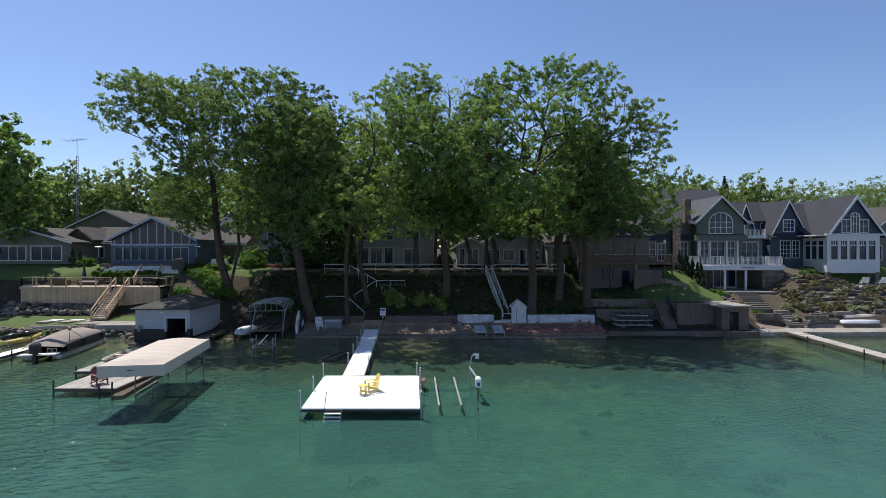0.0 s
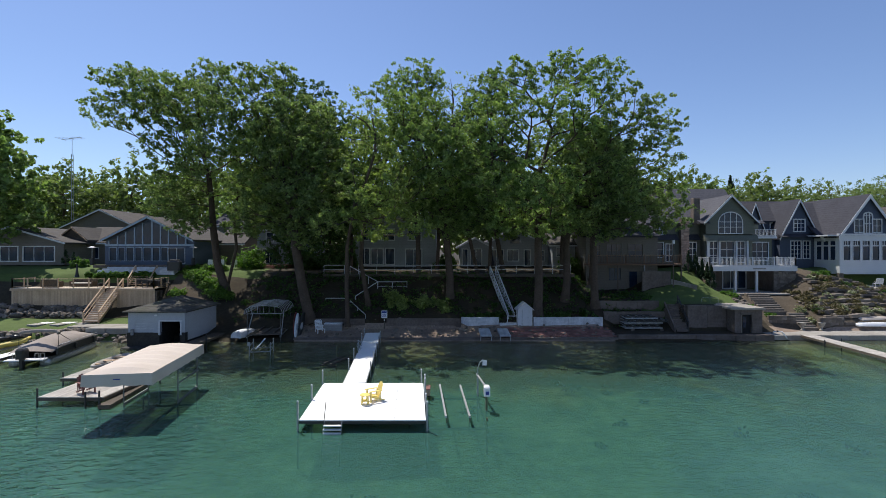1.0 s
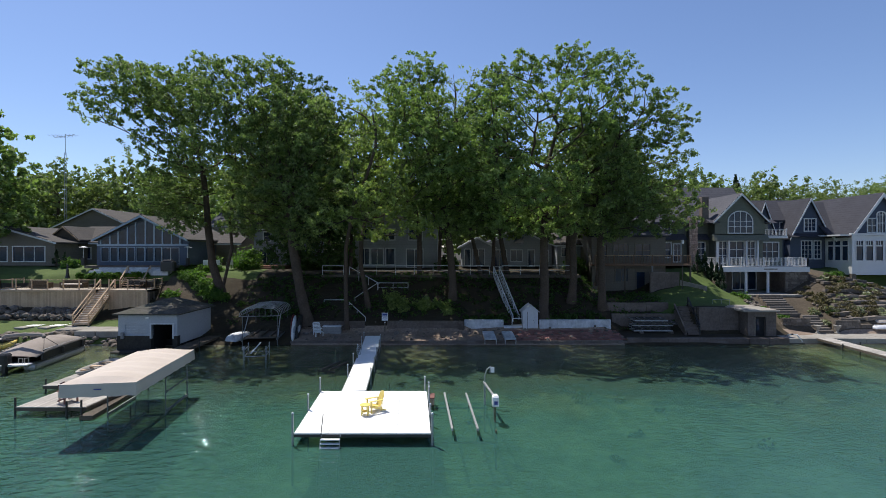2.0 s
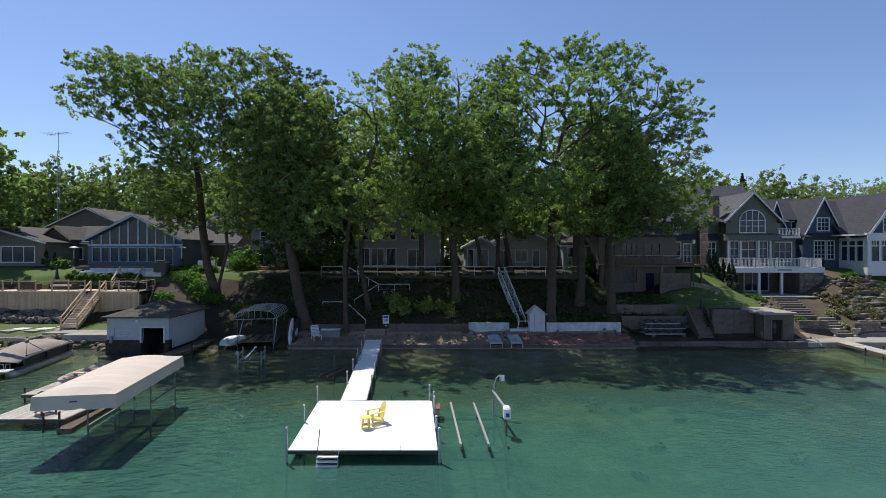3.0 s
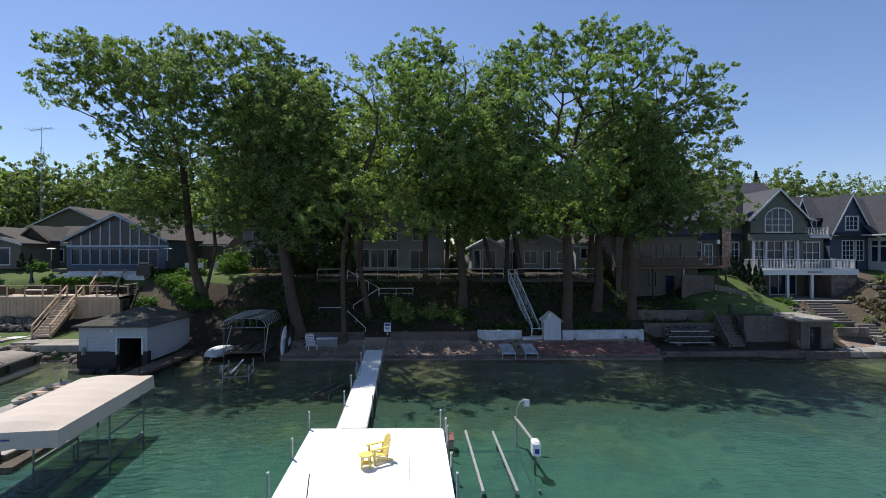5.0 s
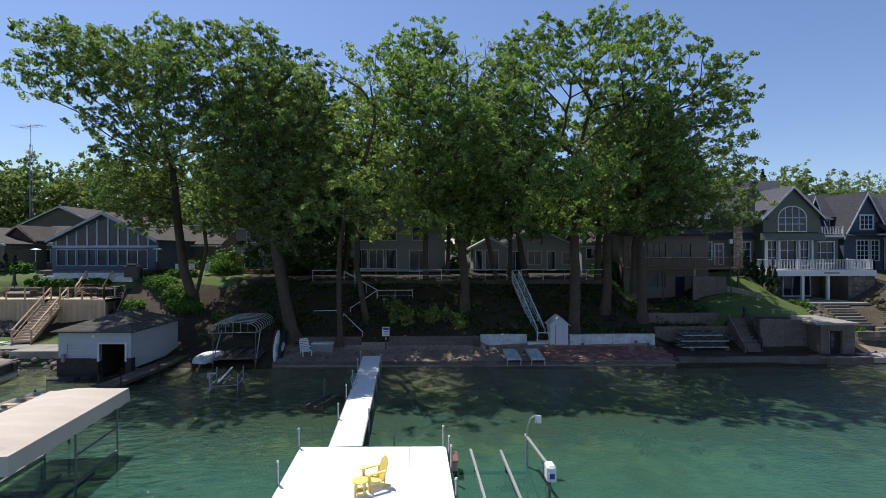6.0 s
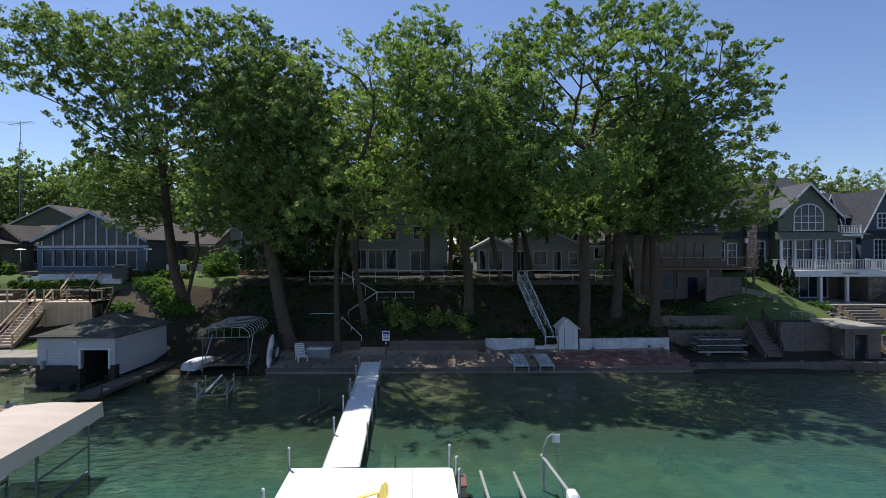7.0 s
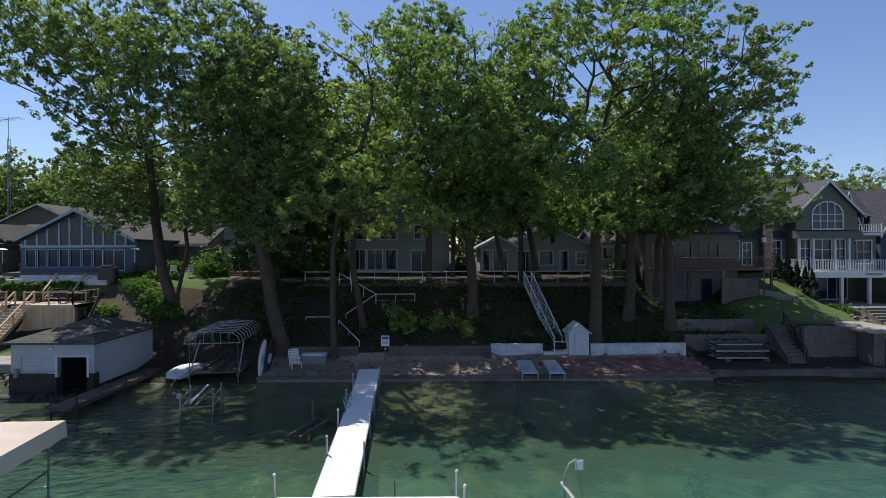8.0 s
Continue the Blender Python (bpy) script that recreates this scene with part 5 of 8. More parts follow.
def window(parent, x0, z0, x1, z1, y, nx=1, ny=1, frame=None, trim=0.11, pane=None, name="window", head=0.0):
    """Casing proud of the wall, pane set back, bars between the lights."""
    frame = frame or WHITE_PAINT
    s = Shape()
    for a, b, c, d in ((x0 - trim, x0, z0 - trim, z1 + trim), (x1, x1 + trim, z0 - trim, z1 + trim), (x0, x1, z0 - trim, z0), (x0, x1, z1, z1 + trim + head)):
        s.box(a, y - 0.05, c, b, y + 0.04, d)
    w = wpart(name, s, frame, parent)
    wpart("pane", Shape().box(x0, y + 0.045, z0, x1, y + 0.06, z1), pane or PANE, w)
    for i in range(1, nx):
        x = x0 + (x1 - x0) * i / nx
        wpart("muntin", Shape().box(x - 0.03, y - 0.01, z0, x + 0.03, y + 0.044, z1), frame, w)
    for j in range(1, ny):
        z = z0 + (z1 - z0) * j / ny
        wpart("muntin", Shape().box(x0, y - 0.008, z - 0.025, x1, y + 0.042, z + 0.025), frame, w)
    return w


def windowed_wall(parent, x0, x1, z0, z1, y, mat, wins, thick=0.2, frame=None, name="wall"):
    """wins: (x0, z0, x1, z1, nx, ny)."""
    wpart(name, wall_shape(x0, x1, z0, z1, y, thick, [w[:4] for w in wins]), mat, parent)
    for w in wins:
        window(parent, *w[:4], y, *(w[4:6] if len(w) > 4 else (1, 1)), frame=frame)


def arched_window(parent, cx, z0, z1, w, y, bars=3):
    """Half-round head on a wide window."""
    r = w / 2
    zs = z1 - r * 0.85
    out = [(cx - r, zs)] + [(cx - r * math.cos(a), zs + r * 0.85 * math.sin(a)) for a in np.linspace(0, math.pi, 15)[1:-1]] + [(cx + r, zs)]
    ring = [(cx - r, z0)] + out + [(cx + r, z0)]
    big = [(cx + (x - cx) * (1 + 0.2 / w), z0 - 0.1 + (z - z0) * (1 + 0.2 / (z1 - z0))) for x, z in ring]
    s = Shape()
    n = len(ring)
    for i in range(n):
        j = (i + 1) % n
        s.prism([(ring[i][0], y, ring[i][1]), (ring[j][0], y, ring[j][1]), (big[j][0], y, big[j][1]), (big[i][0], y, big[i][1])], (0, -0.09, 0))
    f = wpart("arched_window", s, WHITE_PAINT, parent)
    wpart("pane", Shape().prism([(x, y, z) for x, z in ring], (0, -0.02, 0)), PANE, f)
    for k in range(1, bars + 1):
        x = cx - r + w * k / (bars + 1)
        zt = zs + 0.85 * math.sqrt(max(0, r * r - (x - cx) ** 2))
        wpart("muntin", Shape().box(x - 0.035, y - 0.06, z0, x + 0.035, y - 0.021, zt), WHITE_PAINT, f)
    for z in (z0 + (zs - z0) * 0.55, zs + 0.05):
        wpart("muntin", Shape().box(cx - r, y - 0.058, z - 0.03, cx + r, y - 0.022, z + 0.03), WHITE_PAINT, f)


def gable_y(parent, x0, x1, y0, y1, eave, ridge, wall_mat, roof_mat, over=0.35, front=0.35, rake=0.22, xr=None, rake_mat=None, base=None):
    """Gable facing the lake: triangle wall at y0, roof slabs running back to y1, rake boards."""
    xr = (x0 + x1) / 2 if xr is None else xr
    tri = [(x0, y0, eave), (x1, y0, eave), (xr, y0, ridge)]
    if base is not None:
        tri = [(x0, y0, base), (x1, y0, base), (x1, y0, eave), (xr, y0, ridge), (x0, y0, eave)]
    wpart("gable_wall", Shape().prism(tri, (0, 0.2, 0)), wall_mat, parent)
    for xe, sgn in ((x0, -1), (x1, 1)):
        slope = (ridge - eave) / abs(xr - xe)
        xo, zo = xe + sgn * over, eave - slope * over
        wpart("roof", Shape().prism([(xr, y0 - front, ridge + 0.02), (xo, y0 - front, zo + 0.02), (xo, y0 - front, zo + 0.2), (xr, y0 - front, ridge + 0.2)], (0, y1 - y0 + front, 0)), roof_mat, parent)
        if rake:
            wpart("rake_board", Shape().prism([(xr, y0 - front - 0.01, ridge + 0.15), (xo, y0 - front - 0.01, zo + 0.15), (xo, y0 - front - 0.01, zo + 0.15 - rake), (xr, y0 - front - 0.01, ridge + 0.15 - rake * 1.2)], (0, -0.06, 0)), rake_mat or WHITE_PAINT, parent)


def ridge_x(parent, x0, x1, y0, y1, eave, ridge, roof_mat, over=0.4, end_mat=None, fascia=None):
    """Roof with its ridge along x."""
    ym = (y0 + y1) / 2
    for ye, sgn in ((y0, -1), (y1, 1)):
        slope = (ridge - eave) / abs(ym - ye)
        yo, zo = ye + sgn * over, eave - slope * over
        wpart("roof", Shape().prism([(x0 - over, ym, ridge + 0.02), (x0 - over, yo, zo + 0.02), (x0 - over, yo, zo + 0.2), (x0 - over, ym, ridge + 0.2)], (x1 - x0 + 2 * over, 0, 0)), roof_mat, parent)
    if fascia:
        slope = (ridge - eave) / (ym - y0)
        wpart("gutter", Shape().box(x0 - over, y0 - over - 0.1, eave - slope * over - 0.05, x1 + over, y0 - over - 0.005, eave - slope * over + 0.12), fascia, parent)
    if end_mat:
        for x in (x0, x1 - 0.2):
            wpart("end_wall", Shape().prism([(x, y0, eave), (x, y1, eave), (x, ym, ridge)], (0.2, 0, 0)), end_mat, parent)


def shell(parent, x0, x1, y0, y1, z0, z1, mat):
    """Side and back walls, and floors coloured black for the unlit inside behind the front wall."""
    wpart("side_wall", Shape().box(x0, y0 + 0.205, z0, x0 + 0.2, y1, z1), mat, parent)
    wpart("side_wall", Shape().box(x1 - 0.2, y0 + 0.205, z0, x1, y1, z1), mat, parent)
    wpart("back_wall", Shape().box(x0 + 0.205, y1 - 0.2, z0, x1 - 0.205, y1, z1), mat, parent)
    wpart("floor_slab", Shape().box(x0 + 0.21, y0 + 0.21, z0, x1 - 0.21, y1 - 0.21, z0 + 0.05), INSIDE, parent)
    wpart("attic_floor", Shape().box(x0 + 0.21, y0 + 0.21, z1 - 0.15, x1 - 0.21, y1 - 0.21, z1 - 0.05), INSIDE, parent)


def railing(parent, pts, height, mat, step=0.13, top=0.09, bar=0.03, post_every=2.2, rail_mat=None, name="railing", low=0.1, post_w=0.1):
    """Posts, top and bottom rail and balusters between pts (world)."""
    rail_mat = rail_mat or mat
    for a, b in zip(pts, pts[1:]):
        a, b = Vector(a), Vector(b)
        d = b - a
        r = wpart(name, Shape().beam(a + Vector((0, 0, height)), b + Vector((0, 0, height)), top, 0.05), rail_mat, parent)
        wpart("bottom_rail", Shape().beam(a + Vector((0, 0, low)), b + Vector((0, 0, low)), 0.04, 0.05), mat, r)
        n = max(1, round(d.length / post_every))
        for i in range(n + 1):
            p = a + d * i / n
            wpart("post", Shape().box(p.x - post_w / 2, p.y - post_w / 2, p.z, p.x + post_w / 2, p.y + post_w / 2, p.z + height + 0.08, c=0.01), mat, r)
        if step:
            m = max(1, int(d.length / step))
            for i in range(1, m):
                p = a + d * i / m
                wpart("baluster", Shape().box(p.x - bar / 2, p.y - bar / 2, p.z + low, p.x + bar / 2, p.y + bar / 2, p.z + height - 0.02), mat, r)


def sage_house():
    t = thing("lake_house", (33, 58, 6.1), "sage-green shingled house with arched gable window and white trim", "house")
    windowed_wall(t, 30.4, 35.9, 6.1, 9.1, 58.0, GREEN_SIDING, [(30.9, 6.5, 31.75, 8.9, 2, 3), (32.1, 6.2, 33.7, 8.9, 2, 3), (34.1, 6.5, 34.95, 8.9, 2, 3)])
    for x in (30.55, 31.92, 33.9, 35.2):
        wpart("column", Shape().box(x - 0.1, 57.72, 6.1, x + 0.1, 57.9, 9.05, c=0.02), WHITE_PAINT, t)
    # flared second storey over the ground floor
    wpart("skirt", Shape().prism([(30.1, 57.35, 9.0), (30.1, 58.0, 9.0), (30.1, 58.0, 9.75), (30.1, 57.75, 9.65)], (6.2, 0, 0)), GREEN_SIDING, t)
    wpart("wall", Shape().box(30.3, 57.75, 9.76, 36.0, 58.2, 11.3), GREEN_SIDING, t)
    gable_y(t, 30.3, 36.0, 57.75, 70, 11.3, 14.2, GREEN_SIDING, GREY_ROOF, over=0.4)
    arched_window(t, 33.15, 9.9, 12.3, 2.7, 57.74)
    for xe in (29.5, 35.9):
        wpart("eave_return", Shape().prism([(xe, 57.2, 11.0), (xe, 58.2, 11.0), (xe, 58.2, 11.45)], (1.1, 0, 0)), DARK_ROOF, t)
    shell(t, 30.4, 35.9, 58.0, 70, 6.1, 11.3, GREEN_SIDING)
    # rear block with the ridge across
    wpart("wall", Shape().box(26.5, 62.5, 6.1, 37.5, 70.0, 11.4), GREEN_SIDING, t)
    ridge_x(t, 27.5, 37.0, 61.5, 71.0, 11.3, 15.9, GREY_ROOF, end_mat=GREEN_SIDING)
    # wing towards the cottage
    windowed_wall(t, 24.6, 30.4, 6.1, 9.4, 59.2, GREEN_SIDING, [(25.3, 7.1, 25.95, 8.8, 1, 2), (26.35, 6.6, 27.1, 8.6, 2, 3), (29.1, 6.7, 29.9, 8.8, 2, 3)])
    windowed_wall(t, 24.6, 30.4, 9.5, 11.3, 59.3, GREEN_SIDING, [(25.3, 9.8, 25.95, 11.0, 2, 2)])
    for x0, x1 in ((24.3, 27.6), (28.8, 30.2)):
        wpart("pent_roof", Shape().prism([(x0, 58.5, 9.1), (x0, 59.3, 9.1), (x0, 59.3, 9.8)], (x1 - x0, 0, 0)), DARK_ROOF, t)
    shell(t, 24.6, 30.3, 59.2, 62.4, 6.1, 11.3, GREEN_SIDING)
    ridge_x(t, 24.2, 30.0, 59.2, 64.5, 11.3, 13.6, GREY_ROOF)
    rng = random.Random(4)
    ch = wpart("chimney", Shape().box(27.85, 58.55, 5.6, 28.75, 59.15, 11.7), OLD_SHADED_CONCRETE, t, "field stone chimney breast")
    z = 5.6
    while z < 11.6:
        h, x = rng.uniform(0.16, 0.26), 27.8
        while x < 28.65:
            w = min(rng.uniform(0.2, 0.42), 28.8 - x)
            wpart("stone", Shape().box(x + 0.01, 58.50 + rng.uniform(-0.03, 0.02), z + 0.01, x + w - 0.01, 58.6, min(z + h, 11.7) - 0.01, c=0.03), CHIMNEY_STONE, ch)
            x += w
        z += h
    wpart("chimney_cap", Shape().box(29.4, 58.7, 10.9, 30.15, 59.5, 14.1, c=0.05), OLD_SHADED_CONCRETE, t)
    # linking bay with balcony
    windowed_wall(t, 36.0, 39.2, 6.1, 9.3, 59.5, GREEN_SIDING, [(36.7, 6.7, 38.7, 8.8, 3, 2)])
    wpart("balcony_floor", Shape().box(36.0, 58.9, 9.305, 39.4, 61.6, 9.55), WHITE_PAINT, t)
    railing(t, [(36.1, 59.0, 9.55), (39.3, 59.0, 9.55)], 0.8, WHITE_PAINT, 0.16)
    windowed_wall(t, 36.0, 39.0, 9.56, 11.2, 61.7, GREEN_SIDING, [(37.0, 9.7, 38.4, 11.0, 2, 2)])
    # lower level behind the posts
    windowed_wall(t, 29.2, 38.4, 3.35, 6.0, 57.9, STONE, [(30.0, 3.5, 31.4, 5.5, 2, 1), (32.4, 3.5, 35.0, 5.6, 3, 1)], name="lower_wall")


sage_house()


def house_deck():
    t = thing("house_deck", (33.6, 56.2, 3.35), "white railed deck on posts over a dark lower patio", "deck")
    d = wpart("floor", Shape().box(28.9, 54.4, 6.0, 38.4, 57.6, 6.15), GREY_WOOD, t)
    wpart("fascia", Shape().box(28.85, 54.3, 5.62, 38.45, 54.39, 6.16), WHITE_PAINT, t)
    wpart("side_fascia", Shape().box(28.8, 54.4, 5.62, 28.89, 57.6, 6.16), WHITE_PAINT, t)
    railing(t, [(28.95, 57.5, 6.15), (28.95, 54.45, 6.15), (38.35, 54.45, 6.15), (38.35, 57.4, 6.15)], 0.95, WHITE_PAINT, 0.14)
    for x in (31.8, 34.15):
        wpart("column", Shape().box(x - 0.12, 54.45, 3.3, x + 0.12, 54.7, 5.7, c=0.02), WHITE_PAINT, t)
    rng = random.Random(7)
    for x0, x1 in ((29.0, 29.7), (36.0, 38.5)):
        w = wpart("stone_wall", Shape().box(x0, 54.55, 3.2, x1, 57.7, 5.99), OLD_SHADED_CONCRETE, t, "mortared field stone wall")
        z = 3.3
        while z < 5.55:
            h, x = rng.uniform(0.18, 0.3), x0
            while x < x1 - 0.05:
                ww = min(rng.uniform(0.25, 0.5), x1 - x)
                wpart("stone", Shape().box(x + 0.012, 54.5 + rng.uniform(-0.02, 0.02), z + 0.01, x + ww - 0.012, 54.58, min(z + h, 5.61) - 0.01, c=0.03), STONE, w)
                x += ww
            z += h
    wpart("sign_board", Shape().box(33.6, 54.27, 5.82, 35.0, 54.298, 5.98), GREY_SIDING, t, "small dark house sign")
    wpart("patio", Shape().box(29.2, 52.2, 3.2, 38.6, 57.8, 3.36), CONCRETE, t)


house_deck()


def navy_house():
    t = thing("lake_house", (47, 60, 5.8), "navy-blue house with steep gables and white windowed porch", "house")
    # left gable
    windowed_wall(t, 41.9, 46.5, 5.6, 9.7, 62.0, NAVY_SIDING, [(43.3, 6.9, 44.5, 9.0, 3, 4), (44.85, 6.9, 45.6, 9.0, 2, 4)])
    gable_y(t, 41.9, 46.5, 62.0, 70.0, 9.7, 14.1, NAVY_SIDING, DARK_ROOF, over=0.25, rake=0.28)
    window(t, 43.65, 10.3, 44.95, 11.7, 61.95, 3, 3, trim=0.13)
    shell(t, 41.9, 46.5, 62.0, 70.0, 5.6, 9.7, NAVY_SIDING)
    wpart("pent_roof", Shape().prism([(41.6, 61.2, 9.55), (41.6, 62.0, 9.55), (41.6, 62.0, 9.95)], (5.0, 0, 0)), DARK_ROOF, t)
    # link towards the sage house
    windowed_wall(t, 39.2, 41.9, 5.9, 9.4, 63.0, NAVY_SIDING, [(40.5, 6.9, 41.4, 8.7, 2, 3)])
    shell(t, 39.2, 41.9, 63.0, 70.0, 5.9, 9.4, NAVY_SIDING)
    gable_y(t, 37.9, 40.4, 62.8, 70, 10.2, 13.7, NAVY_SIDING, DARK_ROOF, over=0.15, rake=0.24, base=9.4)
    window(t, 38.6, 9.7, 39.5, 11.2, 62.75, 2, 3)
    windowed_wall(t, 41.5, 46.0, 9.6, 11.8, 64.5, NAVY_SIDING, [(42.4, 10.2, 43.5, 11.4, 3, 2)])
    ridge_x(t, 40.0, 47.0, 64.5, 71.5, 11.8, 14.4, DARK_ROOF)
    # great roof between the gables
    ridge_x(t, 45.5, 52.0, 60.6, 72.0, 9.75, 14.0, DARK_ROOF, over=0.2)
    wpart("soffit", Shape().box(44.9, 58.2, 9.56, 46.2, 61.9, 9.72), WHITE_PAINT, t)
    wpart("bracket", Shape().prism([(46.1, 60.1, 9.5), (46.1, 60.1, 8.9), (45.5, 60.1, 9.5)], (0, 0.12, 0)), WHITE_PAINT, t)
    # porch
    wins = []
    for k in range(5):
        x = 46.55 + 1.13 * k
        wins += [(x, 6.75, x + 0.78, 8.35, 1, 1), (x, 8.5, x + 0.78, 8.98, 3, 1)]
    wpart("porch_wall", wall_shape(46.1, 52.4, 5.25, 9.6, 58.0, 0.2, [w[:4] for w in wins]), WHITE_PAINT, t)
    for w in wins:
        window(t, *w[:4], 58.0, w[4], w[5], trim=0.05)
    shell(t, 46.1, 52.4, 58.0, 61.9, 5.25, 9.6, WHITE_PAINT)
    for y0 in (58.55, 59.6, 60.65):
        for z0, z1 in ((6.75, 8.35), (8.5, 8.98)):
            s = Shape()
            for a, b, c, d in ((y0 - 0.07, y0, z0 - 0.07, z1 + 0.07), (y0 + 0.75, y0 + 0.82, z0 - 0.07, z1 + 0.07), (y0, y0 + 0.75, z0 - 0.07, z0), (y0, y0 + 0.75, z1, z1 + 0.07)):
                s.box(46.04, a, c, 46.098, b, d)
            w = wpart("window", s, WHITE_PAINT, t)
            wpart("pane", Shape().box(46.08, y0, z0, 46.096, y0 + 0.75, z1), PANE, w)
    gable_y(t, 46.2, 52.9, 58.2, 72.0, 9.75, 14.3, NAVY_SIDING, DARK_ROOF, over=0.3, rake=0.4)
    wpart("frieze", Shape().box(45.9, 57.85, 9.61, 53.1, 58.18, 9.85), WHITE_PAINT, t)
    arched_window(t, 49.55, 9.95, 12.3, 0.95, 58.19, 2)
    window(t, 48.0, 10.0, 49.0, 11.5, 58.14, 2, 2, trim=0.1)
    window(t, 50.1, 10.0, 51.1, 11.5, 58.14, 2, 2, trim=0.1)
    # open lower level with stone piers
    for x in (46.1, 51.9):
        wpart("pier", Shape().box(x, 58.0, 3.7, x + 0.5, 58.5, 5.24, c=0.04), STONE, t)
    windowed_wall(t, 46.1, 52.4, 3.7, 5.24, 60.6, NAVY_SIDING, [(47.3, 3.8, 48.7, 5.0, 2, 1), (49.4, 3.8, 51.2, 5.0, 3, 1)], name="lower_wall")
    wpart("porch_floor", Shape().box(46.11, 58.01, 5.1, 52.39, 60.9, 5.24), WHITE_PAINT, t)


navy_house()


def far_house(name, place, x0, x1, y0, y1, z0, eave, ridge, wall_mat, roof_mat, label, wins=(), along="y", rake=0.18, xr=None, frame=None, over=0.45):
    t = thing(name, place, label, "house")
    windowed_wall(t, x0, x1, z0, eave, y0, wall_mat, wins, frame=frame)
    shell(t, x0, x1, y0, y1, z0, eave, wall_mat)
    if along == "y":
        gable_y(t, x0, x1, y0, y1, eave, ridge, wall_mat, roof_mat, over=over, rake=rake, xr=xr)
    else:
        ridge_x(t, x0, x1, y0, y1, eave, ridge, roof_mat, over=over, end_mat=wall_mat, fascia=WHITE_PAINT)
    return t


def blue_house():
    t = thing("lake_house", (-33.5, 55.5, 6.3), "blue gabled house with a full wall of glass", "house")
    x0, x1, xr, eave, ridge, y = -38.1, -28.2, -33.1, 9.0, 11.55, 55.5
    bars = [-37.7, -36.7, -35.8, -34.8, -33.9, -32.85, -31.9, -31.0, -30.0, -29.1]
    low = [(a + 0.1, 6.75, b - 0.1, 8.2, 1, 1) for a, b in zip(bars, bars[1:]) if not (-31.2 < a < -29.6)]
    low.append((-31.0, 6.45, -29.2, 8.15, 2, 1))
    wpart("wall", wall_shape(x0, x1, 6.3, 8.4, y, 0.2, [w[:4] for w in low]), BLUE_SIDING, t)
    for w in low:
        window(t, *w[:4], y, w[4], w[5], trim=0.05, frame=WHITE_PAINT if w[4] == 2 else PALE_BLUE)
    # glazed gable: sloped lights between upright bars
    top = lambda x: eave + (ridge - eave) * (1 - abs(x - xr) / (xr - x0)) - 0.32
    wpart("glazing_back", Shape().prism([(x0, y + 0.16, 8.4), (x1, y + 0.16, 8.4), (x1, y + 0.16, eave), (xr, y + 0.16, ridge), (x0, y + 0.16, eave)], (0, 0.06, 0)), BLUE_SIDING, t)
    for a, b in zip(bars, bars[1:]):
        a2, b2 = a + 0.08, b - 0.08
        if min(top(a2), top(b2)) < 8.75:
            continue
        w = wpart("window", Shape().prism([(a2, y + 0.02, 8.6), (b2, y + 0.02, 8.6), (b2, y + 0.02, top(b2)), (a2, y + 0.02, top(a2))], (0, 0.05, 0)), PANE, t, "tall sloped gable light")
    for x in bars:
        wpart("mullion", Shape().box(x - 0.075, y - 0.03, 8.4, x + 0.075, y + 0.155, top(x) + 0.15), PALE_BLUE, t)
    wpart("band", Shape().box(x0, y - 0.04, 8.4, x1, y + 0.15, 8.6), PALE_BLUE, t)
    gable_y(t, x0, x1, y + 0.23, 67, eave, ridge, BLUE_SIDING, BROWN_ROOF, over=0.2, front=0.75, rake=0.2, rake_mat=PALE_BLUE, xr=xr)
    shell(t, x0, x1, y, 67, 6.3, 8.9, BLUE_SIDING)


blue_house()
steps = thing("patio_steps", (-32, 54, 5.7), "broad pale steps and terrace before the blue house", "steps")
wpart("terrace", Shape().box(-38.6, 54.3, 6.0, -28.4, 55.45, 6.3), OLD_SHADED_CONCRETE, steps)
for k in range(3):
    wpart("step", Shape().box(-37.4 + 0.3 * k, 53.3 + 0.32 * k, 5.3, -29.2, 53.65 + 0.32 * k, 5.8 + 0.15 * k, c=0.01), WORN_WHITE, steps)
far_house("ranch_house", (-49, 57, 6.2), -55, -43.9, 57, 66, 6.2, 8.75, 10.5, SHADED_BEIGE_SIDING, BROWN_ROOF, "low beige ranch house with large lakeside windows",
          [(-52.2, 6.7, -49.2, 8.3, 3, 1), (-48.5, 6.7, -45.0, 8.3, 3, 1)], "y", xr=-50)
far_house("ranch_house", (-42, 63, 6.2), -46, -38.7, 62, 70, 6.2, 8.9, 10.8, SHADED_BEIGE_SIDING, BROWN_ROOF, "brown roofed wing with dark cedar gable", [(-45.0, 6.9, -43.5, 8.2, 2, 1)], "x")
far_house("house", (-50, 74, 6.3), -57, -45, 73, 84, 6.3, 11.0, 13.8, SHADED_BEIGE_SIDING, BROWN_ROOF, "plain tan gabled house behind the ranch", [], "y")
dorm = thing("cedar_gable", (-45.5, 60.5, 8.9), "dark cedar dormer gable on the ranch roof", "dormer")
gable_y(dorm, -47.2, -43.8, 60.5, 66, 9.2, 10.6, DARK_WOOD, BROWN_ROOF, over=0.3, rake=0.16, rake_mat=CEDAR, base=8.4)
far_house("house", (-27, 62, 6.1), -28.4, -25.4, 62, 70, 6.1, 8.8, 10.6, SHADED_BEIGE_SIDING, BROWN_ROOF, "tan shed-like house wing behind the hedge", [], "x")
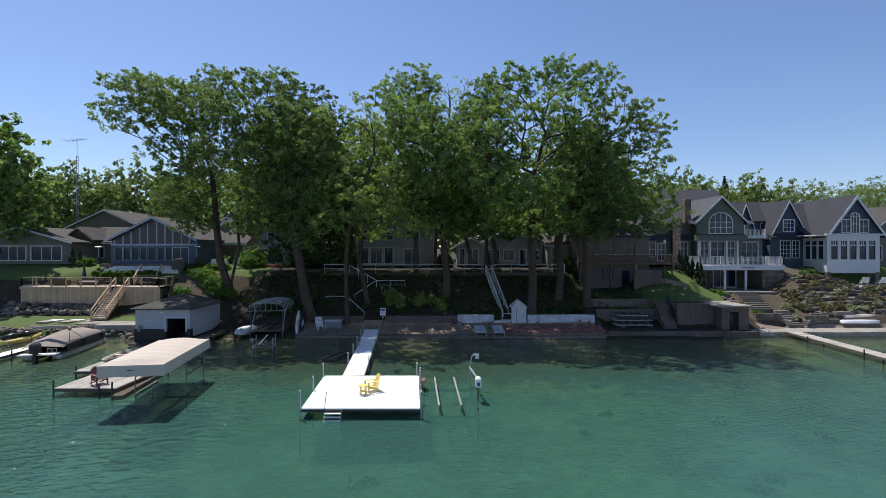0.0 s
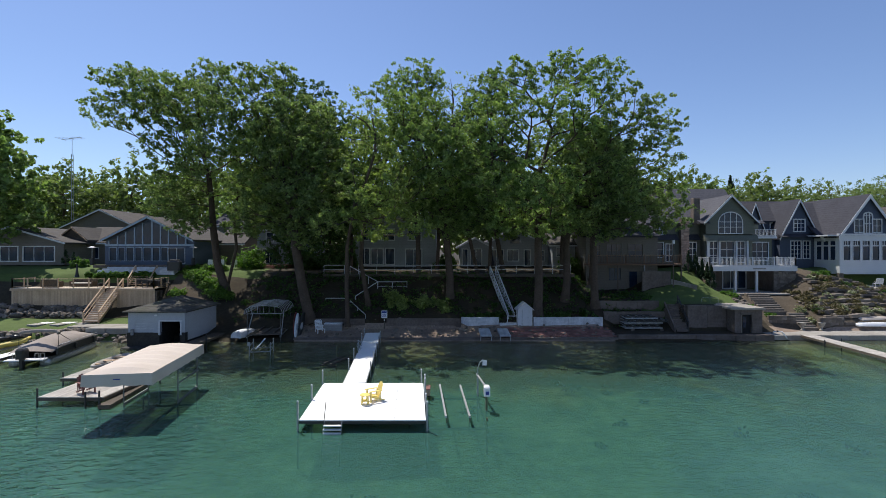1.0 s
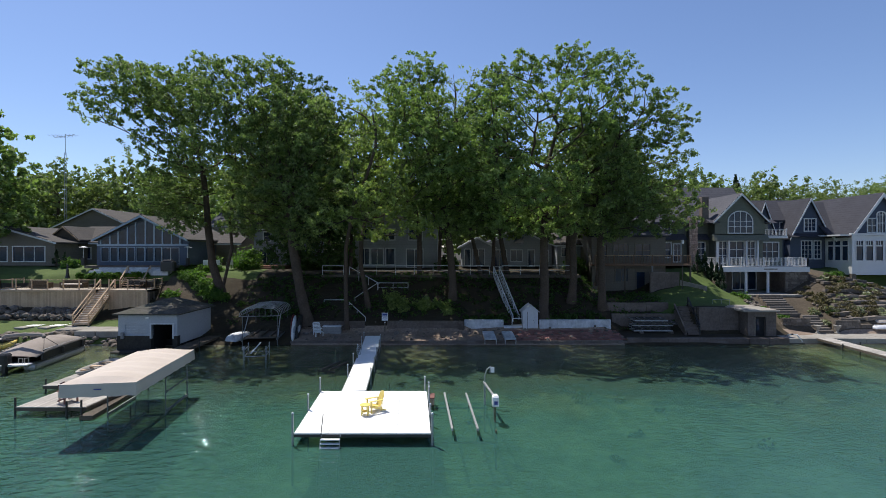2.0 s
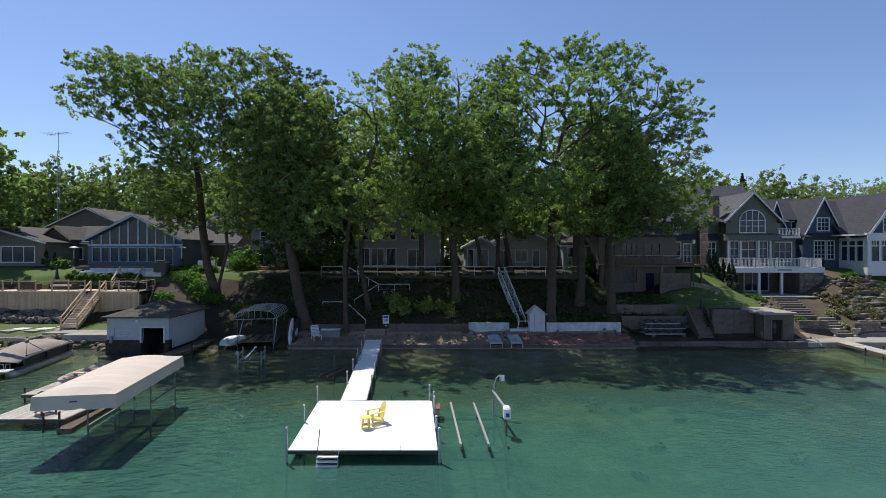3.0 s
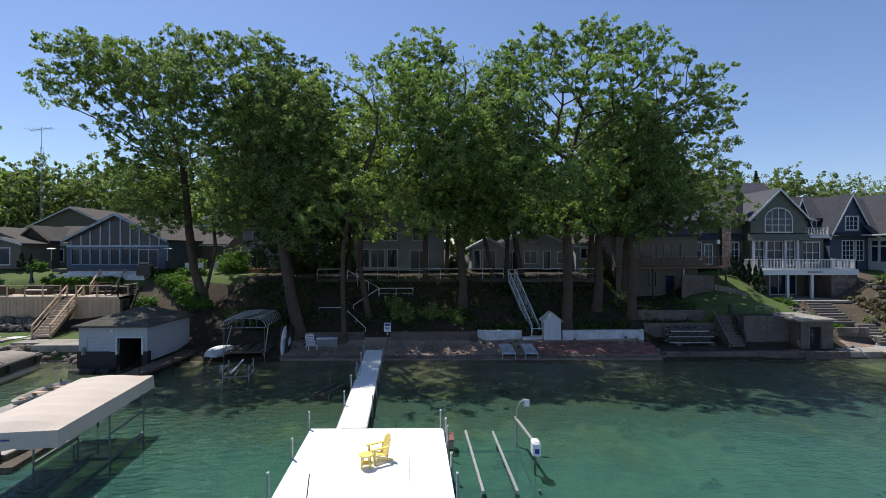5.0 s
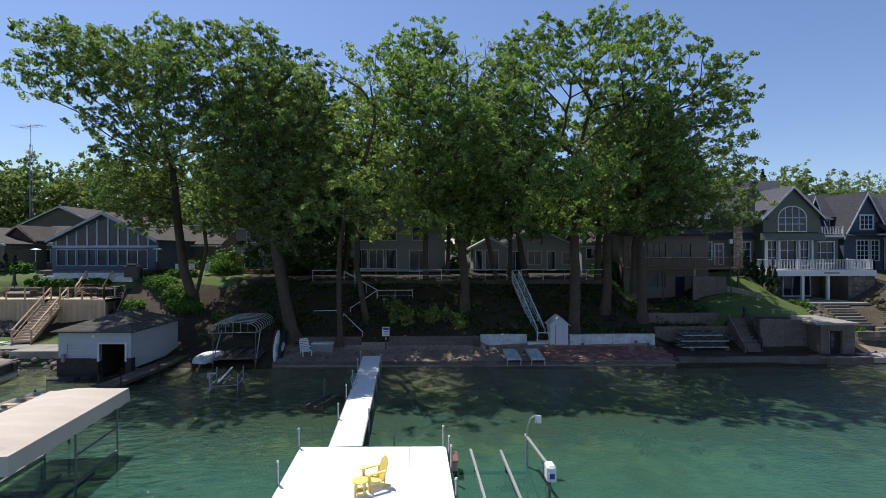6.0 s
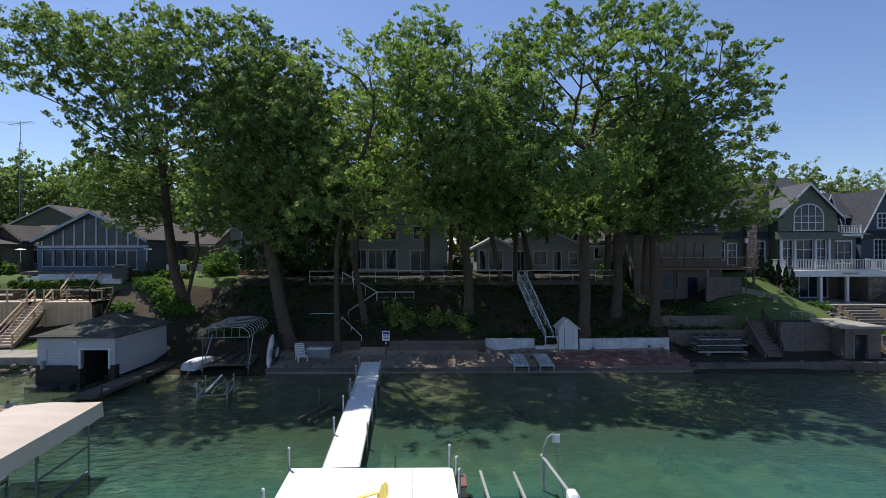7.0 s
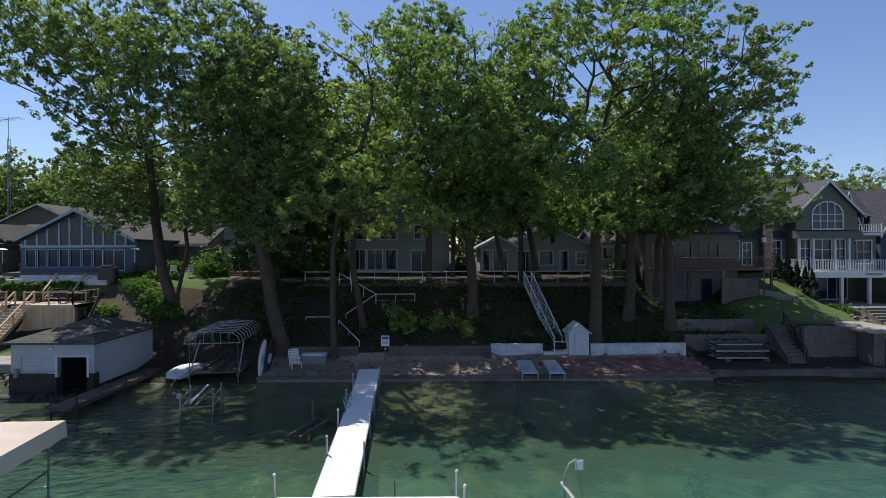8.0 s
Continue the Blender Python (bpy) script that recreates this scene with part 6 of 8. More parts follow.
far_house("house", (-29.5, 74, 6.2), -34.5, -25.5, 74, 82, 6.2, 11.6, 13.5, GREY_SIDING, DARK_ROOF, "dark grey two-storey house with white windows",
          [(-31.2, 9.9, -30.4, 11.2, 1, 2), (-29.6, 9.9, -28.8, 11.2, 1, 2), (-28.0, 9.9, -27.2, 11.2, 1, 2), (-30.6, 6.9, -29.2, 8.6, 2, 1)], "x")
far_house("cottage", (-20.5, 62, 5.9), -23.6, -17.0, 62, 70, 5.9, 10.6, 12.6, SHADED_WHITE_SIDING, DARK_ROOF, "white two-storey cottage half hidden by trees",
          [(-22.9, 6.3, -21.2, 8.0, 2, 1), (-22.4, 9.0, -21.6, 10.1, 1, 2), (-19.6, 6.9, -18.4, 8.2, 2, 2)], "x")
far_house("cottage", (-6.2, 61.5, 5.8), -11.2, -1.2, 61.5, 70, 5.8, 11.0, 13.2, SHADED_WHITE_SIDING, DARK_ROOF, "pale two-storey cottage with broad lakeside windows",
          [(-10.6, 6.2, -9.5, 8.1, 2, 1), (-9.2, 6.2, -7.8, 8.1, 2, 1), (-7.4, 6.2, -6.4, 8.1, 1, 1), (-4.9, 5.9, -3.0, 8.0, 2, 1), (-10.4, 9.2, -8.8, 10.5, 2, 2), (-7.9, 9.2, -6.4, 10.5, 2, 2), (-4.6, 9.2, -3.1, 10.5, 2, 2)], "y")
cot = far_house("cottage", (8.2, 62, 5.9), 4.6, 12.8, 62, 71, 5.9, 8.5, 10.4, SHADED_WHITE_SIDING, DARK_ROOF, "white gabled cottage with dark roof above the bluff",
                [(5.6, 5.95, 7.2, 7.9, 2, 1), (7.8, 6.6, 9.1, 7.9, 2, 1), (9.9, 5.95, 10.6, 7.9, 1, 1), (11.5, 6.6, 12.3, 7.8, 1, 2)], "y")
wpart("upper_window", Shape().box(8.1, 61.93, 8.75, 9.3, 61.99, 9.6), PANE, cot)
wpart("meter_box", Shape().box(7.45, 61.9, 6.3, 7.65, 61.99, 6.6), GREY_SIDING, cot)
far_house("cottage_porch", (4.0, 61, 5.9), 1.8, 5.4, 61, 66, 5.9, 8.35, 9.3, SHADED_WHITE_SIDING, SHADED_WHITE_SIDING, "white enclosed porch with tall corner windows", [(2.1, 6.1, 2.7, 8.0, 1, 1), (3.1, 6.1, 4.4, 8.0, 2, 1)], "y")


def beige_cottage():
    t = thing("cottage", (19.8, 56, 3.1), "shaded beige cottage with brown balcony and walkout level", "house")
    windowed_wall(t, 15.8, 23.9, 3.0, 9.5, 56.0, SHADED_BEIGE_SIDING, [(18.2, 7.2, 19.8, 8.6, 3, 2), (20.6, 7.2, 22.2, 8.6, 2, 2), (18.4, 4.5, 19.75, 5.9, 2, 1), (20.7, 3.3, 21.6, 5.5, 1, 1), (16.4, 7.2, 17.4, 8.5, 1, 2)], frame=SHADED_BEIGE_SIDING)
    shell(t, 15.8, 23.9, 56.0, 66, 3.0, 9.5, SHADED_BEIGE_SIDING)
    ridge_x(t, 15.8, 23.9, 56.0, 66.0, 9.5, 11.6, DARK_ROOF, end_mat=SHADED_BEIGE_SIDING)
    wpart("porch_post", Shape().box(21.75, 54.55, 3.1, 21.9, 54.7, 6.3), GREY_SIDING, t)
    b = wpart("balcony", Shape().box(15.6, 54.5, 6.25, 26.0, 55.95, 6.42), BROWN_WOOD, t, "brown timber balcony")
    railing(t, [(15.7, 54.55, 6.42), (25.9, 54.55, 6.42)], 0.95, BROWN_WOOD, 0.16, rail_mat=CEDAR)
    for x in (16.0, 18.9, 25.9):
        wpart("balcony_post", Shape().box(x - 0.07, 54.56, 3.1, x + 0.07, 54.7, 6.24), DARK_WOOD, t)


beige_cottage()
wing = far_house("cottage_wing", (14.2, 60, 5.6), 12.95, 15.7, 60, 66, 5.6, 8.6, 9.9, SHADED_WHITE_SIDING, BROWN_ROOF, "sunlit white sided cottage end behind the trunks", [(13.5, 7.2, 14.3, 8.2, 1, 1)], "x")
far_house("house", (57, 62, 5.8), 54.0, 64, 62, 72, 3.8, 9.5, 13.5, SHADED_BEIGE_SIDING, BROWN_ROOF, "tan neighbouring house with brown roof", [(54.8, 6.6, 56.2, 8.4, 2, 2), (57.4, 6.6, 58.8, 8.4, 2, 2)], "y")


# ---- cedar terrace deck with its stairs ----
def terrace(name, x0, x1, y0, y1, zf, zb, label, rails, boards_x=0.15):
    t = thing(name, ((x0 + x1) / 2, y0, zb), label, "deck")
    n = int((y1 - y0) / 0.15)
    for k in range(n):
        wpart("board", Shape().box(x0 - 0.05, y0 + k * 0.15 + 0.005, zf - 0.035, x1 + 0.05, y0 + (k + 1) * 0.15 - 0.005, zf), CEDAR_DECK, t)
    wpart("fascia", Shape().box(x0 - 0.05, y0 - 0.035, zf - 0.26, x1 + 0.05, y0 - 0.002, zf - 0.04), CEDAR, t)
    m = int((x1 - x0) / boards_x)
    sk = Shape().box(x0 + 0.1, y0 + 0.16, zb, x1 - 0.1, y1 - 0.1, zf - 0.26)
    body = wpart("understructure", sk, DARK_WOOD, t)
    for k in range(m):
        a = x0 + (x1 - x0) * k / m
        wpart("clad_board", Shape().box(a + 0.006, y0 + 0.12, zb, a + (x1 - x0) / m - 0.006, y0 + 0.158, zf - 0.2), CEDAR, t)
    railing(t, rails, 0.92, CEDAR, 0, top=0.14, post_every=1.6, low=0.12)
    return t


terrace("terrace_deck", -43.6, -34.2, 49.8, 53.2, 4.13, 2.1, "long cedar terrace deck with vertical board skirt", [(-43.5, 52.6, 4.13), (-43.5, 49.9, 4.13), (-34.3, 49.9, 4.13)])
terrace("terrace_deck", -32.9, -29.1, 49.6, 52.4, 4.13, 2.1, "square cedar deck beside the stairs", [(-32.8, 49.7, 4.13), (-29.2, 49.7, 4.13), (-29.2, 52.3, 4.13)])
lat = thing("deck_skirt", (-29.0, 51, 2.4), "dark open timber side under the cedar deck", "deck skirt")
for k in range(4):
    wpart("post", Shape().box(-29.07, 49.75 + 0.85 * k, 2.2, -28.93, 49.88 + 0.85 * k, 3.85), DARK_WOOD, lat)


def straight_stair(name, foot, head, width, n, label, mat, rail_mat, rail=0.92, rails=True, step_mat=None, closed=False, posts=3, side=(-1, 1), stringer_mat=None):
    """Stairs from foot to head (world; middle of the flight)."""
    a, b = Vector(foot), Vector(head)
    t = thing(name, foot, label, "stairs")
    run = Vector((b.x - a.x, b.y - a.y, 0))
    d = run.normalized()
    s = Vector((d.y, -d.x, 0))
    for k in range(n):
        p = a + run * (k + 0.5) / n + Vector((0, 0, (b.z - a.z) * (k + 1) / n))
        q = run.length / n / 2 + 0.02
        corners = [p + s * i * width / 2 + d * j * q for i, j in ((-1, -1), (1, -1), (1, 1), (-1, 1))]
        wpart("tread", Shape().prism([(c.x, c.y, p.z - 0.045) for c in corners], (0, 0, 0.045)), step_mat or mat, t)
        if closed:
            e = p - d * q
            wpart("riser", Shape().prism([tuple(e + s * width / 2 + Vector((0, 0, -0.05))), tuple(e - s * width / 2 + Vector((0, 0, -0.05))), tuple(e - s * width / 2 - Vector((0, 0, (b.z - a.z) / n))), tuple(e + s * width / 2 - Vector((0, 0, (b.z - a.z) / n)))], d * 0.03), mat, t)
    for k in side:
        off = s * k * (width / 2 + 0.03)
        wpart("stringer", Shape().beam(a + off + Vector((0, 0, -0.02)), b + off + Vector((0, 0, -0.08)), 0.05, 0.26), stringer_mat or mat, t)
        if rails:
            h = Vector((0, 0, rail))
            r = wpart("handrail", Shape().beam(a + off + h, b + off + h, 0.12, 0.06), rail_mat, t)
            for i in range(posts):
                p = a + (b - a) * (i / (posts - 1)) + off
                wpart("post", Shape().box(p.x - 0.05, p.y - 0.05, p.z - 0.1, p.x + 0.05, p.y + 0.05, p.z + rail - 0.03), rail_mat, r)
            wpart("middle_rail", Shape().beam(a + off + h * 0.5, b + off + h * 0.5, 0.04, 0.06), rail_mat, r)
    return t


straight_stair("stairs", (-33.0, 46.3, 1.25), (-33.55, 50.6, 4.13), 1.25, 16, "cedar stairs with handrails up to the terrace", CEDAR, CEDAR, closed=True, step_mat=CEDAR_DECK)
straight_stair("stairs", (-32.1, 52.0, 4.2), (-32.3, 53.6, 5.5), 2.1, 7, "short cedar flight from terrace to lawn", CEDAR, CEDAR, rail=0.8, posts=2)


# ---- boathouse ----
def boathouse():
    t = thing("boathouse", (-23.9, 41.1, 0), "low white boathouse with mossy hip roof and open boat door", "boathouse")
    x0, x1, y0, y1, e = -26.15, -21.5, 41.1, 46.6, 2.88
    wpart("front_wall", wall_shape(x0, x1, 1.2, e, y0, 0.2, [(-25.6, 1.3, -24.05, 2.1), (-23.5, 1.15, -21.85, 2.1)]), SHADED_WHITE, t)
    wpart("side_wall", Shape().box(x1 - 0.2, y0 + 0.202, 0.5, x1, y1, e), SHADED_WHITE, t)
    wpart("side_wall", Shape().box(x0, y0 + 0.202, 0.5, x0 + 0.2, y1, e), SHADED_WHITE, t)
    wpart("back_wall", Shape().box(x0 + 0.202, y1 - 0.2, 0.5, x1 - 0.202, y1, e), WHITE_PAINT, t)
    # floor and partition painted black as the boathouse's inner darkness
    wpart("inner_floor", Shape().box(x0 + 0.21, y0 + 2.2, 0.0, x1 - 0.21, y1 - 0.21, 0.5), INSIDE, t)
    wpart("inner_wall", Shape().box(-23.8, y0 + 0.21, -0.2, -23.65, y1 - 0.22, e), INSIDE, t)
    # near-black colour paints the shade under the boathouse walls
    f = wpart("foundation", Shape().box(x0 - 0.05, y0 - 0.08, -0.6, -23.55, y0 + 0.35, 1.195), WET_SHADED_WOOD, t)
    wpart("foundation", Shape().box(-21.83, y0 - 0.08, -0.6, x1 + 0.05, y0 + 0.35, 1.195), WET_SHADED_WOOD, t)
    d = wpart("roll_door", Shape().box(-25.6, y0 + 0.06, 1.3, -24.05, y0 + 0.12, 2.1), SHADED_WHITE, t)
    for k in range(1, 4):
        wpart("door_rib", Shape().box(-25.6, y0 + 0.045, 1.3 + k * 0.2, -24.05, y0 + 0.058, 1.325 + k * 0.2), WORN_WHITE, d)
    for a, b in ((-23.62, -23.5), (-21.85, -21.73)):
        wpart("door_jamb", Shape().box(a, y0 - 0.1, 1.0, b, y0 + 0.1, 2.1), WHITE_PAINT, t)
    wpart("door_head", Shape().box(-23.62, y0 - 0.03, 2.102, -21.73, y0 + 0.1, 2.2), WHITE_PAINT, t)
    o, r = 0.3, 3.9
    xm = (x0 + x1) / 2
    ring = lambda z: [(x0 - o, y0 - o, z), (x1 + o, y0 - o, z), (x1 + o, y1 + o, z), (x0 - o, y1 + o, z)]
    s = Shape().add(ring(e - 0.02) + ring(e + 0.08) + [(xm, y0 + 2.6, r), (xm, y1 - 1.6, r)],
                    [(3, 2, 1, 0), (0, 1, 5, 4), (1, 2, 6, 5), (2, 3, 7, 6), (3, 0, 4, 7), (4, 5, 8), (5, 6, 9, 8), (6, 7, 9), (7, 4, 8, 9)])
    wpart("roof", s, MOSSY_ROOF, t)
    wpart("soffit_lamp", Shape().box(-23.95, y0 - 0.12, 2.55, -23.75, y0 - 0.002, 2.68, c=0.02), WHITE_PLASTIC, t)
    wpart("pier", Shape().box(x0 - 0.1, y0 - 0.9, -0.6, -24.5, y0 - 0.09, 0.12, c=0.06), WET_SHADED_WOOD, t, "wet concrete footing coloured dark for shade")
    wpart("pier", Shape().box(-24.2, y0 - 0.8, -0.6, -23.6, y0 - 0.09, 0.2, c=0.05), WET_SHADED_WOOD, t, "wet concrete footing coloured dark for shade")
    wpart("door_post", Shape().box(-24.0, y0 - 0.07, 0.98, -23.64, y0 - 0.002, 1.32), SHADED_WHITE, t)
    wpart("meter_box", Shape().box(-25.83, y0 - 0.25, 1.0, -25.63, y0 - 0.04, 1.5, c=0.03), GREY_SIDING, t)


boathouse()
plank_dock("plank_dock", (-21.05, 37.3, 0), 1.15, 8.2, 0.5, "dark weathered plank walk beside the boathouse", 0, mat=DARK_WOOD, legs=((-0.05, 0.3, 0.5), (1.2, 0.3, 0.45), (1.2, 4.0, 0.5)))


# ---- shore walls ----
def wall_thing(name, x0, y0, x1, y1, z0, z1, mat, label, course=0.0, joint=0.0):
    """A low wall; with course and joint it is laid from separate blocks."""
    t = thing(name, ((x0 + x1) / 2, y0, z0), label, "retaining wall", kind="structure")
    if course:
        wpart("core", Shape().box(x0 + 0.03, y0 + 0.03, z0, x1 - 0.03, y1, z1 - 0.02), OLD_SHADED_CONCRETE, t)
        rng = random.Random(int(x0 * 10) + 99)
        z, row = z0, 0
        while z < z1 - 0.04:
            h = min(course * rng.uniform(0.85, 1.15), z1 - z)
            x = x0 - (joint / 2 if row % 2 else 0)
            while x < x1 - 0.02:
                w = joint * rng.uniform(0.75, 1.25)
                a, b = max(x, x0), min(x + w, x1)
                if b - a > 0.06:
                    wpart("block", Shape().box(a + 0.008, y0 + rng.uniform(-0.025, 0.015), z + 0.006, b - 0.008, y0 + 0.2, z + h - 0.006, c=0.02), mat, t)
                x += w
            z += h
            row += 1
    else:
        n = max(1, int((x1 - x0) / 1.6))
        for k in range(n):
            a, b = x0 + (x1 - x0) * k / n, x0 + (x1 - x0) * (k + 1) / n
            dz = 0.05 * noise.noise(Vector((a, y0, 2)))
            wpart("panel", Shape().box(a + 0.004, y0 + 0.01 * (k % 2), z0, b - 0.004, y1, z1 + dz, c=0.025), mat, t)
    return t


wall_thing("retaining_wall", -12.4, 46.5, -7.6, 46.8, 0.4, 1.55, OLD_SHADED_CONCRETE, "dark concrete block wall behind the beach", 0.2, 0.42)
wall_thing("retaining_wall", -5.6, 46.45, 1.35, 46.75, 0.4, 1.58, OLD_SHADED_CONCRETE, "low dark block wall under the shrubs", 0.2, 0.42)
wall_thing("white_wall", 1.4, 47.2, 5.0, 47.55, 0.6, 1.58, WORN_WHITE, "worn white painted garden wall")
wall_thing("white_wall", 5.02, 47.0, 6.7, 47.5, 0.55, 1.05, WORN_WHITE, "low white painted plinth at the stair foot")
wall_thing("white_wall", 8.2, 46.8, 14.7, 47.15, 0.55, 1.62, WORN_WHITE, "long worn white painted garden wall")
wall_thing("concrete_wall", 15.2, 48.0, 21.6, 48.35, 0.4, 2.0, OLD_SHADED_CONCRETE, "stained lower concrete retaining wall", )
wall_thing("concrete_wall", 14.6, 48.9, 20.9, 49.2, 1.9, 2.95, OLD_SHADED_CONCRETE, "stained upper concrete retaining wall")
wall_thing("concrete_wall", 22.42, 46.35, 26.05, 46.68, 0.4, 2.78, OLD_SHADED_CONCRETE, "tall shaded concrete retaining wall")
wall_thing("sea_wall", -13.4, 43.65, 15.0, 43.95, -0.5, 0.3, OLD_SHADED_CONCRETE, "low dark stone edge along the beach", 0.28, 0.7)
# shade on this stretch is in the darker concrete colour
wall_thing("sea_wall", 15.02, 43.7, 28.7, 44.2, -0.5, 0.5, OLD_SHADED_CONCRETE, "shaded concrete sea wall")
wall_thing("sea_wall", 28.72, 43.9, 62.0, 46.3, -0.5, 0.46, CONCRETE, "sunlit concrete shore walk")
wall_thing("stone_wall", 30.4, 47.0, 33.0, 47.3, 0.4, 1.75, STONE, "dry stone garden wall by the steps", 0.24, 0.45)
wall_thing("stone_wall", 35.0, 46.7, 37.3, 47.0, 0.4, 1.6, STONE, "dry stone garden wall beside the steps", 0.24, 0.5)
wall_thing("stone_wall", 37.32, 46.7, 38.4, 47.0, 0.4, 1.2, STONE, "dry stone garden wall stepping down", 0.24, 0.5)
wall_thing("stone_wall", 38.42, 46.7, 52.0, 47.0, 0.4, 0.85, STONE, "long low dry stone garden wall", 0.22, 0.5)
wall_thing("stone_wall", 47.0, 53.0, 58.0, 53.3, 2.2, 3.85, OLD_SHADED_CONCRETE, "patio retaining wall", 0.3, 0.6)


def stone_steps(name, x0, x1, y0, y1, z0, z1, n, label, mat):
    t = thing(name, ((x0 + x1) / 2, y0, z0), label, "steps", kind="structure")
    for k in range(n):
        a = y0 + (y1 - y0) * k / n
        z = z0 + (z1 - z0) * (k + 1) / n
        wpart("step", Shape().box(x0 + 0.04 * (k % 2), a, z - 0.5, x1 - 0.05 * (k % 3), a + (y1 - y0) / n + 0.12, z, c=0.02), mat, t)


stone_steps("stone_steps", 33.3, 34.8, 46.6, 48.7, 0.5, 1.8, 7, "narrow stone steps between garden walls", STONE)
stone_steps("stone_steps", 31.2, 33.5, 48.9, 51.9, 1.75, 3.42, 9, "broad stone steps to the patio", STONE)
straight_stair("concrete_stairs", (21.66, 45.8, 0.45), (21.78, 48.1, 2.7), 1.0, 11, "concrete stairs with pipe handrail", OLD_SHADED_CONCRETE, DARK_METAL, rail=0.85, closed=True, side=(1,))
side = thing("stair_cheek", (21.6, 47.0, 0.4), "concrete stair sides against the shaded wall", "stair wall", kind="structure")
wpart("cheek", Shape().prism([(20.95, 45.8, 0.3), (20.95, 45.8, 0.8), (21.05, 48.2, 2.95), (21.05, 48.2, 0.3)], (0.14, 0, 0)), OLD_SHADED_CONCRETE, side)
wpart("cheek", Shape().prism([(22.27, 46.72, 0.3), (22.27, 46.72, 2.75), (22.27, 48.4, 2.85), (22.27, 48.4, 0.3)], (0.14, 0, 0)), OLD_SHADED_CONCRETE, side)


def stone_cabin():
    t = thing("boat_cabin", (27.3, 45.2, 0.4), "flat-roofed concrete cabin with dark doorway at the sea wall", "cabin")
    wpart("front_wall", wall_shape(26.1, 28.6, 0.35, 2.55, 45.2, 0.22, [(26.75, 0.4, 27.65, 2.1)]), OLD_SHADED_CONCRETE, t)
    wpart("side_wall", Shape().box(26.1, 45.425, 0.35, 26.32, 49, 2.55), OLD_SHADED_CONCRETE, t)
    wpart("side_wall", Shape().box(28.38, 45.425, 0.35, 28.6, 49, 2.55), OLD_SHADED_CONCRETE, t)
    wpart("back_wall", Shape().box(26.325, 48.8, 0.35, 28.375, 49, 2.55), OLD_SHADED_CONCRETE, t)
    wpart("roof_slab", Shape().box(25.6, 45.0, 2.555, 28.8, 49.2, 2.72, c=0.03), CONCRETE, t)
    for x in (26.66, 27.652):
        wpart("door_jamb", Shape().box(x, 45.16, 0.4, x + 0.09, 45.3, 2.1), STONE, t)
    wpart("lintel", Shape().box(26.6, 45.15, 2.105, 27.8, 45.3, 2.25), STONE, t)
    # door slab in black, painting the shade of the doorway
    d = wpart("door", Shape().box(26.78, 45.36, 0.42, 27.62, 45.4, 2.08), INSIDE, t, "recessed door coloured black for the unlit doorway")
    wpart("glass", Shape().box(26.95, 45.345, 0.9, 27.2, 45.358, 1.9), PANE, d)
    # pipe rail on the roof
    for x in (25.7, 26.5, 27.3):
        wpart("rail_post", Shape().tube([(x - 0.6, 48.9, 2.7), (x - 0.6, 48.9, 3.25)], 0.02, 6), GALVANISED, t)
    wpart("rail", Shape().tube([(25.1, 48.9, 3.25), (26.7, 48.9, 3.25)], 0.02, 6), GALVANISED, t)


stone_cabin()


def shed():
    t = thing("garden_shed", (7.4, 46.9, 0.7), "tiny white gabled shed between the white walls", "shed")
    x0, x1, y0, y1 = 6.72, 8.08, 46.85, 48.1
    for a, b in ((x0, 7.1), (7.75, x1)):
        wpart("front_wall", Shape().box(a, y0, 0.6, b, y0 + 0.06, 2.4), WHITE_PAINT, t)
    wpart("gable_wall", Shape().prism([(x0, y0, 2.4), (x1, y0, 2.4), ((x0 + x1) / 2, y0, 2.95)], (0, 0.06, 0)), WHITE_PAINT, t)
    d = wpart("door", Shape().box(7.11, y0 + 0.02, 0.62, 7.74, y0 + 0.06, 2.38), WHITE_PAINT, t, "narrow white door ajar")
    wpart("handle", Shape().tube([(7.68, y0 + 0.0, 1.5), (7.68, y0 + 0.015, 1.62)], 0.015, 6), DARK_METAL, d)
    # black strip on the door paints the shade of its gap
    wpart("door_gap", Shape().box(7.1, y0 + 0.0, 0.65, 7.13, y0 + 0.018, 2.35), INSIDE, d)
    for x in (x0, x1 - 0.06):
        wpart("side_wall", Shape().box(x, y0 + 0.062, 0.6, x + 0.06, y1, 2.4), WHITE_PAINT, t)
    wpart("back_wall", Shape().box(x0, y1 + 0.002, 0.6, x1, y1 + 0.06, 2.4), WHITE_PAINT, t)
    xm = (x0 + x1) / 2
    for xe in (x0 - 0.15, x1 + 0.15):
        wpart("roof", Shape().prism([(xm, y0 - 0.15, 2.97), (xe, y0 - 0.15, 2.28), (xe, y0 - 0.15, 2.34), (xm, y0 - 0.15, 3.04)], (0, y1 - y0 + 0.3, 0)), WHITE_PAINT, t)


shed()
straight_stair("hillside_stairs", (6.2, 47.75, 1.1), (4.95, 52.6, 5.45), 0.56, 17, "steep white-edged timber stairs up the bluff", WORN_WHITE, WORN_WHITE, side=(-1, 1), step_mat=GREY_WOOD, posts=5, rail=0.8)
landing = thing("stair_landing", (6.3, 47.4, 1.0), "small pale landing at the stair foot", "landing")
wpart("board", Shape().box(5.7, 47.0, 1.06, 6.7, 47.7, 1.12), GREY_WOOD, landing)
for x in (5.75, 6.65):
    wpart("post", Shape().box(x - 0.03, 47.0, 1.12, x + 0.03, 47.06, 1.75), WORN_WHITE, landing)
wpart("rail", Shape().box(5.75, 47.0, 1.7, 6.65, 47.06, 1.76), WORN_WHITE, landing)


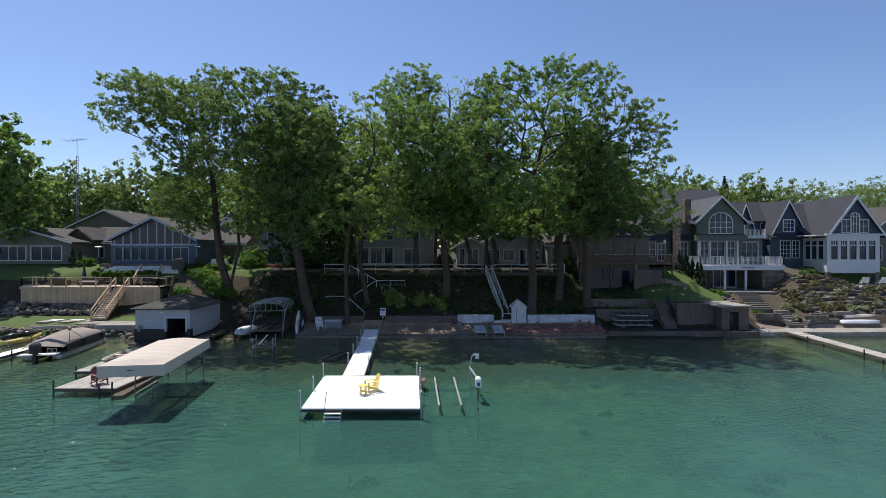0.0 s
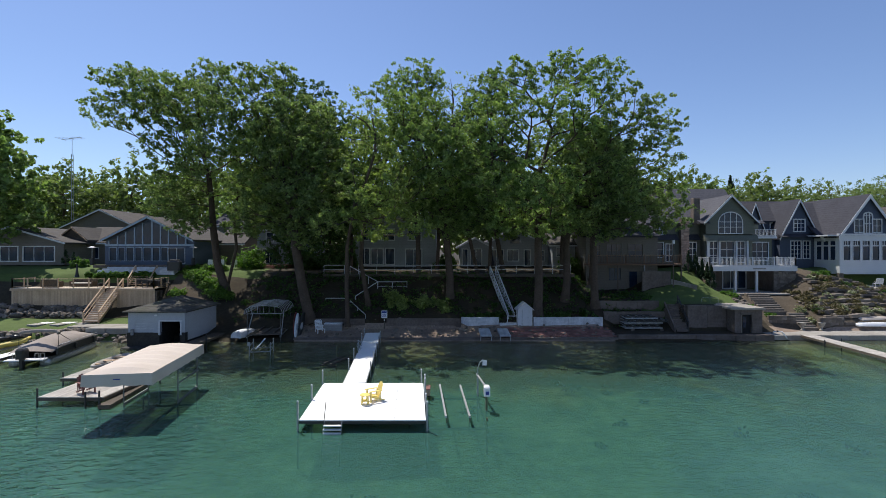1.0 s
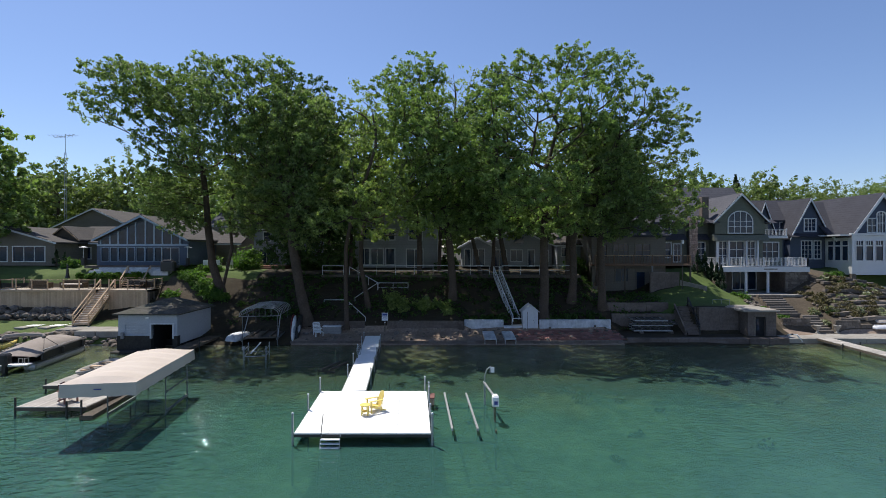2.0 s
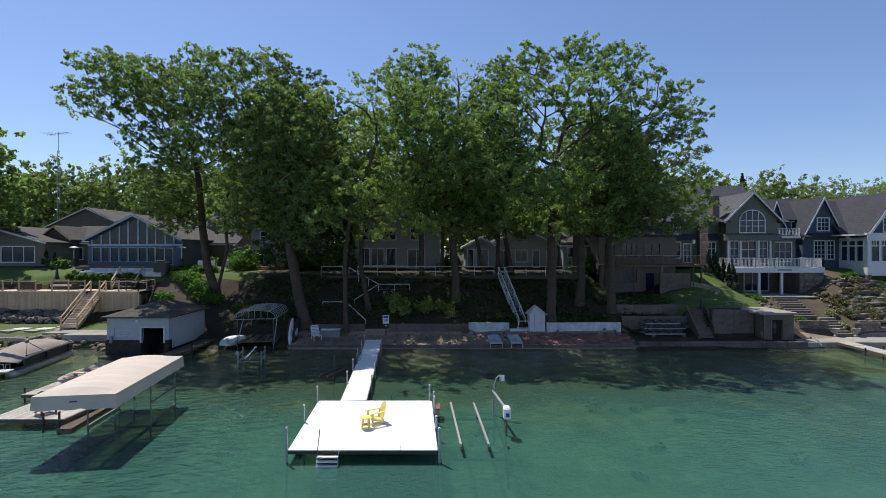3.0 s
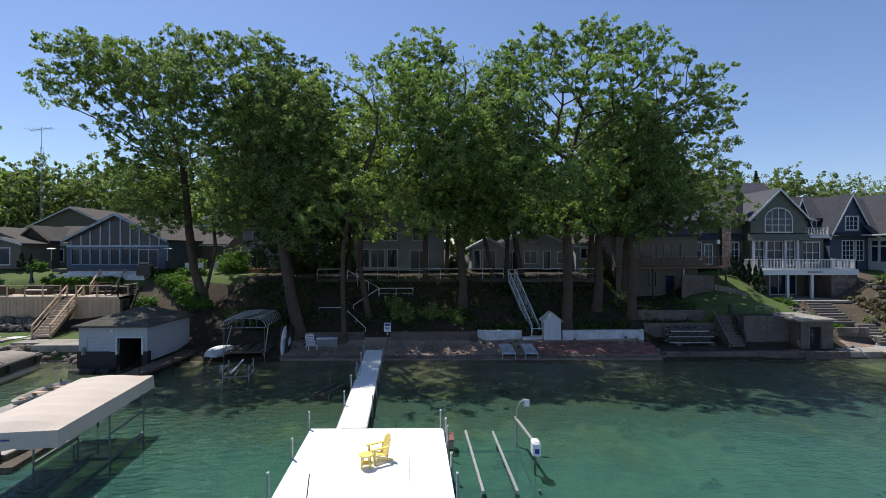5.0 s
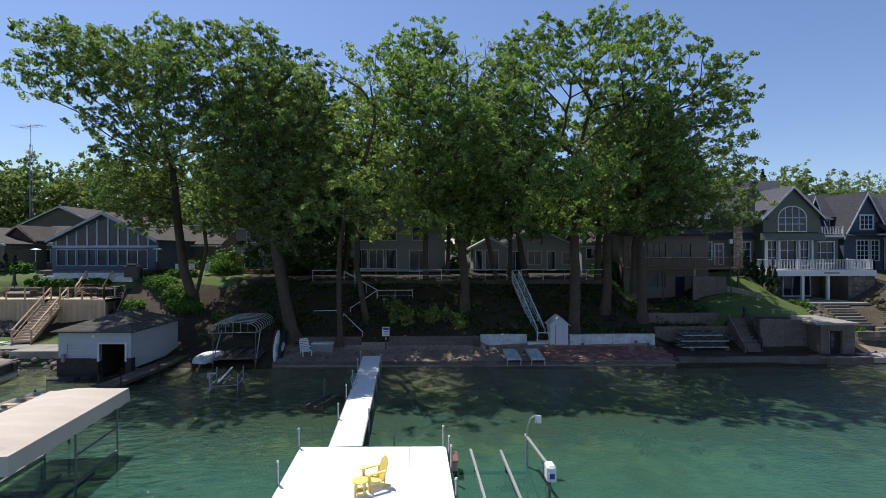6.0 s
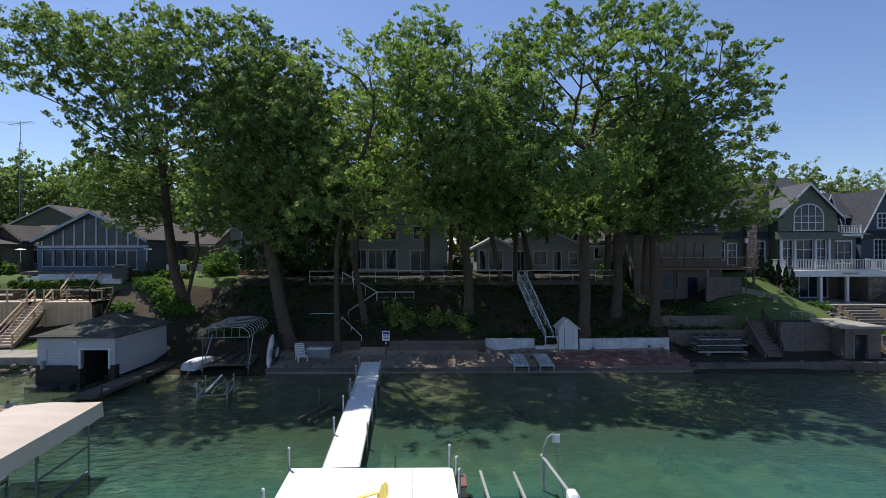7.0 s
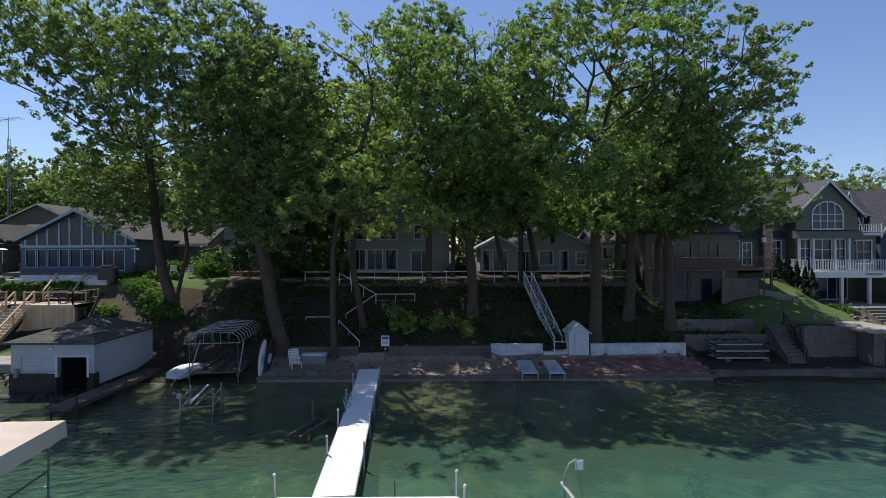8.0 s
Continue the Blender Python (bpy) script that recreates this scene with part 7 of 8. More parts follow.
# ---- bluff walk and switchback rails ----
bluff = thing("bluff_walk", (0, 54, 5.3), "long dark timber walk with pipe rail along the bluff", "boardwalk")
for k in range(9):
    a = -13.2 + 3.0 * k
    wpart("deck_section", Shape().box(a + 0.01, 53.3, 5.25, a + 2.99, 55.2, 5.36), DARK_WOOD, bluff)
    wpart("fascia", Shape().box(a + 0.01, 53.25, 5.05, a + 2.99, 53.298, 5.34), DARK_WOOD, bluff)
    wpart("support", Shape().box(a + 1.4, 53.4, 3.9, a + 1.55, 53.55, 5.24), DARK_WOOD, bluff)


def pipe_rail(parent, pts, h=0.95, mid=True, every=1.6, mat=None):
    mat = mat or WHITE_PAINT
    up = Vector((0, 0, h))
    for a, b in zip(pts, pts[1:]):
        a, b = Vector(a), Vector(b)
        r = wpart("rail", Shape().tube([a + up, b + up], 0.036, 7), mat, parent)
        if mid:
            wpart("middle_rail", Shape().tube([a + up * 0.5, b + up * 0.5], 0.02, 6), mat, r)
        n = max(1, round((b - a).length / every))
        for i in range(n + 1):
            p = a + (b - a) * i / n
            wpart("post", Shape().tube([p - Vector((0, 0, 0.15)), p + up], 0.026, 7), mat, r)


pipe_rail(bluff, [(-13.1, 53.35, 5.36), (-10.9, 53.35, 5.36)])
pipe_rail(bluff, [(-9.4, 53.35, 5.36), (4.3, 53.35, 5.36)], every=2.0)
pipe_rail(bluff, [(5.6, 53.35, 5.36), (13.4, 53.35, 5.36)], every=2.0)
zig = thing("hillside_steps", (-8.5, 50.5, 2.0), "switchback steps with white pipe handrails on the bank", "stairs")
pipe_rail(zig, [(-10.3, 53.4, 5.25), (-7.05, 51.5, 3.7)], mid=False)
pipe_rail(zig, [(-7.05, 51.5, 3.7), (-4.05, 51.5, 3.7)])
pipe_rail(zig, [(-7.1, 51.4, 3.7), (-9.05, 49.7, 2.4)], mid=False)
pipe_rail(zig, [(-12.0, 49.6, 2.2), (-9.8, 49.6, 2.2)], mid=False)
pipe_rail(zig, [(-9.5, 49.2, 2.0), (-7.6, 46.95, 0.9)], mid=False)
wpart("landing", Shape().box(-7.4, 51.55, 3.5, -4.0, 52.8, 3.7), CONCRETE, zig)
wpart("landing", Shape().box(-12.1, 49.65, 2.0, -9.0, 50.8, 2.2), OLD_SHADED_CONCRETE, zig)
for k in range(8):
    x, y, z = -10.6 + 0.42 * k, 53.6 - 0.22 * k, 5.2 - 0.19 * k
    wpart("tread", Shape().box(x, y - 0.2, z - 0.2, x + 0.5, y + 0.95, z), OLD_SHADED_CONCRETE, zig)
    x, y, z = -7.3 - 0.24 * k, 51.4 - 0.2 * k, 3.5 - 0.17 * k
    wpart("tread", Shape().box(x - 0.5, y - 0.2, z - 0.2, x + 0.5, y + 0.3, z), OLD_SHADED_CONCRETE, zig)
    x, y, z = -9.0 + 0.2 * k, 49.2 - 0.24 * k, 1.9 - 0.16 * k
    wpart("tread", Shape().box(x - 0.1, y - 0.2, z - 0.2, x + 0.9, y + 0.3, z), OLD_SHADED_CONCRETE, zig)
for x0, x1, y, z in ((-7.4, -2.6, 51.35, 2.75), (-12.3, -9.1, 49.45, 1.4)):
    wall_thing("terrace_wall", x0, y, x1, y + 0.2, z, z + 0.8, OLD_SHADED_CONCRETE, "dark terrace wall on the bank", 0.2, 0.45)


# ---- beach pieces ----
def beach_sections():
    for x0, w in ((2.95, 1.0), (4.65, 0.95)):
        t = thing("dock_section", (x0, 43.45, 0.35), "pale aluminium dock section lying on the beach", "dock section", "stored dock sections")
        for k in range(2):
            a = x0 + w * k / 2
            wpart("deck_panel", Shape().prism([(a + 0.01, 43.45, 0.44), (a + w / 2 - 0.01, 43.45, 0.44), (a + w / 2 - 0.01, 43.45, 0.5), (a + 0.01, 43.45, 0.5)], (0, 2.5, 0.24)), WORN_WHITE, t)
        for a in (x0, x0 + w - 0.05):
            wpart("side_rail", Shape().prism([(a, 43.45, 0.3), (a + 0.05, 43.45, 0.3), (a + 0.05, 43.45, 0.436), (a, 43.45, 0.436)], (0, 2.5, 0.24)), ALUMINIUM, t)
            wpart("foot", Shape().box(a, 43.6, -0.2, a + 0.05, 43.68, 0.3), ALUMINIUM, t)


beach_sections()
for x, y, rz in ((-38.2, 45.4, -14), (-36.2, 45.5, -14), (-34.4, 46.2, -20)):
    t = thing("dock_section", (x, y, 0.98), "white dock section stored on the lawn", "dock section", "stored dock sections", rz=rz)
    for k in range(3):
        part("deck_panel", Shape().box(0, k * 0.95, 0.05, 1.1, k * 0.95 + 0.93, 0.2, c=0.01), WHITE_DECK if k else CONCRETE, t)
    for a in (0.0, 1.02):
        part("side_rail", Shape().box(a, 0, 0.0, a + 0.08, 2.83, 0.048), ALUMINIUM, t)
slab = thing("patio_slab", (-30.3, 43.9, 0.8), "pale concrete landing beside the boathouse", "patio", kind="structure")
for x0, y0, x1, y1 in ((-29.8, 43.7, -26.9, 46.2), (-31.6, 43.7, -29.83, 46.2), (-33.9, 44.6, -31.63, 46.3)):
    wpart("slab", Shape().box(x0, y0, 0.6, x1, y1, 1.12, c=0.015), CONCRETE, slab)


def dock_stack():
    t = thing("dock_frame_stack", (18.6, 46.6, 0.55), "pile of stacked aluminium dock frames before the wall", "dock frames")
    rng = random.Random(3)
    for k in range(8):
        x = 16.7 + rng.uniform(-0.15, 0.25)
        z = 0.62 + 0.15 * k
        y = 46.5 + rng.uniform(-0.1, 0.15)
        l = rng.uniform(3.2, 4.1) - (0.8 if k > 5 else 0)
        s = Shape().box(x, y, z, x + l, y + 0.05, z + 0.1).box(x, y + 1.0, z, x + l, y + 1.05, z + 0.1)
        f = wpart("dock_frame", s, DARK_METAL if k % 3 else DULL_FRAME, t)
        for i in range(5):
            wpart("cross_bar", Shape().box(x + l * i / 4.2, y + 0.05, z + 0.02, x + l * i / 4.2 + 0.06, y + 1.0, z + 0.08), GALVANISED, f)
    for x in (17.2, 19.9):
        wpart("block", Shape().box(x, 46.4, 0.4, x + 0.3, 47.7, 0.618), OLD_SHADED_CONCRETE, t)


dock_stack()


def sign():
    t = thing("notice_sign", (-5.75, 46.2, 0.5), "white notice board with blue print on a post", "sign")
    part("post", Shape().box(-0.045, 0.02, -0.2, 0.045, 0.1, 1.6), DARK_WOOD, t)
    b = part("board", Shape().box(-0.27, -0.02, 1.15, 0.27, 0.018, 1.85, c=0.008), WHITE_PLASTIC, t)
    part("heading", Shape().box(-0.22, -0.026, 1.6, 0.22, -0.021, 1.79), SIGN_BLUE, b)
    for k, w in enumerate((0.2, 0.16, 0.21)):
        part("text_bar", Shape().box(-w, -0.026, 1.48 - 0.1 * k, w, -0.021, 1.52 - 0.1 * k), SIGN_BLUE, b)
    part("lamp", Shape().tube([(0, -0.05, 0.98), (0, 0.02, 0.98)], 0.06, 9), WHITE_PLASTIC, t)


sign()


def frame_lift():
    t = thing("hooped_boat_lift", (-16.05, 45.4, 0.3), "bare hooped canopy frame and lift stored on the beach", "boat lift", rz=7)
    w, l, z0 = 1.6, 2.5, 2.2
    arch = ((-1, 0), (-0.93, 0.36), (-0.72, 0.6), (0, 0.7), (0.72, 0.6), (0.93, 0.36), (1, 0))
    for k in range(9):
        y = -l + 2 * l * k / 8
        part("hoop", Shape().tube([(u * w, y, z0 + h) for u, h in arch], 0.026, 6), DULL_FRAME, t)
    for u, h in arch[::2] + ((-1, 0), (1, 0)):
        part("rail", Shape().tube([(u * w, -l, z0 + h + 0.02), (u * w, l, z0 + h + 0.02)], 0.024, 6), DULL_FRAME, t)
    part("end_rail", Shape().tube([(-w, -l, z0), (w, -l, z0)], 0.026, 6), DULL_FRAME, t)
    for u, h in ((-0.6, 0.62), (-0.3, 0.67), (0.0, 0.7), (0.3, 0.67), (0.6, 0.62)):
        part("end_bar", Shape().tube([(u * w, -l, z0), (u * w, -l, z0 + h)], 0.018, 6), DULL_FRAME, t)
    for x in (-w + 0.2, w - 0.2):
        for y in (-l + 0.3, l - 0.4):
            part("post", Shape().tube([(x, y, -0.3), (x, y, z0)], 0.028, 8), LIFT_STEEL, t)
        part("side_beam", Shape().beam((x, -l, 0.25), (x, l, 0.35), 0.1), LIFT_STEEL, t)
        part("brace", Shape().beam((x * 1.02, -l + 0.2, 0.1), (x * 0.95, -0.6, 2.1), 0.06), DULL_FRAME, t)
    part("platform", Shape().box(-1.3, -2.2, 0.3, 1.3, 2.0, 0.42, c=0.02), DARK_WOOD, t)
    for k in range(3):
        part("bunk", Shape().beam((-0.8 + 0.8 * k, -2.2, 0.49), (-0.8 + 0.8 * k, 1.9, 0.5), 0.12), DARK_WOOD, t)


frame_lift()


def hull_rings(length, beam, depth, n=16, m=9, taper=1.0, square=2.5):
    rings = []
    for i in range(m):
        u = -1 + 2 * i / (m - 1)
        b = beam / 2 * (1 - abs(u) ** 2.6 * (taper if u > 0 else 0.12)) + 0.02
        rings.append([(b * math.cos(a), u * length / 2, depth * (max(0, 1 - abs(math.cos(a)) ** square) * (1 - 0.25 * u * u) if math.sin(a) >= 0 else 0.0) - (0.03 if math.sin(a) < 0 else 0)) for a in np.linspace(0, 2 * math.pi, n, endpoint=False)])
    return rings


def upturned_boat(place, rz, length, beam, depth, mat, label, name="rowing_boat", taper=1.0, square=2.5):
    t = thing(name, place, label, "boat", rz=rz)
    part("hull", Shape().loft(hull_rings(length, beam, depth, taper=taper, square=square)), mat, t, smooth=square < 4)
    part("keel", Shape().beam((0, -length * 0.46, depth * 0.86), (0, length * 0.42, depth * 0.84), 0.035, 0.09), mat, t)
    for s in (-1, 1):
        part("gunwale", Shape().tube([(s * beam * 0.46, -length * 0.46, 0.02), (s * beam * 0.5, 0, 0.02), (s * beam * 0.38, length * 0.36, 0.02)], 0.03, 6), ALUMINIUM, t)
    return t


upturned_boat((-17.75, 43.9, 0.45), -14, 2.3, 1.15, 0.55, WORN_WHITE, "pale upturned rowing boat on the beach", taper=0.6, square=9)
upturned_boat((40.2, 46.62, 0.86), -90, 3.8, 0.7, 0.34, WHITE_PLASTIC, "white upturned kayak on the low garden wall", "kayak")
upturned_boat((40.9, 47.35, 1.3), -88, 3.8, 0.7, 0.34, CANVAS, "pale pink upturned kayak behind the white one", "kayak")
for x, y, rz, mat, lab in ((-13.6, 45.0, 3, WHITE_PLASTIC, "white paddle board leaning on its side"), (-13.95, 45.75, 6, DULL_RED, "red kayak leaning behind the white board"), (-13.3, 45.45, -4, DARK_METAL, "dark grey board leaning on its side")):
    t = thing("paddle_board", (x, y + 0.3, 0.75), lab, "paddle board", "leaning boards")
    t.matrix_world = pose(x + 0.1, y, 1.2, 0, 0, rz + 6) @ pose(0, 0, 0, 46, 0, 0) @ pose(0, 0, 0, 0, 66, 0)
    out = [(0.33 * math.cos(a) * (1 - 0.25 * math.sin(a) ** 4), 1.35 * math.sin(a)) for a in np.linspace(0, 2 * math.pi, 24, endpoint=False)]
    part("board", Shape().loft([[(px * 0.9, py * 0.99, -0.05) for px, py in out], [(px, py, 0.0) for px, py in out], [(px * 0.9, py * 0.99, 0.05) for px, py in out]]), mat, t, smooth=True)
    part("deck_pad", Shape().prism([(px * 0.5, py * 0.3 - 0.2, 0.051) for px, py in out], (0, 0, 0.006)), SHADED_WHITE, t)


def lounge(place, rz, mat, label, group=""):
    t = thing("lounge_chair", place, label, "chair", group, rz=rz)
    for x in (-0.3, 0.3):
        part("side_rail", Shape().beam((x, -0.8, 0.34), (x, 0.45, 0.34), 0.05, 0.07), mat, t)
        part("back_rail", Shape().beam((x, 0.4, 0.34), (x, 0.8, 0.95), 0.05, 0.06), mat, t)
        part("armrest", Shape().beam((x * 1.1, -0.1, 0.55), (x * 1.1, 0.5, 0.56), 0.07, 0.03), mat, t)
        for y in (-0.7, 0.35):
            part("leg", Shape().box(x - 0.03, y - 0.03, 0, x + 0.03, y + 0.03, 0.55 if y > 0 else 0.34), mat, t)
    for k in range(9):
        part("seat_slat", Shape().box(-0.28, -0.78 + 0.13 * k, 0.355, 0.28, -0.68 + 0.13 * k, 0.38), mat, t)
    for k in range(6):
        a = 0.08 + 0.14 * k
        part("back_slat", Shape().beam((-0.28, 0.42 + 0.55 * a, 0.36 + 0.8 * a), (0.28, 0.42 + 0.55 * a, 0.36 + 0.8 * a), 0.02, 0.09), mat, t)
    return t


lounge((-11.5, 45.3, 0.5), 25, WHITE_PLASTIC, "white plastic lounge chair on the beach")
box = thing("storage_box", (-10.4, 46.0, 0.55), "grey-blue storage chest against the wall", "storage box")
part("body", Shape().box(-0.8, -0.3, 0, 0.8, 0.3, 0.6, c=0.03), GREY_SIDING, box)
part("lid", Shape().box(-0.84, -0.34, 0.602, 0.84, 0.32, 0.7, c=0.03), WORN_WHITE, box)


def water_frame():
    t = thing("pipe_boat_lift", (-14.3, 38.7, 0), "small bare pipe lift frame standing in the shallows", "boat lift", rz=12)
    for x in (-0.75, 0.75):
        for y in (-0.85, 0.85):
            part("post", Shape().tube([(x, y, -1.1), (x, y, 1.0)], 0.04, 8), GALVANISED, t)
        part("side_pipe", Shape().tube([(x, -0.85, 0.3), (x, 0.85, 0.3)], 0.035, 7), GALVANISED, t)
        part("side_pipe", Shape().tube([(x, -0.85, 0.75), (x, 0.85, 0.75)], 0.03, 7), GALVANISED, t)
    for y in (-0.85, 0.85):
        part("cross_pipe", Shape().tube([(-0.75, y, 0.3), (0.75, y, 0.3)], 0.035, 7), GALVANISED, t)
    for x in (-0.45, 0.0, 0.45):
        part("bunk", Shape().beam((x, -0.95, 0.4), (x, 1.0, 0.45), 0.09), WEEDY_STEEL, t)
    part("winch", Shape().box(-0.88, -0.98, 0.8, -0.68, -0.8, 1.05, c=0.03), DULL_FRAME, t)
    part("arm", Shape().beam((-0.3, -0.85, 0.5), (0.15, 0.7, 1.0), 0.09, 0.05), WORN_WHITE, t)


water_frame()


# ---- furniture on the terraces ----
def patio_chair(place, rz, mat, label, group):
    t = thing("patio_chair", place, label, "chair", group, rz=rz)
    part("seat", Shape().box(-0.25, -0.25, 0.4, 0.25, 0.25, 0.45, c=0.01), mat, t)
    part("backrest", Shape().box(-0.25, 0.22, 0.451, 0.25, 0.26, 0.95, c=0.01), mat, t)
    for x in (-0.22, 0.22):
        for y in (-0.22, 0.22):
            part("leg", Shape().tube([(x, y, 0), (x, y, 0.4)], 0.02, 6), mat, t)
        part("armrest", Shape().box(x - 0.03, -0.25, 0.62, x + 0.03, 0.215, 0.65), mat, t)
    return t


c0 = patio_chair((-31.6, 50.9, 4.13), 0, DARK_METAL, "dark patio chair round the terrace table", "terrace chairs")
for x, y, r in ((-30.6, 50.5, 30), (-29.6, 51.9, 190), (-30.9, 51.9, 170), (-28.7, 51.2, 100)):
    copy_thing(c0, pose(x, y, 4.13, 0, 0, r))
tab = thing("patio_table", (-30.2, 51.2, 4.13), "long dark patio table on the cedar deck", "table")
part("tabletop", Shape().box(-0.9, -0.45, 0.7, 0.9, 0.45, 0.74, c=0.01), DARK_METAL, tab)
for x in (-0.8, 0.8):
    for y in (-0.38, 0.38):
        part("leg", Shape().box(x - 0.03, y - 0.03, 0, x + 0.03, y + 0.03, 0.7), DARK_METAL, tab)


def sofa(place, rz, w, label):
    t = thing("garden_sofa", place, label, "sofa", rz=rz)
    part("base", Shape().box(-w / 2, -0.4, 0.06, w / 2, 0.4, 0.34, c=0.03), MULCH, t)
    part("backrest", Shape().box(-w / 2, 0.22, 0.342, w / 2, 0.4, 0.82, c=0.04), MULCH, t)
    for s in (-1, 1):
        part("armrest", Shape().box(s * (w / 2 - 0.08) - 0.08, -0.4, 0.342, s * (w / 2 - 0.08) + 0.08, 0.218, 0.62, c=0.03), MULCH, t)
    n = round(w / 0.8)
    for k in range(n):
        a = -w / 2 + 0.17 + (w - 0.34) * k / n
        part("cushion", Shape().box(a, -0.4, 0.345, a + (w - 0.34) / n - 0.01, 0.21, 0.48, c=0.04), CANVAS, t)
        part("leg", Shape().box(a + 0.02, -0.3, 0, a + 0.08, -0.24, 0.058), DARK_METAL, t)


sofa((-40.4, 51.0, 4.13), 180, 1.8, "brown wicker garden sofa with beige cushions")
sofa((-37.6, 51.6, 4.13), 0, 2.4, "long brown wicker garden sofa on the terrace")
c1 = patio_chair((-35.4, 51.0, 4.13), -70, DARK_METAL, "dark metal chair on the long terrace", "terrace chairs")
umb = thing("patio_umbrella", (-38.9, 52.4, 4.13), "closed dark patio umbrella on a pole", "umbrella")
part("pole", Shape().tube([(0, 0, 0), (0, 0, 2.3)], 0.03, 8), DARK_METAL, umb)
part("canopy", Shape().tube([(0, 0, 0.95), (0, 0, 1.3), (0, 0, 2.35)], 0.24, 10, 0.05), BLACK, umb, "furled dark cloth")
part("base", Shape().tube([(0, 0, 0), (0, 0, 0.1)], 0.3, 12), DARK_METAL, umb)
for x in (-39.2, -28.0):
    ht = thing("patio_heater", (x, 55.0, 6.28), "tall patio heater with white disc top", "patio heater", "patio heaters")
    part("base", Shape().tube([(0, 0, 0), (0, 0, 0.8)], 0.2, 10), DARK_METAL, ht)
    part("pole", Shape().tube([(0, 0, 0.8), (0, 0, 1.95)], 0.035, 8), ALUMINIUM, ht)
    part("reflector", Shape().tube([(0, 0, 1.95), (0, 0, 2.06)], 0.42, 14, 0.12), WHITE_PLASTIC, ht)
l0 = lounge((49.9, 55.0, 3.83), 160, WHITE_PLASTIC, "white lounge chair on the lower patio", "patio lounge chairs")
for x, r in ((51.3, 175), (48.0, 150)):
    copy_thing(l0, pose(x, 55.1, 3.83, 0, 0, r))
for x in (-25.4, -24.0, -26.6):
    patio_chair((x, 56.2, 5.9), 20 * x, WHITE_PLASTIC, "small white garden chair on the lawn", "lawn chairs")
grill = thing("covered_grill", (-29.1, 53.3, 5.75), "barbecue under a black cover", "grill")
part("cover", Shape().box(-0.7, -0.35, 0.0, 0.7, 0.35, 1.05, c=0.12), BLACK, grill)
part("hood", Shape().box(-0.5, -0.28, 1.052, 0.5, 0.28, 1.2, c=0.1), BLACK, grill)
red_deck = thing("garden_deck", (-21.5, 59.5, 5.6), "low red-stained garden deck with steps", "deck")
wpart("floor", Shape().box(-24.4, 58.0, 5.7, -18.6, 61.8, 6.15), BRICK_DECK, red_deck)
for k in range(2):
    wpart("step", Shape().box(-23.6, 57.3 + 0.35 * k, 5.3, -20.0, 57.645 + 0.35 * k, 5.75 + 0.2 * k), BRICK_DECK, red_deck)
for x in (-23.4, -22.0):
    adirondack("adirondack_chair", (x, 59.2, 6.15), 200 if x < -23 else 160, WHITE_PLASTIC, "white adirondack chair on the red deck")
for x in (33.15, 34.95):
    u = thing("garden_urn", (x, 46.45, 0.46), "pale stone urn flanking the steps", "urn", "garden urns")
    prof = ((0.0, 0.2), (0.08, 0.2), (0.12, 0.09), (0.3, 0.1), (0.5, 0.24), (0.68, 0.3), (0.72, 0.32), (0.72, 0.24), (0.6, 0.2))
    part("bowl", Shape().loft([[(r * math.cos(a), r * math.sin(a), z) for a in np.linspace(0, 2 * math.pi, 14, endpoint=False)] for z, r in prof]), CONCRETE, u, smooth=True)
    part("soil", Shape().tube([(0, 0, 0.58), (0, 0, 0.62)], 0.21, 12), MULCH, u)
lamp_post = thing("lamp_post", (24.4, 53.3, 3.7), "tall thin brown lamp post on the sloping lawn", "lamp post")
part("pole", Shape().tube([(0, 0, -0.3), (0, 0, 4.9)], 0.055, 10, 0.04), DARK_WOOD, lamp_post)
part("base", Shape().tube([(0, 0, -0.2), (0, 0, 0.35)], 0.1, 10, 0.07), DARK_METAL, lamp_post)
lantern = part("lantern", Shape().box(-0.13, -0.13, 4.9, 0.13, 0.13, 5.3, c=0.03), WHITE_PLASTIC, lamp_post, "frosted white lantern glass")
part("cap", Shape().tube([(0, 0, 5.3), (0, 0, 5.5)], 0.2, 8, 0.03), DARK_METAL, lantern)
wing_wall = thing("retaining_wall", (25.2, 53.2, 3.6), "pale curved concrete wall beside the slope stairs", "retaining wall", kind="structure")
for k in range(7):
    x, y, z = 24.55 + 0.24 * k, 54.1 - 0.2 * k - 0.018 * k * k, 4.75 - 0.075 * k
    wpart("panel", Shape().prism([(x, y, 3.2), (x + 0.245, y - 0.22, 3.2), (x + 0.245, y - 0.22, z - 0.07), (x, y, z)], (0.12, 0.12, 0)), CONCRETE, wing_wall)
wall_thing("retaining_wall", 21.4, 54.1, 24.5, 54.35, 3.0, 5.6, OLD_SHADED_CONCRETE, "shaded concrete wall under the balcony end")


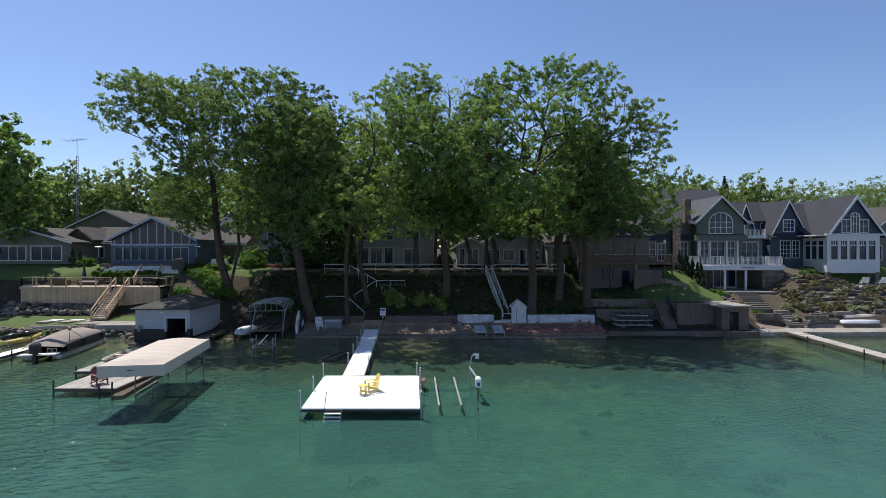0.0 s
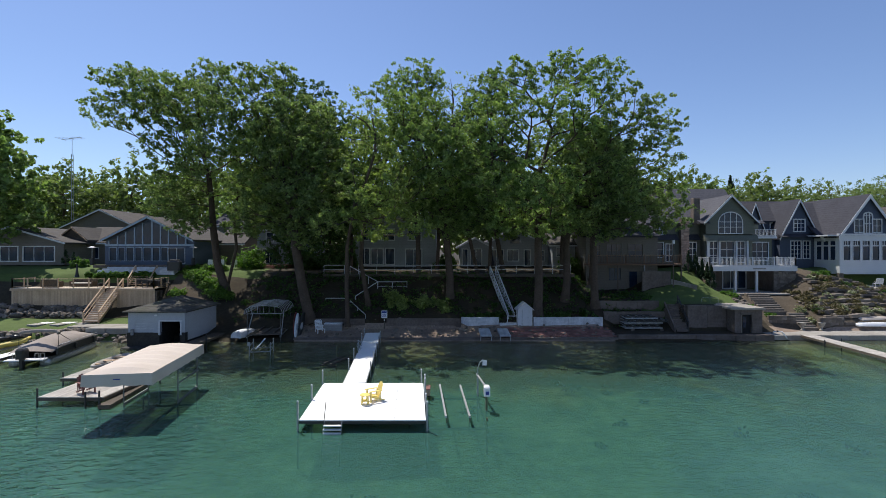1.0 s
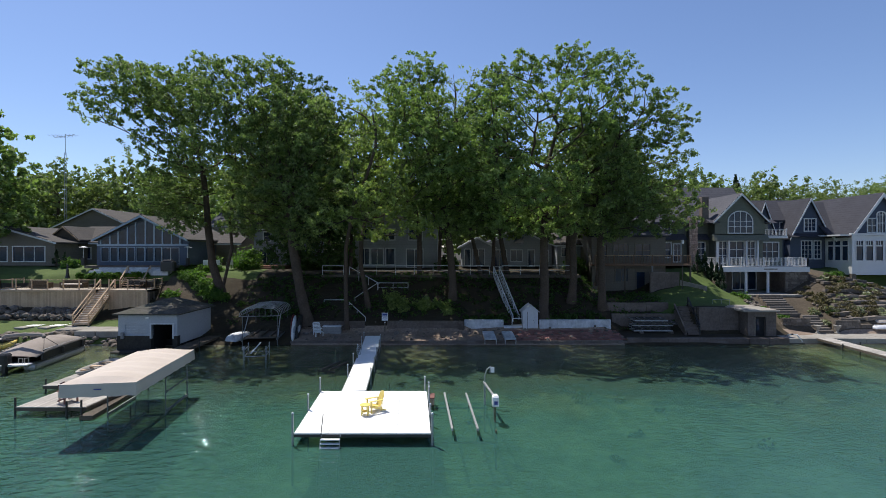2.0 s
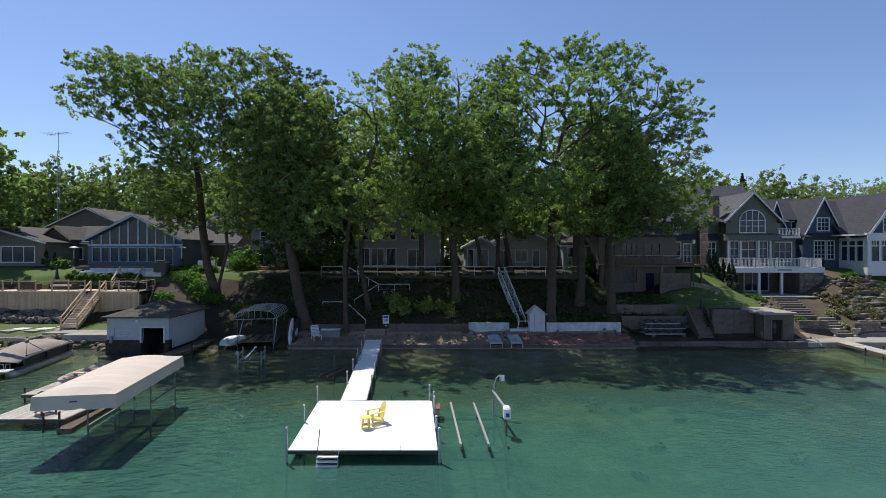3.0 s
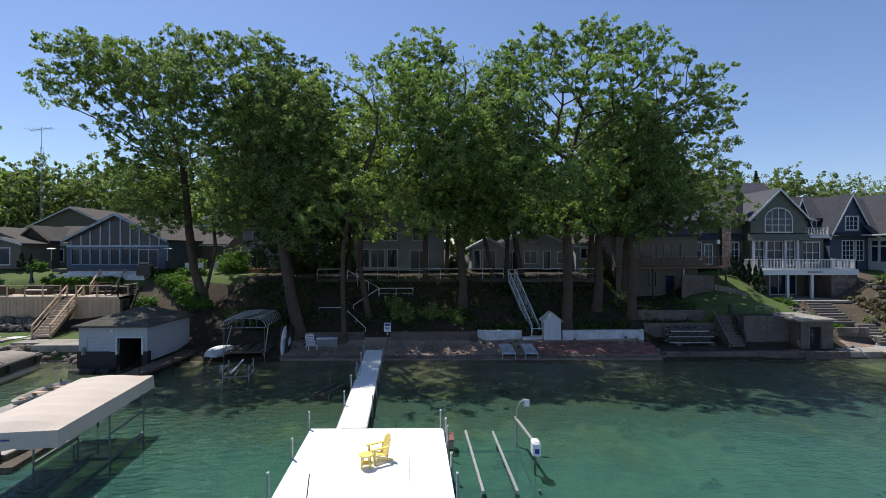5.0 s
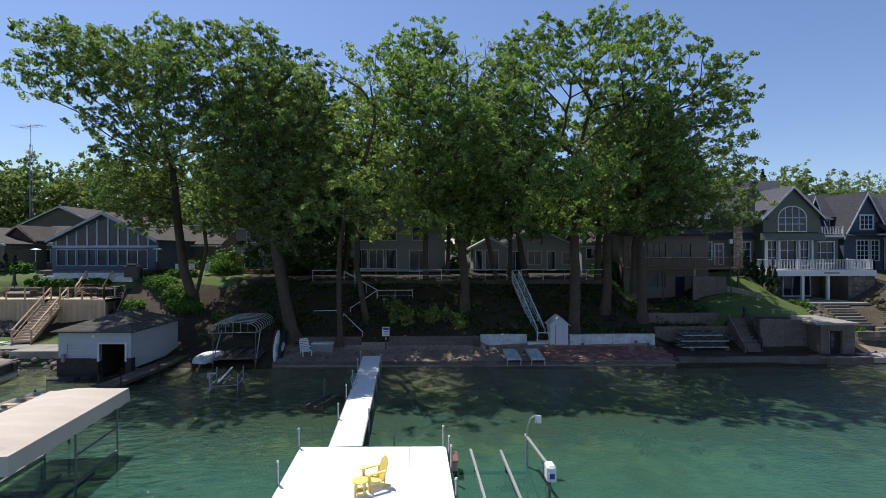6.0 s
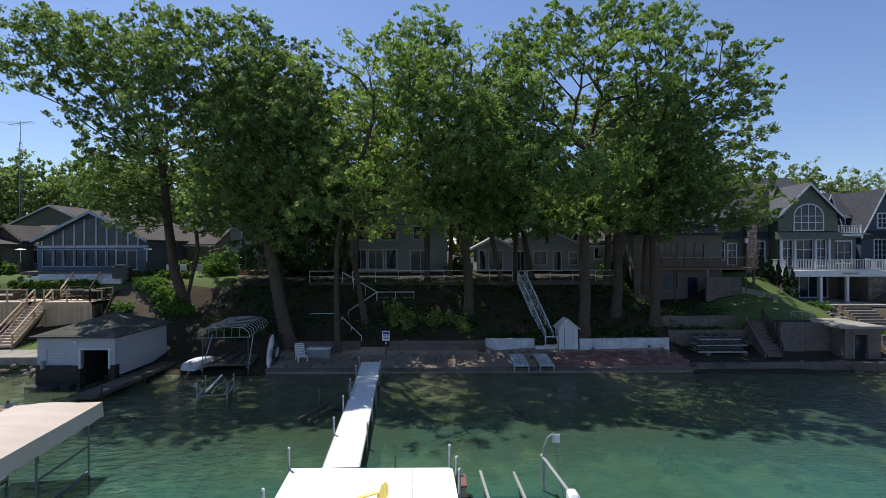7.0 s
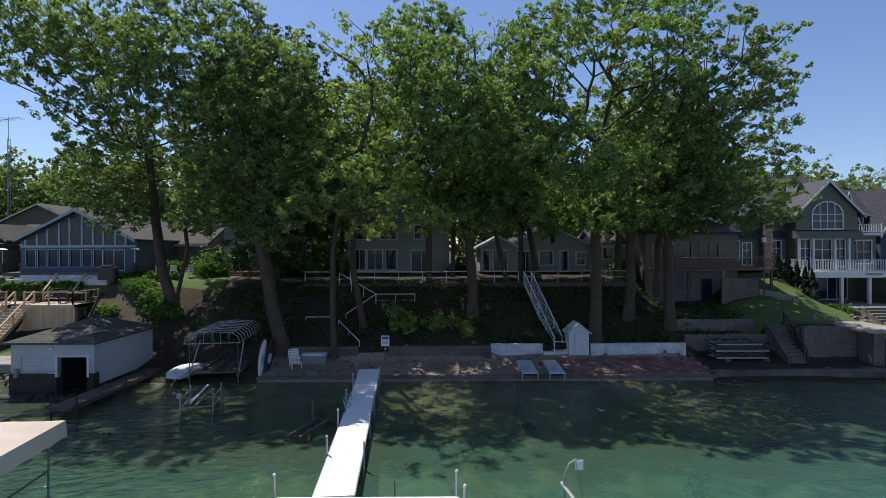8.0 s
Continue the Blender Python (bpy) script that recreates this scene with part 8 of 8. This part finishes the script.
# ---- antenna ----
def antenna():
    t = thing("antenna_mast", (-58.2, 76.9, 6.3), "tall lattice mast with a television aerial", "antenna")
    r = 0.16
    legs = [(r * math.cos(a), r * math.sin(a)) for a in (0.5, 2.6, 4.7)]
    for x, y in legs:
        part("leg", Shape().tube([(x, y, 0), (x, y, 16.5)], 0.03, 5), GALVANISED, t)
    for k in range(33):
        (xa, ya), (xb, yb) = legs[k % 3], legs[(k + 1) % 3]
        part("brace", Shape().tube([(xa, ya, 0.5 * k), (xb, yb, 0.5 * k + 0.5)], 0.016, 4), GALVANISED, t)
    part("mast", Shape().tube([(0, 0, 16.2), (0, 0, 19.3)], 0.035, 6), GALVANISED, t)
    b = part("boom", Shape().tube([(-1.9, 0.3, 18.9), (1.7, -0.3, 19.15)], 0.035, 5), GALVANISED, t)
    for k in range(8):
        x = -1.8 + 0.48 * k
        part("element", Shape().tube([(x, -1.1 + 0.07 * k, 18.95 + 0.03 * k), (x, 1.1 - 0.07 * k, 18.95 + 0.03 * k)], 0.02, 4), GALVANISED, b)


antenna()
patio = thing("lower_patio", (52, 55.6, 3.7), "pale paved patio under the navy porch", "patio", kind="structure")
for k in range(4):
    wpart("slab", Shape().box(46.15 + 3 * k, 53.35, 3.6, 49.12 + 3 * k, 58.0, 3.83, c=0.01), CONCRETE, patio)
pipe = thing("drain_pipe", (29.0, 44.1, 0.4), "bent white drain pipe on the sea wall", "pipe")
part("bend", Shape().tube([(0.1, 0.5, 0.2), (0.35, 0.2, 0.36), (0.6, 0.0, 0.33), (0.85, -0.3, -0.2)], 0.055, 9), WHITE_PLASTIC, pipe, smooth=True)
part("stand", Shape().box(0.02, 0.45, 0.0, 0.15, 0.58, 0.24), GREY_SIDING, pipe)
part("collar", Shape().tube([(0.31, 0.25, 0.335), (0.39, 0.17, 0.365)], 0.07, 9), DARK_METAL, pipe)


# ---- shrubs, hedges and ground cover ----
def shrub(place, r, leaf, label, seed, n=14, leaves=55, size=0.2, group="shrubs", name="shrub"):
    rng = np.random.default_rng(seed)
    t = thing(name, place, label, "shrub", group)
    d = rng.normal(size=(n, 3))
    d /= np.linalg.norm(d, axis=1)[:, None]
    d[:, 2] = np.abs(d[:, 2])
    c = d * np.array(r) * (0.35 + 0.5 * rng.random((n, 1)))
    rad = np.tile(np.array(r) * 0.42, (n, 1)) * (0.8 + 0.5 * rng.random((n, 1)))
    part("foliage", quads_mesh("foliage", leaf_cards(rng, c, rad, leaves, size, 0.1), leaf), leaf, t)
    part("stem", Shape().tube([(0, 0, -0.2), tuple(c[0] * 0.5), tuple(c[0])], 0.03, 5, 0.012), BARK, t)
    return t


rs = random.Random(11)
for k in range(26):
    x, y = -27.4 + 4.6 * ((k * 0.618) % 1), 50.6 + 3.0 * ((k * 0.382 + 0.07) % 1)
    q = 0.85 + 0.35 * ((k * 0.71) % 1)
    shrub((x, y, land(x, y) - 0.1), (q * 1.15, q, q * 0.62), SHRUB_LEAF, "low spreading green juniper on the slope", 40 + k, 14, 70, 0.17, "slope junipers")
for k in range(6):
    x = -29.4 + 0.95 * k
    shrub((x, 54.6 + 0.1 * k, 5.6), (0.8, 0.6, 0.75), SHRUB_LEAF, "clipped green hedge plant by the lawn", 60 + k, 12, 70, 0.14, "lawn hedge")
for k, (x, y, s) in enumerate(((-23.0, 57.2, 1.4), (-22.0, 57.8, 1.1), (-27.0, 58.6, 1.0), (-42.0, 56.2, 0.8), (-41.0, 56.2, 0.7))):
    shrub((x, y, land(x, y)), (s, s * 0.9, s * 1.2), SHRUB_LEAF, "rounded sunlit garden shrub", 70 + k, 16, 80, 0.18)
for k in range(10):
    x = -38.0 + 0.75 * k
    shrub((x, 53.0, 5.2), (0.5, 0.4, 0.45), SHRUB_LEAF, "leafy perennial in the lawn border", 80 + k, 8, 40, 0.2, "border plants", "border_plant")
for k in range(9):
    x = rs.uniform(-5.6, 1.2)
    y = rs.uniform(48.0, 49.8)
    s = rs.uniform(0.6, 1.1)
    shrub((x, y, land(x, y) - 0.1), (s, s * 0.9, s * 1.15), PALE_LEAF, "wild leafy shrub on the shaded bank", 100 + k, 12, 60, 0.2, "bank shrubs")
for k in range(16):
    x = 1.6 + 0.82 * k
    y = 47.75 + rs.uniform(0, 0.35)
    if 5.2 < x < 8.2:
        continue
    s = rs.uniform(0.35, 0.6)
    shrub((x, y, 1.45), (s * 1.2, s, s), IVY_LEAF, "creeping plant spilling over the white wall", 120 + k, 9, 50, 0.16, "wall creepers", "creeper")
for k in range(130):
    x, y = rs.uniform(36.0, 50.0), rs.uniform(47.6, 53.4)
    s = rs.uniform(0.3, 0.62)
    pale = k % 7 == 0
    shrub((x, y, land(x, y) - 0.05), (s * 1.2, s * 1.1, s * 0.85), GRASSY_LEAF if pale else (HEATHER_LEAF if k % 9 else IVY_LEAF),
          "pale rounded ornamental grass tuft" if pale else "low brown-green heather in the rock garden", 150 + k, 10, 55, 0.14, "rock garden plants", "grass_tuft" if pale else "shrub")
for k, (x, y) in enumerate(((31.2, 48.0), (30.2, 49.2), (35.2, 49.4), (36.4, 49.0), (35.0, 47.8), (38.5, 48.4), (40.2, 47.9), (41.8, 48.3), (43.6, 48.6), (45.3, 48.2), (29.6, 51.4), (29.3, 52.2), (40.0, 53.8), (41.4, 54.6), (42.3, 55.2))):
    shrub((x, y, land(x, y) - 0.03), (0.62, 0.6, 0.5), GRASSY_LEAF if 2 <= k < 10 else SHRUB_LEAF, "pale rounded grass clump by the steps" if 2 <= k < 10 else "green shrub by the patio", 190 + k, 12, 60, 0.13, "rock garden plants", "grass_tuft" if 2 <= k < 10 else "shrub")


def conifer(name, place, h, r, seed, label, group, n=26, leaves=70, size=0.16):
    rng = np.random.default_rng(seed)
    t = thing(name, place, label, "tree", group)
    part("trunk", Shape().tube([(0, 0, -0.2), (0, 0, h * 0.95)], h * 0.022, 7, 0.01), BARK, t)
    u = rng.random(n) ** 0.8
    ang = rng.random(n) * 6.283
    rr = r * (1 - u) ** 0.75 * (0.55 + 0.3 * rng.random(n))
    c = np.stack([rr * np.cos(ang), rr * np.sin(ang), h * (0.06 + 0.9 * u)], 1)
    rad = np.stack([r * 0.5 * (1.05 - u), r * 0.5 * (1.05 - u), np.full(n, h * 0.09)], 1)
    part("crown", quads_mesh("crown", leaf_cards(rng, c, rad, leaves, size, 0.6), CONIFER_LEAF), CONIFER_LEAF, t)
    return t


for k, (x, y) in enumerate(((27.4, 56.0), (28.0, 55.6), (28.45, 55.1), (28.7, 54.5), (28.75, 53.8))):
    conifer("arborvitae", (x, y, land(x, y)), 2.5, 0.55, 210 + k, "narrow dark green arborvitae in a row", "arborvitae row", 30, 80, 0.12)
conifer("arborvitae", (-42.9, 56.0, 6.1), 1.9, 0.45, 220, "small dark conifer by the house corner", "arborvitae row", 24, 70, 0.12)
conifer("arborvitae", (-42.2, 56.3, 6.1), 1.7, 0.42, 221, "small dark conifer by the house corner", "arborvitae row", 24, 70, 0.12)
conifer("spruce_tree", (56.5, 97.0, 6.3), 15.5, 3.2, 222, "dark pointed spruce behind the houses", "background woods", 60, 90, 0.5)

# low plants over the shaded bank
rngb = np.random.default_rng(77)
pts = []
while len(pts) < 760:
    x, y = rngb.uniform(-20.5, 21), rngb.uniform(47.4, 54.2)
    if rngb.random() < 0.35 + 0.65 * (noise.noise(Vector((x * 0.4, y * 0.4, 1))) > 0.05):
        pts.append((x, y, land(x, y) + 0.08))
pts = np.array(pts)
cover = new("ground_cover", quads_mesh("ground_cover", leaf_cards(rngb, pts, np.tile([0.55, 0.5, 0.16], (len(pts), 1)), 26, 0.17, 0.1), IVY_LEAF))
tagged(cover, "low leafy ground cover on the shaded bank", "ground cover", kind="stuff")


# ---- rocks ----
def rock_mesh(seed, r=0.5):
    bm = bmesh.new()
    bmesh.ops.create_icosphere(bm, subdivisions=1, radius=1)
    for v in bm.verts:
        v.co *= r * (1 + 0.35 * noise.noise(v.co * 1.3 + Vector((seed, 0, 0))))
        v.co.z *= 0.62
    me = bpy.data.meshes.new("rock")
    bm.to_mesh(me)
    bm.free()
    me.materials.append(STONE)
    return me


ROCKS = [rock_mesh(3.7 * k) for k in range(6)]


def rocks(name, label, n, area, size, seed, category="rocks"):
    rr = random.Random(seed)
    x0, y0, x1, y1 = area
    t = thing(name, ((x0 + x1) / 2, (y0 + y1) / 2, land((x0 + x1) / 2, (y0 + y1) / 2)), label, category, kind="structure")
    for k in range(n):
        x, y = rr.uniform(x0, x1), rr.uniform(y0, y1)
        ob = new("rock", ROCKS[k % 6])
        s = rr.uniform(*size)
        ob.parent = t
        ob.matrix_basis = Matrix.Translation(Vector((x, y, land(x, y) + 0.08 * s)) - t.location) @ Euler((rr.uniform(-0.4, 0.4), rr.uniform(-0.4, 0.4), rr.uniform(0, 6))).to_matrix().to_4x4() @ Matrix.Diagonal((s, s * rr.uniform(0.7, 1), s, 1))


rocks("riprap", "grey boulders along the water's edge", 190, (-46, 42.7, -26.9, 44.2), (0.45, 1.0), 5)
rocks("riprap", "grey rubble bank under the cedar terrace", 130, (-44.5, 48.5, -34.4, 49.8), (0.4, 0.9), 6)
rocks("rock_garden", "terraced boulders on the planted mound", 110, (35.6, 47.4, 48.5, 54.0), (0.22, 0.45), 7)
LEDGE = [Shape().box(-0.5, -0.28, -0.14, 0.5, 0.28, 0.14, c=0.05).mesh("ledge_stone", STONE), Shape().prism([(-0.45, -0.25, -0.13), (0.5, -0.3, -0.13), (0.42, 0.3, -0.13), (-0.5, 0.22, -0.13)], (0.03, 0.02, 0.27)).mesh("ledge_stone", STONE)]
rl = random.Random(19)
for k in range(9):
    y = 47.7 + 0.72 * k
    x, x1 = 35.9 + 0.33 * k + rl.uniform(-0.3, 0.3), 49.5 - 0.5 * k
    ledge = thing("stone_ledge", (42.5, y, land(42.5, y)), "rough brown stone ledge terracing the planted mound", "stone ledge", "garden ledges", kind="structure")
    while x < x1:
        w = rl.uniform(0.45, 1.15)
        yy = y + 0.25 * noise.noise(Vector((x * 0.5, y, 4))) + 0.04 * (x - 42)
        if rl.random() < 0.86:
            ob = new("stone", LEDGE[rl.random() < 0.5])
            ob.parent = ledge
            ob.matrix_basis = Matrix.Translation(Vector((x + w / 2, yy, land(x + w / 2, yy) + 0.08)) - ledge.location) @ Euler((rl.uniform(-0.08, 0.08), rl.uniform(-0.06, 0.06), rl.uniform(-0.25, 0.25))).to_matrix().to_4x4() @ Matrix.Diagonal((w, rl.uniform(0.7, 1.2), rl.uniform(0.75, 1.35), 1))
        x += w
rocks("beach_stones", "scattered stones along the beach", 120, (-13, 43.9, 15, 46.9), (0.14, 0.45), 8)
rocks("rock_edge", "boulders beside the patio steps", 30, (29.3, 48.5, 30.5, 52.5), (0.4, 0.8), 9)

# red pavers on the beach
pv = thing("paver_terrace", (10, 45.4, 0.5), "worn red paver terrace before the white wall", "paving", kind="structure")
PAVER = Shape().box(-0.24, -0.19, -0.06, 0.24, 0.19, 0.03, c=0.02).mesh("paver", RED_PAVER)
for j in range(7):
    for i in range(20):
        x, y = 5.4 + 0.5 * i + (0.25 if j % 2 else 0), 44.2 + 0.4 * j
        if rs.random() < 0.06 or x > 15.0:
            continue
        ob = new("paver", PAVER)
        ob.parent = pv
        ob.matrix_basis = Matrix.Translation(Vector((x, y, land(x, y) + 0.02 + rs.uniform(-0.01, 0.015))) - pv.location) @ Euler((0.12 + rs.uniform(-0.03, 0.03), rs.uniform(-0.03, 0.03), rs.uniform(-0.05, 0.05))).to_matrix().to_4x4()

# ---- woods behind ----
tree("broadleaf_tree", (-54.5, 57.5, 6.0), [(-54.5, 57.5, 11), (-53.8, 57.2, 16), (-53.5, 57, 20)],
     [(-54.5, 57, 20.0, 5.0, 4.5, 3.8), (-51.5, 56.5, 15.5, 4.5, 4, 4.0), (-57, 57, 14.5, 5, 4.5, 4.5), (-49.5, 55.8, 11.8, 3.4, 3.0, 2.4)], OAK_LEAF, "full green tree over the ranch house", 0.4, 1.4, 110, 0.4, 31, "background woods")
kinds = []
for k, (leaf, lab) in enumerate(((OAK_LEAF, "leafy green tree in the woods behind"), (WOODS_LEAF, "young yellow-green tree in the woods behind"), (DEEP_LEAF, "dark green tree in the woods behind"), (WOODS_LEAF, "thin half-bare tree in the woods behind"))):
    kinds.append(tree("woodland_tree", (-125 + 5 * k, 100 + k, 6.2), [(-125 + 5 * k, 100 + k, 12), (-125 + 5 * k + 0.6, 100 + k, 17)],
                      [(-125 + 5 * k, 100 + k, 18, 4.2, 4.2, 5), (-125 + 5 * k + 1.5, 100 + k, 12, 4.6, 4.4, 4.4)], leaf, lab, 0.3, 1.85, 76 if k == 3 else 60, 0.27 if k == 3 else 0.52, 50 + k, "background woods"))
rw = random.Random(21)
x = -98.0
while x < 110:
    for row, yb in enumerate((90, 101) if x < -26 or x > 30 else (90,)):
        src = kinds[rw.choice((0, 1, 1, 1, 2)) if not (50 < x < 125 and rw.random() < 0.45) else 3]
        y = yb + rw.uniform(-3, 3)
        xx = x + rw.uniform(-2, 2) + 3 * row
        if -36 < xx < -24 and y < 92:
            y = 93
        c = copy_thing(src, pose(xx, y, 6.1, 0, 0, rw.uniform(0, 360)))
        s = rw.uniform(0.86, 1.06) * (0.92 if xx > 20 else 1.02)
        c.scale = (s, s, s * rw.uniform(0.95, 1.1))
    x += 5.8
for k in range(14):
    xx = -34 + 5.4 * k
    c = copy_thing(kinds[(0, 2, 1)[k % 3]], pose(xx, 77 + rw.uniform(-3, 3), 6.0, 0, 0, rw.uniform(0, 360)))
    c.scale = (0.8, 0.8, 0.75)

# weed beds on the lakebed
pw = []
while len(pw) < 46:
    x, y = rngb.uniform(-26, 32), rngb.uniform(13, 38)
    if not (-7 < x < 2 and 22 < y < 29):
        pw.append((x, y, land(x, y) + 0.12))
pw = np.array([(-3.4, 19.8, land(0, 19.8) + 0.15), (-3.0, 20.1, land(0, 20) + 0.15)] + pw)
weed = new("water_weed", quads_mesh("water_weed", leaf_cards(rngb, pw, np.stack([rngb.uniform(0.3, 0.8, len(pw)), rngb.uniform(0.25, 0.5, len(pw)), np.full(len(pw), 0.14)], 1), 45, 0.2, 0.1), CONIFER_LEAF))
tagged(weed, "dark weed clumps on the lakebed", "water weed", kind="stuff")
for k, (x, y, r) in enumerate(((-23.4, 59.0, 1.9), (-16.2, 59.0, 2.1), (-13.9, 59.6, 1.9), (-0.1, 60.0, 1.5), (14.3, 57.4, 1.6), (-17.4, 61.0, 2.4), (-12.6, 61.2, 2.0))):
    shrub((x, y, land(x, y) - 0.1), (r, r * 0.8, r * 1.35), SHRUB_LEAF if k == 0 else IVY_LEAF, "tall dark shrub between the cottages", 400 + k, 26, 110, 0.24, "cottage shrubs")
